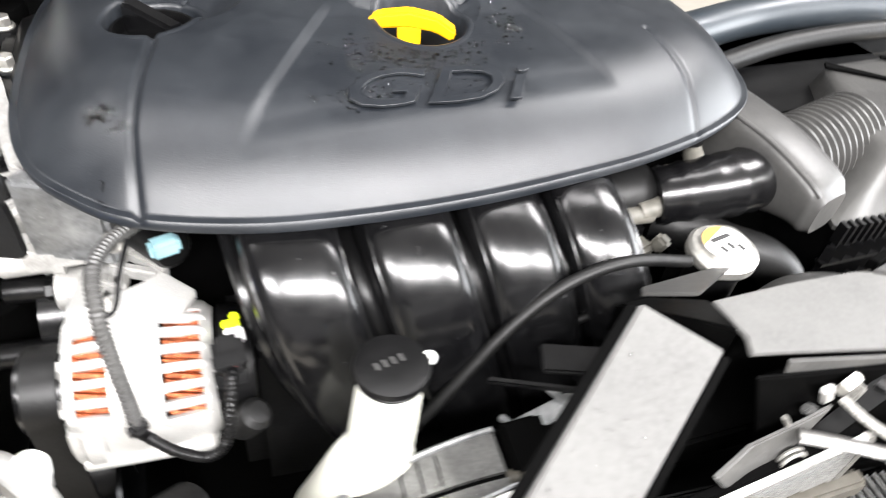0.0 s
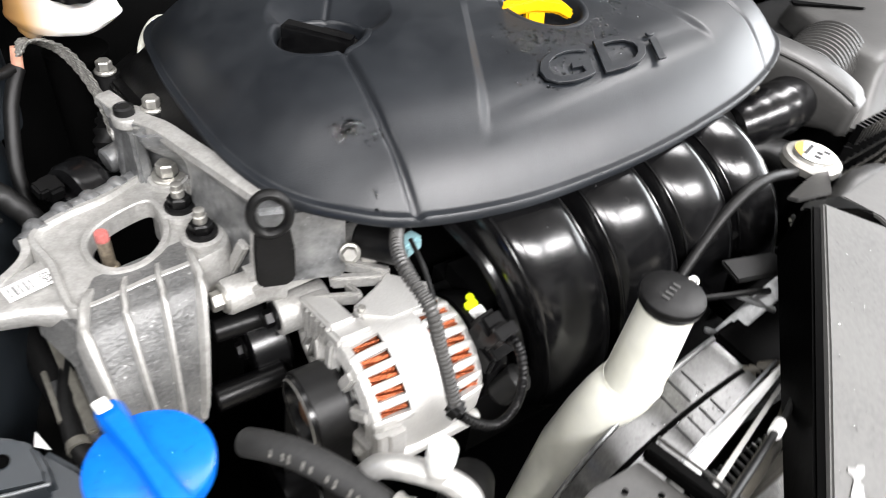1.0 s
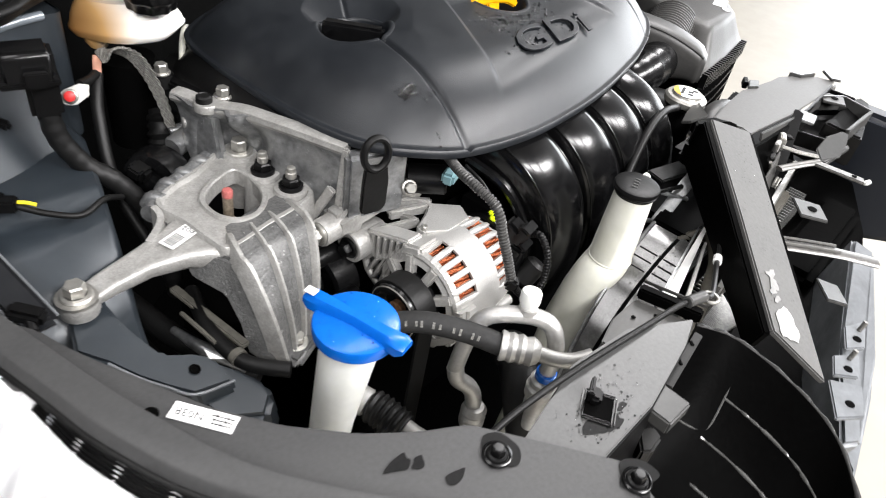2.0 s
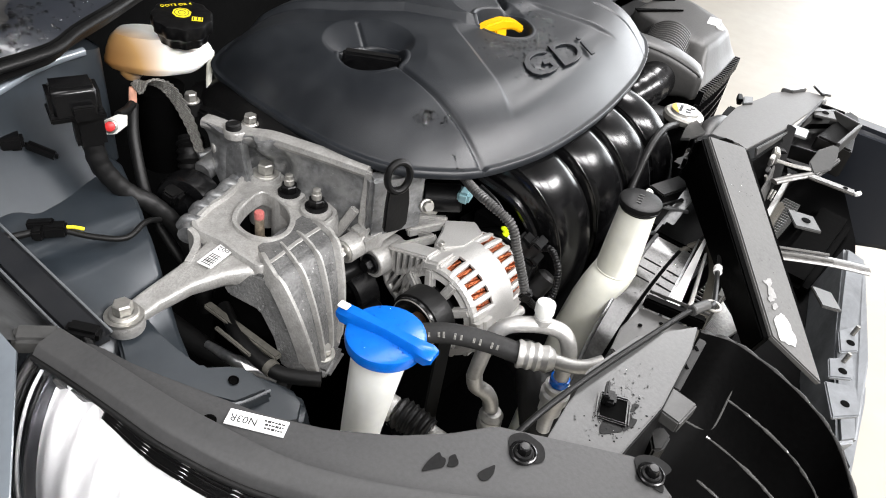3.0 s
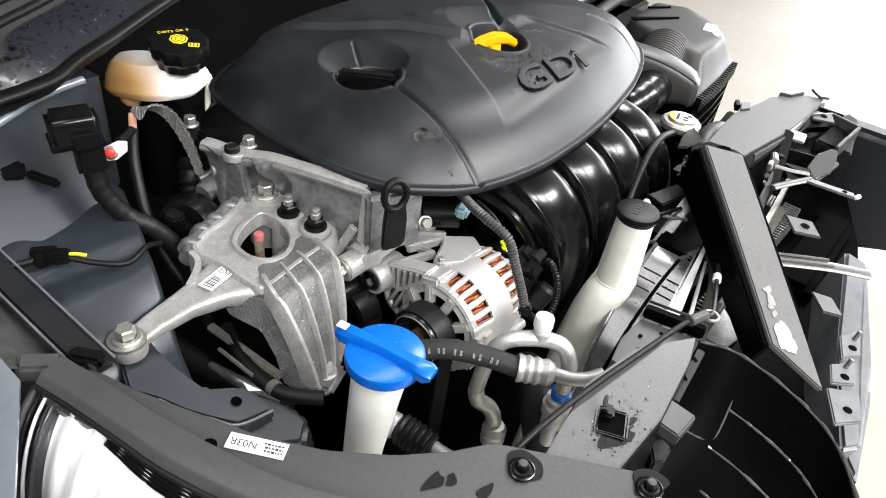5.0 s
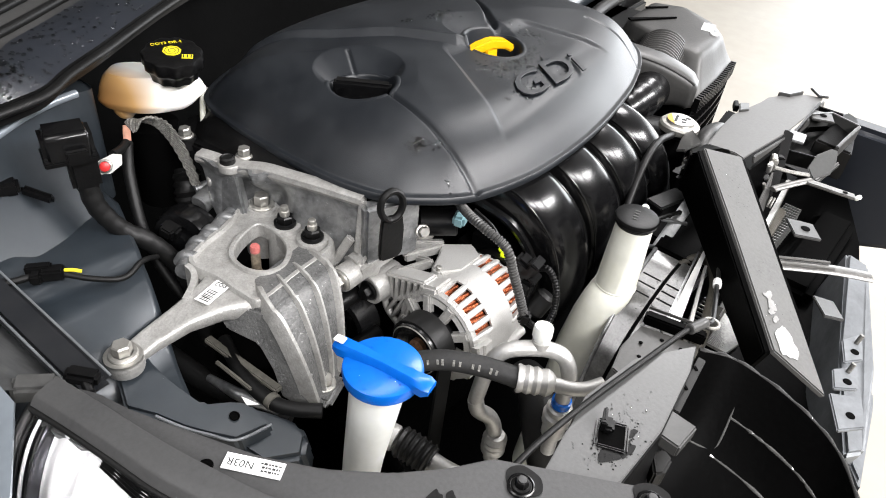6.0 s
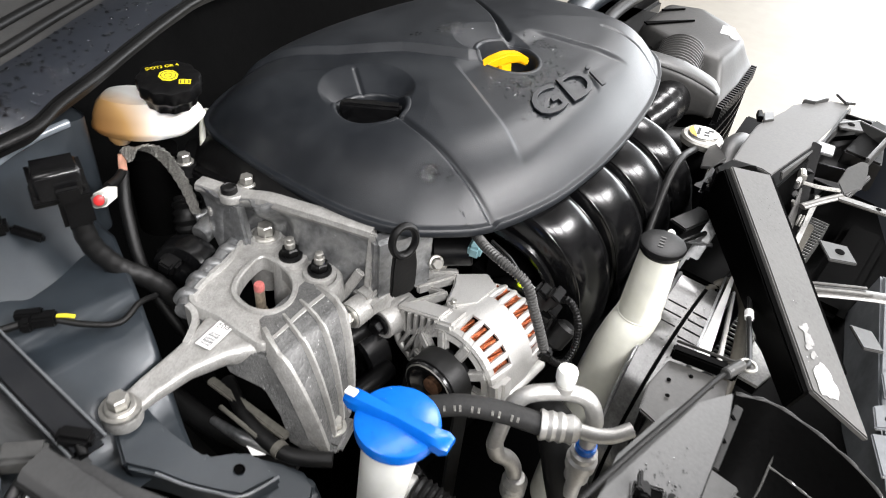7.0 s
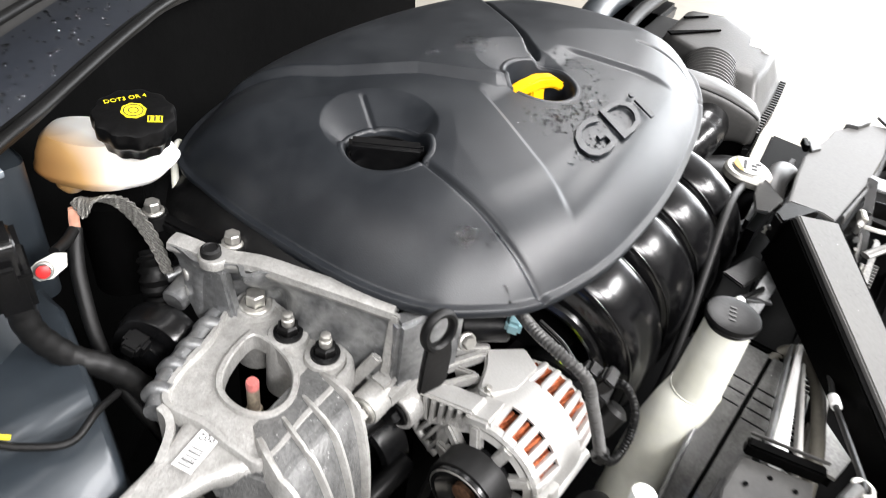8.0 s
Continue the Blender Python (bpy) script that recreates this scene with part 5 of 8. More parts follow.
lathe(bm, (-0.2585, -0.305, 0.672), (0, 0, 1), [(0.0095, 0), (0.0100, 0.002), (0.0100, 0.008), (0.0085, 0.009)], 24)
part("blue_ring", bm, BLUE, ac, "blue sealing ring")
bm = BM()
lathe(bm, (-0.267, -0.272, 0.738), V(0.15, 0.1, 1), [(0.009, 0), (0.009, 0.006), (0.0075, 0.007)], 20)
part("service_port", bm, PIPE, ac)
bm = BM()
lathe(bm, (-0.266, -0.271, 0.744), V(0.12, 0.08, 1), [(0.0070, -0.001), (0.0078, 0.002), (0.0078, 0.004), (0.0092, 0.005), (0.0095, 0.007), (0.0095, 0.015), (0.0086, 0.0172), (0.004, 0.0174)], 28, wave=lambda a: 1 + 0.015 * math.cos(18 * a))
part("service_cap", bm, WHITE, ac, "white plastic service cap")

lowhose = thing("coolant_hose", (-0.25, -0.27, 0.45), "thick black rubber coolant hose", "hose")
bm = BM()
tube(bm, [(-0.20, -0.235, 0.610), (-0.225, -0.262, 0.628), (-0.245, -0.290, 0.60), (-0.25, -0.315, 0.54), (-0.25, -0.33, 0.45)], 0.022, 22, 6)
part("rubber_tube", bm, RUBBER, lowhose)
low2 = thing("lower_pipe", (-0.36, -0.27, 0.52), "bare metal pipe with a black rubber elbow", "pipe")
bm = BM()
lathe(bm, (-0.400, -0.196, 0.664), V(0.006, -0.020, -0.004), [(0.0120, 0), (0.0130, 0.002), (0.0130, 0.014), (0.0110, 0.016), (0.0110, 0.024)], 22)
tube(bm, [(-0.389, -0.246, 0.656), (-0.384, -0.260, 0.650), (-0.372, -0.285, 0.640), (-0.355, -0.31, 0.62)], 0.0100, 18, 5)
part("metal_pipe", bm, PIPE, low2)
bm = BM()
tube(bm, [(-0.395, -0.213, 0.661), (-0.392, -0.228, 0.660), (-0.389, -0.248, 0.656)], 0.0140, 18, 5, ridge=0.0022, pitch=0.006)
part("rubber_elbow", bm, RUBBER, low2)

# ---- coolant reservoir ----
res = thing("coolant_reservoir", (-0.08, -0.26, 0.40), "yellowed white coolant reservoir with a black cap", "coolant reservoir")


def oblong(c, hx, hy, n=32, p=0.6):
    return [(c[0] + hx * math.copysign(abs(math.cos(a)) ** p, math.cos(a)), c[1] + hy * math.copysign(abs(math.sin(a)) ** p, math.sin(a)), c[2]) for a in [math.tau * q / n for q in range(n)]]


bm = BM()
rings(bm, [oblong((-0.110, -0.246, 0.40), 0.058, 0.032, p=0.9), oblong((-0.088, -0.248, 0.600), 0.037, 0.030, p=0.92), oblong((-0.0765, -0.250, 0.638), 0.0318, 0.029, p=0.94), oblong((-0.071, -0.253, 0.662), 0.0292, 0.0275, p=0.95), oblong((-0.067, -0.2555, 0.679), 0.0265, 0.0255, p=0.98), oblong((-0.063, -0.2565, 0.684), 0.0243, 0.0243, p=1.0), oblong((-0.058, -0.2555, 0.770), 0.0212, 0.0212, p=1.0)])
part("tank", bm, TANK, res)
bm = BM()
tube(bm, [V(-0.0630 + 0.0243 * math.cos(a), -0.2565 + 0.0243 * math.sin(a), 0.6855) for a in np.linspace(0, math.tau, 25)], 0.0009, 6, 1)
part("weld_line", bm, TANK, res, "moulded weld line")
bm = BM()
lathe(bm, (-0.058, -0.2555, 0.768), (0, 0, 1), [(0.0213, 0.001), (0.0218, 0.0025), (0.0225, 0.004), (0.0240, 0.0048), (0.0241, 0.0062), (0.0232, 0.0068), (0.0232, 0.0076), (0.0246, 0.0084), (0.0248, 0.0105), (0.0240, 0.0125), (0.0215, 0.0132), (0.010, 0.0138)], 52)
rcap = part("cap", bm, BLACK, res, "black flip cap with embossed writing")
bm = BM()
for k in range(4):
    box(bm, (-0.068 + 0.0055 * k, -0.2565 + 0.0015 * k, 0.7822), (0.0022, 0.006, 0.0008), (0, 0, 15), 0.0003)
part("embossing", bm, CARRIER, rcap)
bm = BM()
box(bm, (-0.0345, -0.252, 0.7765), (0.011, 0.009, 0.006), (0, -15, 10), 0.002)
lathe(bm, (-0.0325, -0.252, 0.776), (-0.3, -0.4, 1), [(0.0044, 0), (0.0046, 0.002), (0.0042, 0.005), (0.0028, 0.005), (0.0022, 0.002)], 24)
part("spout", bm, WHITE, res, "white hollow overflow spout")
bm = BM()
tube(bm, [(-0.060, -0.225, 0.60), (-0.03, -0.224, 0.645), (0.005, -0.217, 0.690), (0.048, -0.205, 0.737), (0.093, -0.194, 0.764), (0.145, -0.186, 0.770), (0.205, -0.182, 0.757)], 0.0050, 12, 8)
part("overflow_hose", bm, RUBBER, res, "grey black overflow hose")
bm = BM()
tube(bm, [(0.095, -0.198, 0.715), (0.115, -0.197, 0.724), (0.150, -0.196, 0.726), (0.175, -0.200, 0.715), (0.18, -0.21, 0.68)], 0.0036, 10, 6)
part("drain_hose", bm, RUBBER, res, "thin black drain hose")

# ---- radiator with its fan ----
rad = thing("radiator", (0.1, -0.34, 0.30), "aluminium radiator with black end tanks", "radiator")
bm = BM()
box(bm, (0.10, -0.352, 0.48), (0.52, 0.022, 0.34), bev=0)
part("core", bm, DARK, rad)
bm = BM()
for k in range(64):
    box(bm, (-0.155 + 0.008 * k, -0.352, 0.49), (0.0012, 0.025, 0.325), bev=0)
part("fin_pack", bm, FIN, rad, "bare metal fins")
rad_f = rad.children[-1]
tagged(rad_f, kind="stuff")
# Aluminium rail in plain white: its glare is put into the colour.
bm = BM()
bar(bm, (-0.112, -0.345, 0.698), (0.036, -0.3185, 0.714), 0.0145, 0.010, bev=0.002, w2=0.004)
part("top_rail", bm, PAPER, rad, "aluminium top rail coloured white for its glare")
bm = BM()
bar(bm, (-0.110, -0.337, 0.690), (0.034, -0.312, 0.706), 0.003, 0.016, bev=0.0008, w2=0.002)
part("rail_edge", bm, ALU_DULL, rad, "bare metal edge of the rail")
bm = BM()
bar(bm, (-0.104, -0.363, 0.694), (0.020, -0.329, 0.704), 0.0045, 0.012, bev=0.001, w2=0.003)
part("inner_rail", bm, ALU_LIGHT, rad, "pale inner rail")
bm = BM()
bar(bm, (-0.105, -0.372, 0.660), (0.30, -0.345, 0.660), 0.014, 0.020, bev=0.003)
part("side_tank", bm, BROWN, rad, "brown grey radiator tank")
bm = BM()
tube(bm, [(0.020, -0.300, 0.690), (0.038, -0.315, 0.702), (0.030, -0.333, 0.704), (0.002, -0.350, 0.702), (-0.042, -0.363, 0.699), (-0.075, -0.371, 0.696), (-0.110, -0.378, 0.680)], 0.0065, 16, 6)
part("bleed_hose", bm, BROWN, rad, "dusty brown grey bleed hose")

fan = thing("radiator_fan", (0.03, -0.29, 0.3), "wet glossy black fan shroud", "fan shroud")
FR, FX, FZ = 0.195, 0.030, 0.505


def barrel(th, y, r=0.0):
    """A point of the shroud's barrel: th degrees from the top towards the wing, y across."""
    a = radians(th)
    return V(FX - (FR + r) * math.sin(a), y, FZ + (FR + r) * math.cos(a))


for y0, y1, slope, mt in ((-0.2660, -0.2990, 0.00025, WETGREY), (-0.3035, -0.3290, 0.0, WETGREY)):
    bm = BM()
    sheet(bm, lambda u, v: barrel(4 + 96 * u, (y0 - slope * 96 * u * 0.9) * (1 - v) + y1 * v), 60, 8, 0.004)
    part("shroud_band", bm, mt, fan, "wet glossy band of the barrel")
bm = BM()
sheet(bm, lambda u, v: barrel(4 + 96 * u, -0.298 - 0.007 * v, -0.0035), 60, 2, 0.002)
part("shroud_groove", bm, SHIELD, fan)
# Metal colour on the plastic rim stands in for its bright highlight.
bm = BM()
tube(bm, [barrel(th, -0.2655 - 0.00022 * th, 0.0012) for th in range(4, 101, 6)], 0.0024, 8, 3)
part("shroud_rim", bm, ALU_DULL, fan, "rim of the barrel, metal coloured for its highlight")
for y0, y1, angles in ((-0.274, -0.297, (17, 21, 25)), (-0.3045, -0.3275, (17, 20.5, 24, 27.5))):
    for th in angles:
        bm = BM()
        tube(bm, [barrel(th, y0 + (y1 - y0) * k / 3, 0.0004) for k in range(4)], 0.0009, 6, 1)
        part("shroud_rib", bm, BLACK, fan)
bm = BM()
sheet(bm, lambda u, v: barrel(100, -0.27 - 0.06 * u) + V(0, 0, -0.20 * v), 6, 4, 0.004)
part("shroud_side", bm, BLACK, fan)
bm = BM()
prism(bm, [(0.022, -0.314, 0.701), (0.26, -0.296, 0.690), (0.26, -0.235, 0.690), (0.022, -0.262, 0.701)], (0, 0, -0.03), 0.003)
part("shroud_block", bm, SHIELD, fan, "black block of the shroud")
bm = BM()
box(bm, (0.03, -0.318, 0.58), (0.36, 0.006, 0.13), bev=0.002)
part("shroud_panel", bm, BLACK, fan)
bm = BM()
lathe(bm, (0.03, -0.315, 0.50), (0, 1, 0), [(0.040, 0), (0.042, 0.04), (0.036, 0.05)], 36)
part("motor", bm, BLACK, fan)
for q in range(5):
    bm = BM()
    a = math.tau * q / 5
    bar(bm, (0.03 + 0.04 * math.cos(a), -0.30, 0.50 + 0.04 * math.sin(a)), (0.03 + 0.128 * math.cos(a), -0.295, 0.50 + 0.128 * math.sin(a)), 0.045, 0.004, up=(0.3 * math.sin(a), 1, -0.3 * math.cos(a)), bev=0.001)
    part("blade", bm, BLACK, fan)
bm = BM()
bar(bm, (0.062, -0.232, 0.728), (0.115, -0.248, 0.730), 0.026, 0.005, bev=0.0015)
part("resistor_plate", bm, BLACK, fan)
bm = BM()
bar(bm, (0.103, -0.264, 0.731), (0.040, -0.262, 0.686), 0.016, 0.004, bev=0.001)
bar(bm, (0.030, -0.250, 0.688), (0.050, -0.276, 0.688), 0.006, 0.004, bev=0.001)
bar(bm, (0.064, -0.246, 0.712), (0.080, -0.276, 0.712), 0.006, 0.004, bev=0.001)
part("resistor_bracket", bm, ALU_DULL, fan, "dull grey upright bracket")
bm = BM()
bar(bm, (0.02, -0.238, 0.720), (0.085, -0.262, 0.722), 0.005, 0.004, bev=0.001)
part("wire_stay", bm, BLACK, fan)

# ---- radiator cap and filler ----
filler = thing("radiator_filler", (0.235, -0.177, 0.60), "radiator filler neck with a bright metal pressure cap", "radiator filler")
bm = BM()
lathe(bm, (0.238, -0.177, 0.70), (0, 0, 1), [(0.022, 0), (0.022, 0.045), (0.026, 0.048), (0.026, 0.054)], 32)
part("filler_neck", bm, BLACK, filler)
bm = BM()
lathe(bm, (0.238, -0.177, 0.752), (0, 0, 1), [(0.026, 0), (0.029, 0.002), (0.029, 0.009), (0.026, 0.012), (0.021, 0.0125), (0.020, 0.0145), (0.008, 0.015)], 48, wave=lambda a: 1 + 0.13 * max(0, math.cos(2 * a)) ** 6)
pc = part("cap", bm, STEEL, filler)
bm = BM()
lathe(bm, (0.238, -0.177, 0.7675), (0, 0, 1), [(0.0195, 0), (0.0195, 0.0005), (0.0185, 0.0006)], 40)
lb_ = part("label", bm, PAPER, pc, "white printed label")
bm = BM()
prism(bm, [(0.238 + 0.0195 * math.cos(a), -0.177 + 0.0195 * math.sin(a), 0.7682) for a in [1.2 + 1.9 * k / 10 for k in range(11)]], (0, 0, 0.0004))
part("orange_field", bm, ORANGE, lb_, "orange warning field")
bm = BM()
for k in range(3):
    box(bm, (0.232 + 0.008 * k, -0.184 + 0.003 * (k % 2), 0.7684), (0.005, 0.007, 0.0004), (0, 0, 20), 0)
box(bm, (0.236, -0.171, 0.7684), (0.022, 0.004, 0.0004), (0, 0, 15), 0)
part("print", bm, INK, lb_)
bm = BM()
tube(bm, [(0.235, -0.090, 0.722), (0.258, -0.112, 0.722), (0.292, -0.128, 0.712), (0.328, -0.140, 0.702), (0.352, -0.150, 0.684), (0.360, -0.154, 0.660)], 0.021, 20, 6)
part("coolant_elbow", bm, RUBBER, filler, "dark rubber coolant elbow")

# ---- throttle body and intake duct ----
thr = thing("throttle_body", (0.23, -0.10, 0.70), "grey throttle body with a plastic flange", "throttle body")
bm = BM()
lathe(bm, (0.172, -0.078, 0.742), V(1, 0.05, 0), [(0.026, 0), (0.028, 0.004), (0.028, 0.045), (0.026, 0.05)], 36)
part("bore", bm, RUBBER, thr)
bm = BM()
box(bm, (0.190, -0.095, 0.705), (0.050, 0.035, 0.045), (0, 0, 8), 0.006)
part("motor_box", bm, BLACK, thr)
bm = BM()
tube(bm, [(0.27, -0.056, 0.778), (0.261, -0.089, 0.768), (0.242, -0.103, 0.756), (0.221, -0.104, 0.748), (0.202, -0.105, 0.744)], 0.0095, 16, 6)
part("vent_pipe", bm, TAUPE, thr, "dull grey vent pipe")
bm = BM()
rod(bm, (0.179, -0.107, 0.742), (0.216, -0.106, 0.742), 0.0085, 14, 0.002)
box(bm, (0.202, -0.122, 0.715), (0.024, 0.02, 0.016), (0, 0, 20), 0.004)
box(bm, (0.22, -0.126, 0.723), (0.012, 0.014, 0.018), (20, 0, 30), 0.003)
part("hose_clip", bm, TAUPE, thr)

duct = thing("air_intake_duct", (0.33, -0.10, 0.72), "grey black plastic intake duct with a corrugated bellows", "air duct")
bm = BM()
tube(bm, [(0.222, -0.090, 0.748), (0.262, -0.094, 0.754), (0.306, -0.092, 0.757), (0.360, -0.080, 0.758)], [0.026, 0.029, 0.030, 0.030], 28, 6, ridge=0.0016, pitch=0.022)
part("throat", bm, GLOSS, duct, "dark rubber throat")
bm = BM()
path = smooth_path([(0.305, 0.040, 0.790), (0.325, -0.030, 0.788), (0.345, -0.080, 0.782), (0.362, -0.120, 0.769), (0.371, -0.144, 0.757)], 8)
loops = []
for i, (p, t, uu, vv) in enumerate(frames_along(path)):
    s = V(0.94, 0.34, 0)
    e_ = i / (len(path) - 1)
    g = (0.93 + 0.07 * math.sin(math.pi * min(1, 0.15 + 0.85 * e_))) * (1 - 0.22 * float(sstep(0.90, 1.0, e_)))
    loop = []
    for q in range(28):
        a = math.tau * q / 28
        ca, sa = math.cos(a), math.sin(a)
        loop.append(p + s * 0.029 * g * math.copysign(abs(ca) ** 0.5, ca) + V(0, 0, (0.023 if sa > 0 else 0.030 + 0.030 * float(sstep(-0.14, -0.07, p.y))) * g * math.copysign(abs(sa) ** 0.6, sa)))
    loops.append(loop)
rings(bm, loops)
part("resonator", bm, DUSTY, duct)
bm = BM()
tube(bm, [loops[i][10] + V(-0.001, -0.001, 0) for i in range(0, len(loops), 3)], 0.0022, 8, 4)
part("seam", bm, DUSTY, duct, "moulded seam")
bm = BM()
ax = V(0.95, 0.30, 0.05).normalized()
prof = []
for k in range(11):
    prof += [(0.036, 0.010 * k), (0.0365, 0.010 * k + 0.0015), (0.0435, 0.010 * k + 0.004), (0.0435, 0.010 * k + 0.0065), (0.0365, 0.010 * k + 0.009)]
lathe(bm, V(0.378, -0.064, 0.753), ax, prof, 48)
part("bellows", bm, DUSTY, duct, "grey black corrugated bellows")

# ---- air filter box ----
airbox = thing("air_filter_box", (0.53, -0.07, 0.40), "black plastic air filter box with a white label", "air filter box")
bm = BM()
lo = [(0.405, -0.140), (0.520, -0.131), (0.625, -0.116), (0.690, -0.070), (0.705, 0.040), (0.650, 0.100), (0.500, 0.080), (0.440, -0.020)]
hi_ = [(0.462, -0.104), (0.520, -0.103), (0.585, -0.096), (0.638, -0.055), (0.672, 0.020), (0.640, 0.075), (0.505, 0.060), (0.462, -0.040)]
c0 = np.mean(np.array(lo), axis=0)


def lid_loop(k, z):
    """The lid's outline, k from its lower rim (0) to its top edge (1)."""
    pts = []
    for i, (a, b) in enumerate(zip(lo, hi_)):
        a2, b2 = np.array(lo[(i + 1) % 8]), np.array(hi_[(i + 1) % 8])
        p, q = np.array(a) * (1 - k) + np.array(b) * k, a2 * (1 - k) + b2 * k
        pts += [p + (q - p) * f for f in (0.08, 0.30, 0.5, 0.70, 0.92)]
    return [(*p, z + 0.012 * (p[0] - 0.52)) for p in pts]


rings(bm, [lid_loop(-0.04, 0.722), lid_loop(-0.04, 0.727), lid_loop(0.04, 0.729), lid_loop(0.55, 0.755), lid_loop(0.86, 0.774), lid_loop(1.0, 0.7815), lid_loop(1.14, 0.785), lid_loop(1.6, 0.7865), lid_loop(2.1, 0.787)])
lid = part("lid", bm, DUSTY, airbox, smooth=50)
bm = BM()
rings(bm, [[(*(c0 + (np.array(p) - c0) * g), z) for p in lo] for g, z in ((0.90, 0.45), (0.95, 0.70), (0.97, 0.722))])
part("case", bm, BLACK, airbox)
bm = BM()
edge = [np.array(p) for p in lo[:3]]
for a, b in zip(edge, edge[1:]):
    L = np.linalg.norm(b - a)
    k = int(L / 0.009)
    for q in range(k):
        p = a + (b - a) * (q + 0.5) / k
        d = (p - c0) / np.linalg.norm(p - c0)
        box(bm, (*(p + d * 0.003), 0.722), (0.004, 0.010, 0.024), (0, 0, math.degrees(math.atan2(b[1] - a[1], b[0] - a[0]))), 0)
part("ribs", bm, BLACK, airbox, "row of small stiffening ribs")
bm = BM()
for z in (0.68, 0.655, 0.63, 0.60, 0.57):
    loop = [(*(c0 + (np.array(p) - c0) * 0.985), z) for p in lo]
    for a, b in zip(loop[:4], loop[1:4]):
        bar(bm, a, b, 0.010, 0.004, bev=0)
for a, b in zip(lo[:3], lo[1:4]):
    for t in np.linspace(0.05, 0.95, 7):
        p = np.array(a) * (1 - t) + np.array(b) * t
        p = c0 + (p - c0) * 0.985
        bar(bm, (*p, 0.70), (*p, 0.55), 0.010, 0.004, up=(1, 1, 0), bev=0)
part("lattice", bm, BLACK, airbox, "ribbed lattice side")
bm = BM()
box(bm, (0.594, -0.062, 0.7868), (0.040, 0.022, 0.0030), (0, -1, 15), 0)
part("label", bm, PAPER, airbox, "white paper label")
for a, b, w in (((0.50, 0.052, 0.789), (0.585, -0.002, 0.790), 0.011), ((0.585, 0.062, 0.790), (0.628, 0.036, 0.790), 0.005)):
    bm = BM()
    bar(bm, a, b, w, 0.003, bev=0, w2=0.002)
    part("lid_slot", bm, DARK, lid, "dark slot in the lid")
bm = BM()
lathe(bm, (0.570, -0.083, 0.7860), (0, -0.1, 1), [(0.007, 0), (0.007, 0.0025)], 20)
part("round_mark", bm, PAPER, airbox)
bm = BM()
tube(bm, [(0.36, 0.13, 0.79), (0.48, 0.17, 0.79), (0.62, 0.19, 0.79), (0.74, 0.20, 0.78)], 0.024, 18, 6)
trunk = thing("battery_tray", (0.55, 0.17, 0.70), "dark blue grey battery tray with cable trunking", "battery tray")
part("trunking", bm, PAINT, trunk)
bm = BM()
box(bm, (0.47, 0.10, 0.745), (0.36, 0.17, 0.03), (0, 0, 12), 0.006)
part("base", bm, BLACK, trunk)
bm = BM()
tube(bm, [(0.37, 0.08, 0.775), (0.50, 0.12, 0.780), (0.64, 0.135, 0.785), (0.74, 0.14, 0.78)], 0.012, 14, 6)
part("cable", bm, RUBBER, trunk)
bm = BM()
box(bm, (0.58, 0.17, 0.745), (0.30, 0.12, 0.03), (0, 0, 5), 0.006)
part("tray", bm, BLACK, trunk)

snork = thing("air_snorkel", (0.30, -0.21, 0.60), "dusty dark grey air inlet snorkel beside the radiator filler", "air inlet")
bm = BM()
tube(bm, [(0.265, -0.215, 0.715), (0.30, -0.205, 0.725), (0.335, -0.203, 0.725), (0.375, -0.205, 0.715), (0.42, -0.205, 0.68), (0.44, -0.20, 0.62)], 0.016, 24, 6, 0.6)
part("duct", bm, DUSTY, snork)
bm = BM()
box(bm, (0.36, -0.20, 0.58), (0.24, 0.03, 0.22), bev=0.012)
part("resonator_box", bm, BLACK, snork)

# ---- front end carrier ----
carrier = thing("front_end_carrier", (0.1, -0.35, 0.45), "dusty black front end carrier unbolted at one side", "front carrier")
A0, A1 = V(0.108, -0.256, 0.806), V(-0.107, -0.443, 0.741)
W0, W1 = V(0.156, -0.292, 0.790), V(-0.048, -0.459, 0.7325)
E0 = V(-0.104, -0.503, 0.718)
bm = BM()
prism(bm, [A0, A0.lerp(A1, 0.5) + V(0.002, 0, 0), A1, E0, W1, W0], (0, 0.004, -0.006), 0.0015)
part("slanted_bar", bm, BAR, carrier, "flat grey black bar with torn label remains")
# Side walls near black: shade beneath the grey bar put into the colour.
bm = BM()
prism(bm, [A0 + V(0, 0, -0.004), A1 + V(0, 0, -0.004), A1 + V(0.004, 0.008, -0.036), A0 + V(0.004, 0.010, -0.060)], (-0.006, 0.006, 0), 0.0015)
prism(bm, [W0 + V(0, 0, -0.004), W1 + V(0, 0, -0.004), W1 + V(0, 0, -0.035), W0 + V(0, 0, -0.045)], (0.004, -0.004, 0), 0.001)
part("bar_flange", bm, SHIELD, carrier, "side flange coloured near black for its shade")
bm = BM()
prism(bm, [V(0.186, -0.238, 0.774), V(0.262, -0.228, 0.769), V(0.334, -0.221, 0.763), V(0.439, -0.231, 0.754), V(0.473, -0.232, 0.752), V(0.505, -0.243, 0.749), V(0.512, -0.254, 0.749), V(0.556, -0.268, 0.745), V(0.570, -0.296, 0.744), V(0.448, -0.302, 0.754), V(0.330, -0.300, 0.763), V(0.216, -0.291, 0.772), V(0.186, -0.289, 0.774), V(0.192, -0.274, 0.774)], (0, 0.002, -0.005), 0.0012)
part("cross_plate", bm, BAR, carrier, "flat grey black cross plate")
bm = BM()
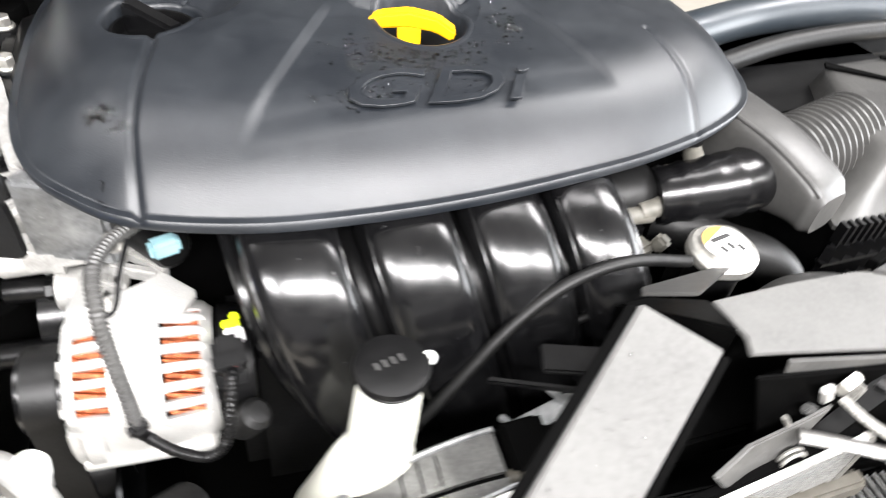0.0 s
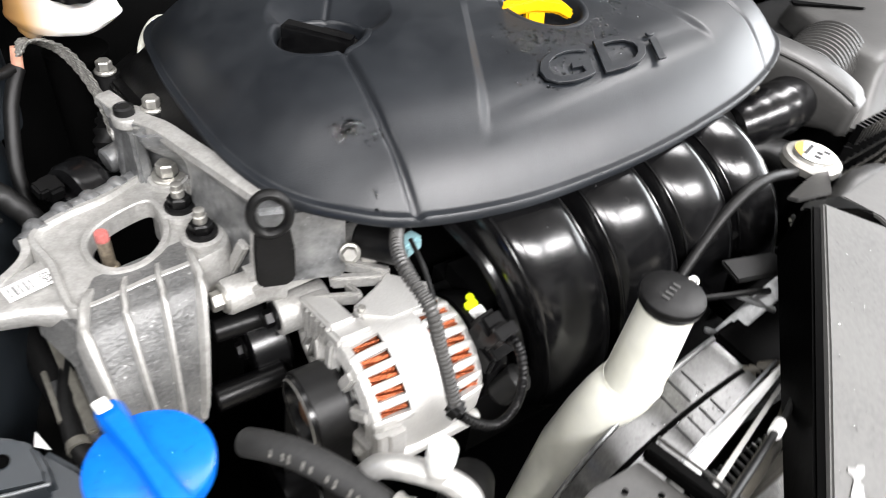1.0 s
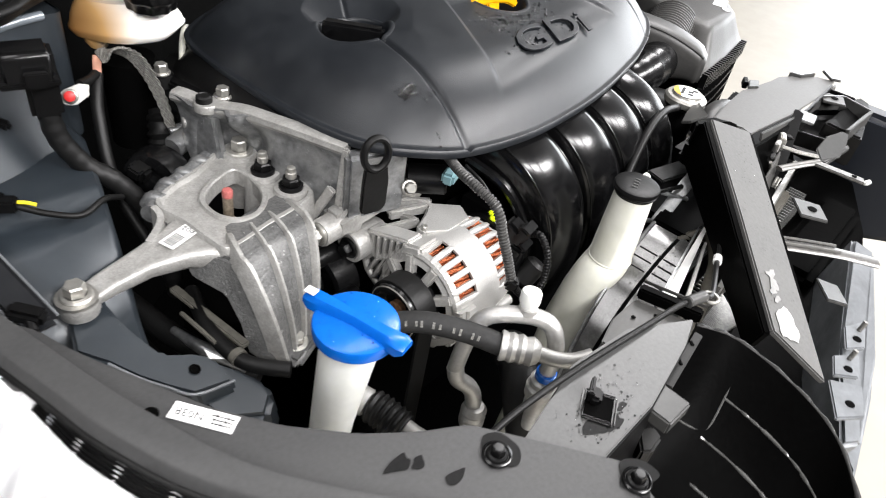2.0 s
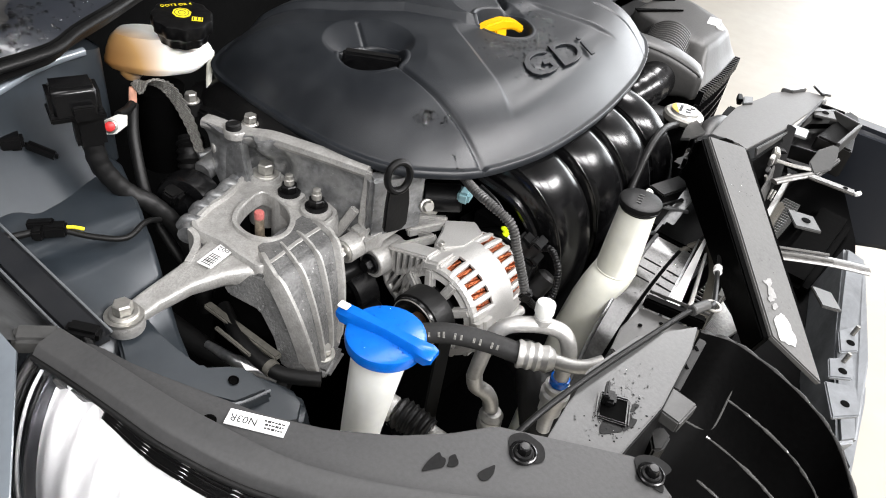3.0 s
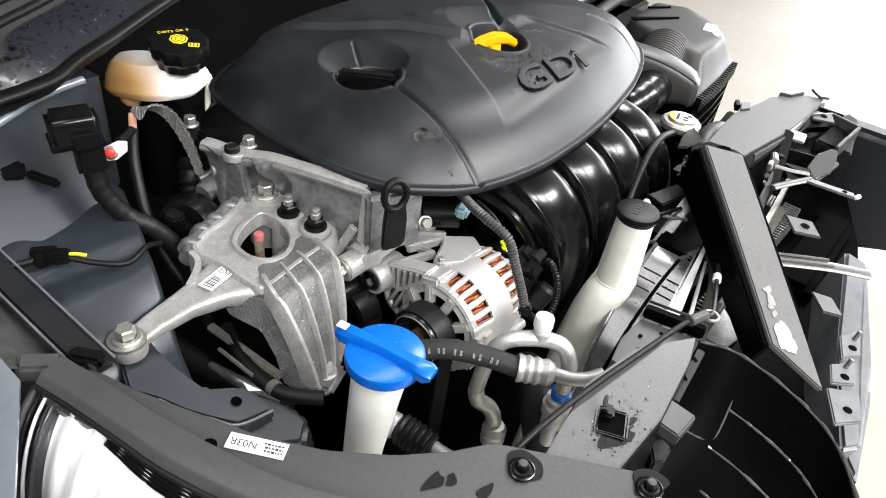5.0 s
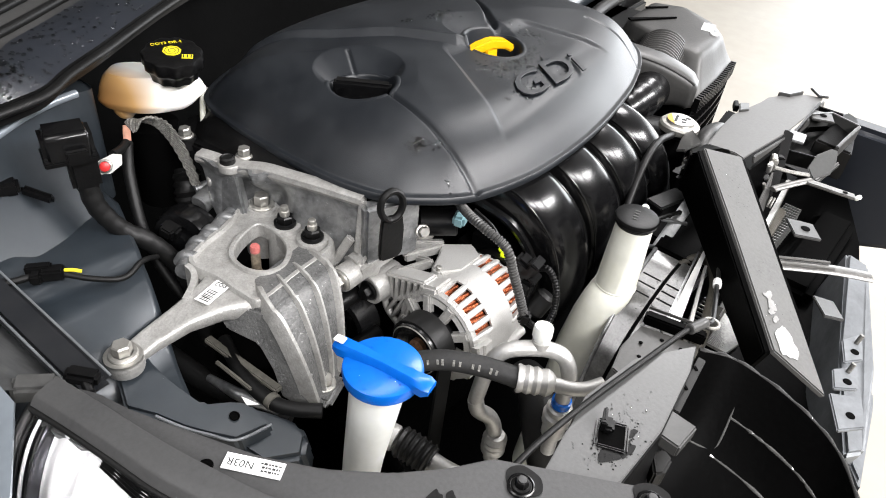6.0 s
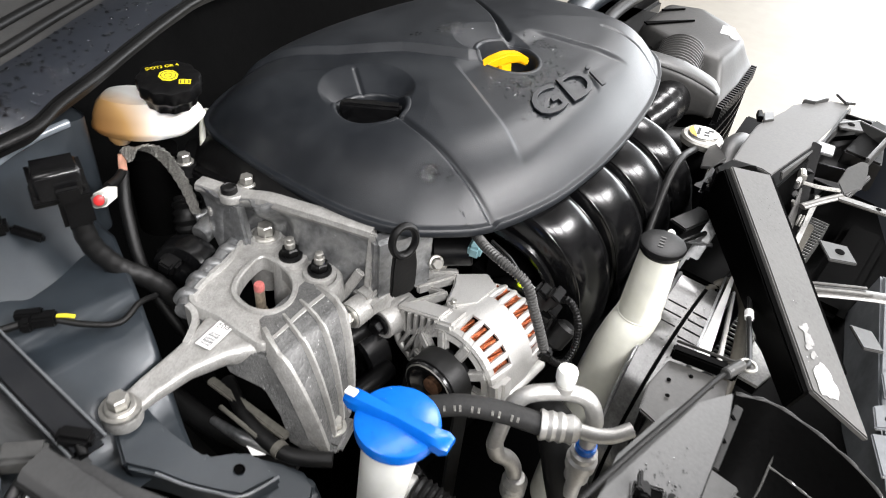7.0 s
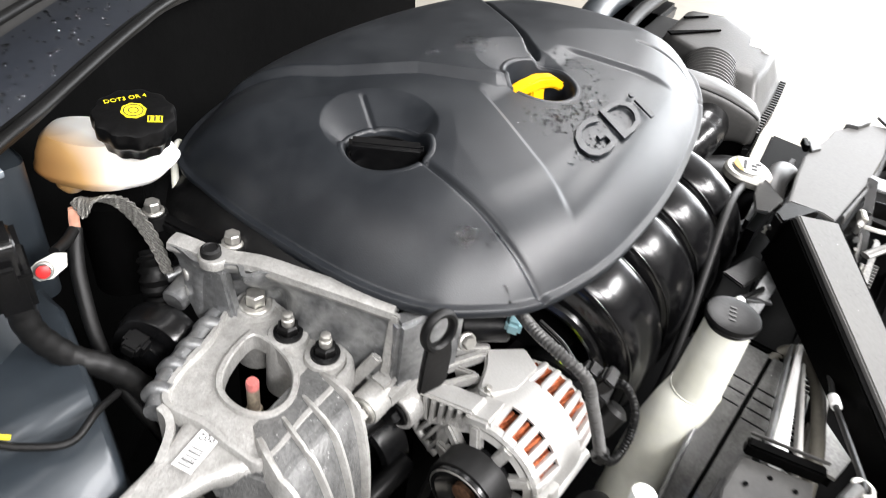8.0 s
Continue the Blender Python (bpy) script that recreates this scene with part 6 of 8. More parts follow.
prism(bm, [V(0.216, -0.292, 0.768), V(0.330, -0.301, 0.759), V(0.448, -0.303, 0.750), V(0.570, -0.297, 0.740), V(0.570, -0.299, 0.728), V(0.448, -0.306, 0.738), V(0.330, -0.304, 0.747), V(0.216, -0.295, 0.756)], (0, -0.003, 0), 0.001)
part("front_lip", bm, DUSTY, carrier, "pale worn front lip")
# Skirt coloured near black for the shade under the plate.
bm = BM()
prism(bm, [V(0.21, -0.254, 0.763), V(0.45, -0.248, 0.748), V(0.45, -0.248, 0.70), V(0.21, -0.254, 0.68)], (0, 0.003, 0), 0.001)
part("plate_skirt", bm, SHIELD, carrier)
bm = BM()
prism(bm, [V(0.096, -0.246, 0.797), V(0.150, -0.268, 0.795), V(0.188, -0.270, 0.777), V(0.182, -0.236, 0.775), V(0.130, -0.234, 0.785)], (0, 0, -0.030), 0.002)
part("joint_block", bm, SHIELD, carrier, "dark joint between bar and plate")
bm = BM()
prism(bm, [V(0.130, -0.228, 0.782), V(0.178, -0.232, 0.777), V(0.222, -0.205, 0.767), V(0.246, -0.190, 0.760), V(0.190, -0.200, 0.762), V(0.140, -0.214, 0.772)], (0, 0, -0.004), 0.001)
part("rear_ear", bm, DUSTY, carrier, "dusty rear ear")
for q in range(5):
    bm = BM()
    a = V(0.118 + 0.006 * q, -0.236 + 0.003 * (q % 2), 0.772 - 0.006 * q)
    box(bm, a, (0.007, 0.003, 0.005), (20 * q, 15, 40 - 20 * q), 0.001)
    part("joint_screw", bm, STEEL if q % 2 else CARRIER, carrier)
# raised ears and brackets along the plate's rear edge
for pts, hgt, mt in (([(0.350, -0.224), (0.385, -0.212), (0.402, -0.222), (0.372, -0.232)], 0.003, DUSTY), ([(0.352, -0.214), (0.378, -0.204), (0.384, -0.209), (0.358, -0.220)], 0.006, SHIELD), ([(0.500, -0.238), (0.545, -0.250), (0.553, -0.266), (0.508, -0.255)], 0.006, CARRIER)):
    bm = BM()
    prism(bm, [(x, y, 0.7695 - 0.085 * (x - 0.262) + hgt) for x, y in pts], (0, 0, -hgt - 0.004), 0.001)
    part("rear_bracket", bm, mt, carrier)
bm = BM()
prism(bm, [(0.555, -0.290, 0.747), (0.580, -0.268, 0.747), (0.594, -0.280, 0.745), (0.576, -0.304, 0.743)], (0, 0, 0.004), 0.0015)
part("corner_ear", bm, DUSTY, carrier)
# tabs with holes along the front edge
def tab(p, d, w, l, holes=True, material=CARRIER, name="tab", parent=None, drop=0.0):
    p, d = V(p), V(d).normalized()
    s = d.cross(V(0, 0, 1)).normalized()
    bm = BM()
    q = [p - s * w / 2, p + s * w / 2, p + s * w * 0.45 + d * l + V(0, 0, -drop), p - s * w * 0.45 + d * l + V(0, 0, -drop)]
    prism(bm, q, (0, 0, -0.004), 0.001)
    t = part(name, bm, material, parent or carrier)
    if holes:
        bm = BM()
        lathe(bm, p + d * l * 0.55 + V(0, 0, 0.0004 - drop * 0.5), (0, 0, 1), [(0.0055, 0), (0.0052, 0.0006)], 20)
        part("hole", bm, DARK, t, "dark bolt hole")
    return t


tab((0.105, -0.385, 0.756), (0.55, -0.80, -0.1), 0.036, 0.034)
tab((0.352, -0.298, 0.757), (0.15, -0.95, 0), 0.036, 0.028, False, ALU_DULL)
tab((0.470, -0.302, 0.751), (0.4, -0.9, 0), 0.036, 0.034, True, DUSTY)
tab((0.02, -0.455, 0.728), (0.6, -0.78, -0.2), 0.034, 0.026, False)
# torn sticker remains on the bar
nb = (A1 - A0).normalized()
side = (W0 - A0).normalized()
up_ = nb.cross(side).normalized()
if up_.z < 0:
    up_ = -up_


def on_bar(u, v, h=0.0007):
    return A0.lerp(A1, u) .lerp(W0.lerp(W1, u), v) + up_ * h


rj = random.Random(8)
for outline in ([(0.945, 0.14), (0.925, 0.42), (0.965, 0.55), (1.060, 0.62), (1.075, 0.52), (1.030, 0.16)], [(0.775, 0.20), (0.770, 0.42), (0.795, 0.46), (0.812, 0.30)], [(0.800, 0.30), (0.820, 0.44), (0.862, 0.42), (0.840, 0.24)], [(0.845, 0.18), (0.842, 0.34), (0.868, 0.36), (0.872, 0.22)], [(0.885, 0.22), (0.880, 0.36), (0.900, 0.40), (0.906, 0.26)]):
    pts = []
    for (u0, v0), (u1, v1) in zip(outline, outline[1:] + outline[:1]):
        for k in range(4):
            pts.append(on_bar(u0 + (u1 - u0) * k / 4 + 0.004 * rj.uniform(-1, 1), v0 + (v1 - v0) * k / 4 + 0.02 * rj.uniform(-1, 1)))
    bm = BM()
    prism(bm, pts, up_ * 0.0004)
    part("torn_sticker", bm, LABEL_WORN if outline[0][0] > 0.9 else LABEL_DIM, carrier, "torn white sticker remains")
# latch stays and broken bits under the cross plate
bm = BM()
bar(bm, (0.262, -0.362, 0.741), (0.280, -0.424, 0.737), 0.014, 0.004, bev=0.0015)
strap = part("hood_stay", bm, CHROMED, carrier, "bright metal strap with a hole at its end")
bm = BM()
box(bm, (0.2812, -0.4275, 0.7375), (0.013, 0.006, 0.0055), (0, 0, -16), 0.0015)
part("tip", bm, WHITE, strap, "white dipped tip")
bm = BM()
lathe(bm, (0.2765, -0.411, 0.7402), (0, 0, 1), [(0.0035, 0), (0.0030, 0.0005)], 16)
part("hole", bm, DARK, strap, "dark bolt hole")
bm = BM()
tube(bm, [(0.212, -0.334, 0.736), (0.240, -0.348, 0.738), (0.270, -0.366, 0.741)], 0.0060, 12, 5, 0.5)
part("stay_branch", bm, CHROMED, carrier)
bm = BM()
tube(bm, [(0.256, -0.318, 0.745), (0.262, -0.339, 0.745), (0.276, -0.360, 0.744)], 0.0045, 12, 5, 0.5)
part("stay_branch", bm, BRAID, carrier)
bm = BM()
prism(bm, [(0.296, -0.352, 0.742), (0.330, -0.352, 0.750), (0.366, -0.362, 0.750), (0.372, -0.371, 0.748), (0.350, -0.377, 0.744), (0.312, -0.381, 0.738), (0.276, -0.367, 0.738)], (0, 0, 0.003), 0.0012)
gus = part("gusset", bm, CARRIER, carrier, "bent grey gusset")
bm = BM()
bar(bm, (0.352, -0.380, 0.740), (0.278, -0.370, 0.735), 0.006, 0.009, bev=0.002)
part("lip", bm, CARRIER, gus)
bm = BM()
prism(bm, [(0.215, -0.330, 0.715), (0.228, -0.336, 0.716), (0.345, -0.306, 0.762), (0.340, -0.296, 0.766), (0.318, -0.300, 0.755)], (0.003, -0.004, 0), 0.001)
part("latch_plate", bm, BLACK, carrier, "upright latch plate")
bm = BM()
prism(bm, [(0.246, -0.318, 0.742), (0.222, -0.322, 0.736), (0.178, -0.328, 0.728), (0.150, -0.338, 0.712), (0.162, -0.345, 0.700), (0.200, -0.336, 0.704)], (0.003, -0.003, 0), 0.001)
part("lower_latch_plate", bm, DUSTY, carrier)
# Dark sheet added behind the latch so the bright floor stays hidden.
bm = BM()
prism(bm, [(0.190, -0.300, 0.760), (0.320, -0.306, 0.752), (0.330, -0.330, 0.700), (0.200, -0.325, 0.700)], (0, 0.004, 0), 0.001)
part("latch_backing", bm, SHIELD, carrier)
for p_, sz, rt, mt in (((0.262, -0.312, 0.752), (0.020, 0.008, 0.012), (10, 0, 20), STEEL), ((0.272, -0.314, 0.738), (0.008, 0.008, 0.022), (0, 20, 15), BRAID), ((0.244, -0.314, 0.748), (0.010, 0.006, 0.018), (0, -25, 0), PIPE), ((0.232, -0.318, 0.738), (0.016, 0.006, 0.008), (0, 35, 0), CARRIER), ((0.296, -0.314, 0.742), (0.012, 0.010, 0.008), (0, 0, 30), BLACK)):
    bm = BM()
    box(bm, p_, sz, rt, 0.0015)
    part("latch_piece", bm, mt, carrier)
bm = BM()
tube(bm, [(0.206, -0.322, 0.742), (0.222, -0.326, 0.720), (0.236, -0.330, 0.708), (0.228, -0.334, 0.690)], 0.0022, 8, 5)
part("latch_wire", bm, BRAID, carrier)
for k_, zz in ((0, 0.712), (1, 0.694)):
    bm = BM()
    tube(bm, [V(0.214 - 0.012 * k_ + 0.010 * math.cos(a), -0.336 - 0.0006 * a, zz + 0.010 * math.sin(a)) for a in np.linspace(0, 4 * math.pi, 30)], 0.0017, 6, 1)
    part("latch_spring", bm, BRAID, carrier, "coiled latch spring")
bm = BM()
prism(bm, [(0.340, -0.300, 0.715), (0.470, -0.298, 0.715), (0.520, -0.330, 0.715), (0.495, -0.372, 0.712), (0.345, -0.352, 0.710)], (0, 0, -0.010), 0.001)
part("lamp_tray", bm, BLACK, carrier, "black tray")
for a, b in (((0.508, -0.326, 0.738), (0.494, -0.372, 0.738)), ((0.494, -0.372, 0.738), (0.392, -0.366, 0.736)), ((0.46, -0.302, 0.742), (0.508, -0.326, 0.738))):
    bm = BM()
    bar(bm, a, b, 0.005, 0.024, bev=0.001)
    part("tray_rim", bm, CARRIER, carrier)
bm = BM()
bar(bm, (0.34, -0.3065, 0.733), (0.52, -0.301, 0.733), 0.004, 0.044, bev=0.001)
bar(bm, (0.340, -0.310, 0.728), (0.352, -0.350, 0.728), 0.004, 0.022, bev=0.001)
bar(bm, (0.525, -0.298, 0.716), (0.528, -0.340, 0.716), 0.004, 0.060, bev=0.001)
part("tray_wall", bm, BLACK, carrier)
bm = BM()
tube(bm, [(0.055, -0.390, 0.728), (0.075, -0.420, 0.730), (0.095, -0.450, 0.731), (0.118, -0.486, 0.729)], 0.0095, 14, 5, 0.35)
part("lower_stay", bm, CHROMED, carrier, "pressed metal stay")
for o in (-0.004, 0.004):
    bm = BM()
    tube(bm, [(0.060 + o, -0.392 + o, 0.7325), (0.078 + o, -0.420 + o, 0.7345), (0.095 + o, -0.446 + o, 0.7355)], 0.0018, 8, 4)
    part("stay_bead", bm, CHROMED, carrier)

# condenser behind the latch
cond = thing("condenser", (0.2, -0.37, 0.35), "fine finned aluminium condenser", "condenser")
bm = BM()
prism(bm, [(-0.12, -0.376, 0.642), (0.27, -0.337, 0.728), (0.27, -0.337, 0.42), (-0.12, -0.376, 0.35)], (0.0, 0.008, 0), 0.001)
part("core", bm, DARK, cond)
bm = BM()
for k in range(52):
    bar(bm, (-0.12, -0.380, 0.640 - 0.0056 * k), (0.27, -0.341, 0.726 - 0.0056 * k), 0.006, 0.0020, bev=0)
part("fin_pack", bm, FIN, cond, "pale metal fins")
tagged(cond.children[-1], kind="stuff")

bm = BM()
prism(bm, [(-0.044, -0.367, 0.655), (0.040, -0.350, 0.655), (-0.014, -0.404, 0.655), (-0.046, -0.398, 0.655)], (0, 0, -0.012))
part("corner_core", bm, DARK, cond)
bm = BM()
for k in range(26):
    t = k / 25
    bar(bm, V(-0.046, -0.366, 0.657).lerp(V(0.040, -0.349, 0.657), t), V(-0.046, -0.399, 0.657).lerp(V(-0.014, -0.405, 0.657), t), 0.0016, 0.004, bev=0)
tagged(part("corner_fin_pack", bm, FIN, cond, "pale metal fins"), kind="stuff")
bm = BM()
bar(bm, (0.274, -0.340, 0.726), (0.274, -0.340, 0.60), 0.010, 0.008, up=(0, 1, 0), bev=0.002)
part("end_tube", bm, BRAID, cond, "dull end tube")

# far side structure: wing end panel, bracket plates
far = thing("far_wing_panel", (0.60, -0.5, 0.0), "dark slate blue panel of the far front wing", "wing panel")
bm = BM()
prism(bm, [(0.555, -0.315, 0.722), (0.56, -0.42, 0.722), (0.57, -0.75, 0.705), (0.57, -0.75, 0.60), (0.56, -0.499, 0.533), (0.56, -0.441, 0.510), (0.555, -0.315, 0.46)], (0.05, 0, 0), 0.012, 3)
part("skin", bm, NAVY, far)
bm = BM()
prism(bm, [(0.42, -0.33, 0.735), (0.56, -0.34, 0.740), (0.56, -0.36, 0.735), (0.44, -0.385, 0.725)], (0, 0, -0.05), 0.003)
part("bracket", bm, BLACK, far)

side = thing("headlamp_carrier_plate", (0.0, -0.50, 0.40), "slate painted bracket plates bolted below the carrier", "bracket")
bm = BM()
prism(bm, [(0.205, -0.450, 0.70), (0.195, -0.480, 0.70), (0.02, -0.535, 0.685), (-0.08, -0.56, 0.66), (-0.10, -0.545, 0.66), (0.0, -0.50, 0.69)], (0.012, 0.012, -0.09), 0.004)
part("plate", bm, PANEL, side)
for e in (((0.021, -0.492), (0.050, -0.507), (0.004, -0.519), (-0.015, -0.504)), ((-0.034, -0.497), (-0.010, -0.517), (-0.046, -0.526), (-0.063, -0.506)), ((-0.072, -0.504), (-0.054, -0.532), (-0.094, -0.545), (-0.118, -0.525))):
    bm = BM()
    prism(bm, [(x, y, 0.700) for x, y in e], (0, 0, -0.005), 0.0015)
    t = part("ear", bm, PANEL, side)
    c = V(sum(x for x, y in e) / 4, sum(y for x, y in e) / 4, 0.7002)
    bm = BM()
    lathe(bm, c + V(-0.005, -0.003, 0), (0, 0, 1), [(0.0045, 0), (0.0042, 0.0006)], 18)
    part("hole", bm, DARK, t, "dark bolt hole")
for p in ((0.026, -0.506, 0.700), (-0.028, -0.511, 0.700)):
    bm = BM()
    rod(bm, p, V(p) + V(0.002, -0.001, 0.012), 0.0025, 10)
    part("stud", bm, BRAID, side)

bm = BM()
prism(bm, [(0.060, -0.539, 0.62), (0.070, -0.551, 0.62), (0.042, -0.557, 0.62), (-0.086, -0.574, 0.62), (-0.060, -0.556, 0.62), (0.010, -0.545, 0.62)], (0.004, -0.004, -0.10), 0.003)
part("outer_strip", bm, PANEL, side, "pale scuffed outer strip")

# dark boxes added to hide the bright floor below the carrier
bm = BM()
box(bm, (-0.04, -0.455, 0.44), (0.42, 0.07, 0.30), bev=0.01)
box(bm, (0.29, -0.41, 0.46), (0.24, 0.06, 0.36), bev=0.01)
single("lower_grille", bm, DARK, "dark filler boxes added below the carrier", "grille")

tray = thing("undertray", (0.2, -0.4, 0.60), "black plastic undertray below the carrier", "undertray")
bm = BM()
prism(bm, [(-0.10, -0.375, 0.615), (0.20, -0.33, 0.615), (0.55, -0.31, 0.615), (0.54, -0.40, 0.615), (0.40, -0.455, 0.615), (0.30, -0.480, 0.615), (0.05, -0.530, 0.615), (-0.08, -0.540, 0.615)], (0, 0, -0.02), 0.003)
part("front_panel", bm, SHIELD, tray)
# Dark panel added to fill the gap behind the condenser.
bm = BM()
prism(bm, [(0.12, -0.318, 0.645), (0.62, -0.335, 0.645), (0.62, -0.14, 0.645), (0.12, -0.20, 0.645)], (0, 0, -0.02), 0.003)
part("rear_panel", bm, SHIELD, tray)
bm = BM()
lathe(bm, (0.40, -0.42, 0.616), (0, 0, 1), [(0.007, 0), (0.006, 0.002), (0.002, 0.0025)], 14)
part("clip", bm, BRAID, tray, "pale push clip")

# ---- near corner plate with the square hole, and its release cable ----
plate = thing("corner_plate", (-0.33, -0.39, 0.60), "wet black plastic corner plate with a square clip hole", "corner plate")
PL = [(-0.216, -0.392), (-0.269, -0.360), (-0.336, -0.350), (-0.417, -0.364), (-0.412, -0.409), (-0.324, -0.411), (-0.249, -0.401)]
bm = BM()
prism(bm, [(x, y, 0.790 - 0.10 * (y + 0.39) * 0) for x, y in PL], (0, 0, -0.004), 0.001)
part("top", bm, PLATE, plate)
bm = BM()
prism(bm, [(-0.216, -0.393, 0.788), (-0.249, -0.402, 0.788), (-0.324, -0.412, 0.788), (-0.412, -0.410, 0.788), (-0.412, -0.412, 0.735), (-0.324, -0.416, 0.72), (-0.249, -0.406, 0.73), (-0.216, -0.396, 0.75)], (0, 0.003, 0), 0.001)
part("front_lip", bm, BLACK, plate)
bm = BM()
box(bm, (-0.357, -0.385, 0.7905), (0.022, 0.020, 0.0012), (0, 0, 24), 0)
hl_ = part("clip_hole", bm, DARK, plate, "square clip hole with a wet dark rim")
bm = BM()
for g in (0.0, 0.0020):
    for dx, dy, sx, sy in ((0.0, 0.0102 + g, 0.024, 0.0008), (0.0, -0.0102 - g, 0.024, 0.0008), (0.0112 + g, 0.0, 0.0008, 0.021), (-0.0112 - g, 0.0, 0.0008, 0.021)):
        box(bm, (-0.357 + 0.914 * dx - 0.407 * dy, -0.385 + 0.407 * dx + 0.914 * dy, 0.7912), (sx, sy, 0.0016), (0, 0, 24), 0.0003)
part("clip_rim", bm, GLOSS, hl_, "thin wet double rim")
bm = BM()
box(bm, (-0.353, -0.379, 0.7945), (0.013, 0.009, 0.008), (0, 0, 24), 0.002)
box(bm, (-0.351, -0.374, 0.7985), (0.014, 0.003, 0.008), (0, 0, 24), 0.001)
box(bm, (-0.358, -0.377, 0.7970), (0.004, 0.005, 0.010), (0, 0, 24), 0.001)
part("clip", bm, BLACK, hl_, "black plastic clip")
rw2 = random.Random(3)
for p, r, sq in (((-0.372, -0.392, 0.7903), 0.012, 0.6), ((-0.360, -0.400, 0.7903), 0.009, 0.45), ((-0.343, -0.396, 0.7903), 0.005, 0.5)):
    part("wet_patch", blotch(p, r, rw2, sq), WET, plate, "wet patch below the clip")
bm = BM()
for k in range(260):
    a, d = rw2.uniform(0, math.tau), abs(rw2.gauss(0, 0.011))
    c = V(-0.361 + d * math.cos(a) * 1.2, -0.393 + d * math.sin(a) * 0.7, 0.7903)
    r = rw2.uniform(0.0003, 0.0011)
    vs = [bm.verts.new(c + V(math.cos(math.tau * q / 7) * r * rw2.uniform(0.7, 1.2), math.sin(math.tau * q / 7) * r, 0)) for q in range(7)]
    tip = bm.verts.new(c + V(0, 0, r * 0.4))
    for q in range(7):
        bm.faces.new((vs[q], vs[(q + 1) % 7], tip))
tagged(part("spatter", bm, WET, plate, "spattered water round the clip"), kind="stuff")
bm = BM()
box(bm, (-0.309, -0.416, 0.778), (0.030, 0.026, 0.013), (0, 0, -4), 0.0015)
part("stub", bm, CARRIER, plate, "hollow square stub")
bm = BM()
prism(bm, [(-0.211, -0.397, 0.776), (-0.211, -0.404, 0.776), (-0.284, -0.412, 0.776), (-0.285, -0.405, 0.776)], (0, 0, -0.004), 0.0008)
edge_ = part("edge_channel", bm, GRIME, plate, "grimy slotted edge channel")
for k in (0.25, 0.62):
    bm = BM()
    c = V((-0.211, -0.397, 0.776)).lerp(V((-0.285, -0.405, 0.776)), k)
    box(bm, c + V(0.002, -0.002, 0.0004), (0.005, 0.0025, 0.001), (0, 0, 50), 0)
    part("slot", bm, DARK, edge_)
bm = BM()
prism(bm, [(-0.31, -0.408, 0.745), (-0.297, -0.415, 0.745), (-0.302, -0.425, 0.745), (-0.32, -0.426, 0.745), (-0.327, -0.42, 0.745)], (0, 0, -0.02), 0.002)
part("stub_gusset", bm, GRIME, plate, "grimy folded gusset")
bm = BM()
tube(bm, [(-0.470, -0.335, 0.760), (-0.434, -0.345, 0.786), (-0.398, -0.349, 0.793), (-0.339, -0.357, 0.795), (-0.262, -0.369, 0.793), (-0.206, -0.377, 0.789), (-0.180, -0.384, 0.786)], 0.0026, 10, 8)
cable = single("release_cable", bm, RUBBER, "thin black bonnet release cable across the corner plate", "cable")
bm = BM()
rod(bm, (-0.200, -0.379, 0.789), (-0.176, -0.385, 0.786), 0.0052, 14, 0.001)
part("cable_end", bm, CARRIER, cable, "grey cable end sleeve")
bm = BM()
tube(bm, [(-0.178, -0.385, 0.786), (-0.169, -0.389, 0.784), (-0.120, -0.378, 0.766), (-0.048, -0.360, 0.740), (-0.020, -0.352, 0.736), (0.020, -0.335, 0.735), (0.06, -0.30, 0.740), (0.10, -0.27, 0.755)], 0.0026, 10, 8)
part("cable_tail", bm, RUBBER, cable)
bm = BM()
rod(bm, (-0.056, -0.3622, 0.7428), (-0.042, -0.3583, 0.7388), 0.0046, 12)
part("white_band", bm, PAPER, cable, "white tape band")
bm = BM()
tube(bm, [V(-0.170 + 0.007 * math.cos(a), -0.389 + 0.007 * math.sin(a), 0.783) for a in np.linspace(0, math.tau, 17)], 0.0016, 8, 1)
part("end_eye", bm, STEEL, cable, "small wire eye")
rb = thing("radiator_bracket", (-0.15, -0.345, 0.66), "dusty grey bracket with a black ledge holding the radiator's corner", "bracket")
bm = BM()
prism(bm, [(-0.122, -0.318, 0.699), (-0.106, -0.376, 0.699), (-0.150, -0.386, 0.697), (-0.205, -0.352, 0.694), (-0.198, -0.324, 0.694), (-0.165, -0.316, 0.697)], (0, 0, -0.005), 0.0015)
part("plate", bm, DUSTY, rb)
bm = BM()
bar(bm, (-0.116, -0.316, 0.706), (-0.100, -0.380, 0.706), 0.012, 0.014, bev=0.002)
part("ledge", bm, SHIELD, rb, "black ledge")
bm = BM()
bar(bm, (-0.108, -0.3155, 0.714), (-0.092, -0.3795, 0.714), 0.0016, 0.004, bev=0.0005)
part("ledge_lip", bm, DUSTY, rb)
for x, y in ((-0.148, -0.330), (-0.128, -0.345), (-0.168, -0.338), (-0.126, -0.366)):
    bm = BM()
    lathe(bm, (x, y, 0.6988), (0, 0, 1), [(0.0024, 0), (0.0022, 0.0005)], 10)
    part("hole", bm, DARK, rb, "small dark hole")

# ---- wheel-side air shield ----
shield = thing("air_shield", (-0.22, -0.48, 0.40), "wet black plastic air guide shield with raised ribs", "air guide")
bm = BM()


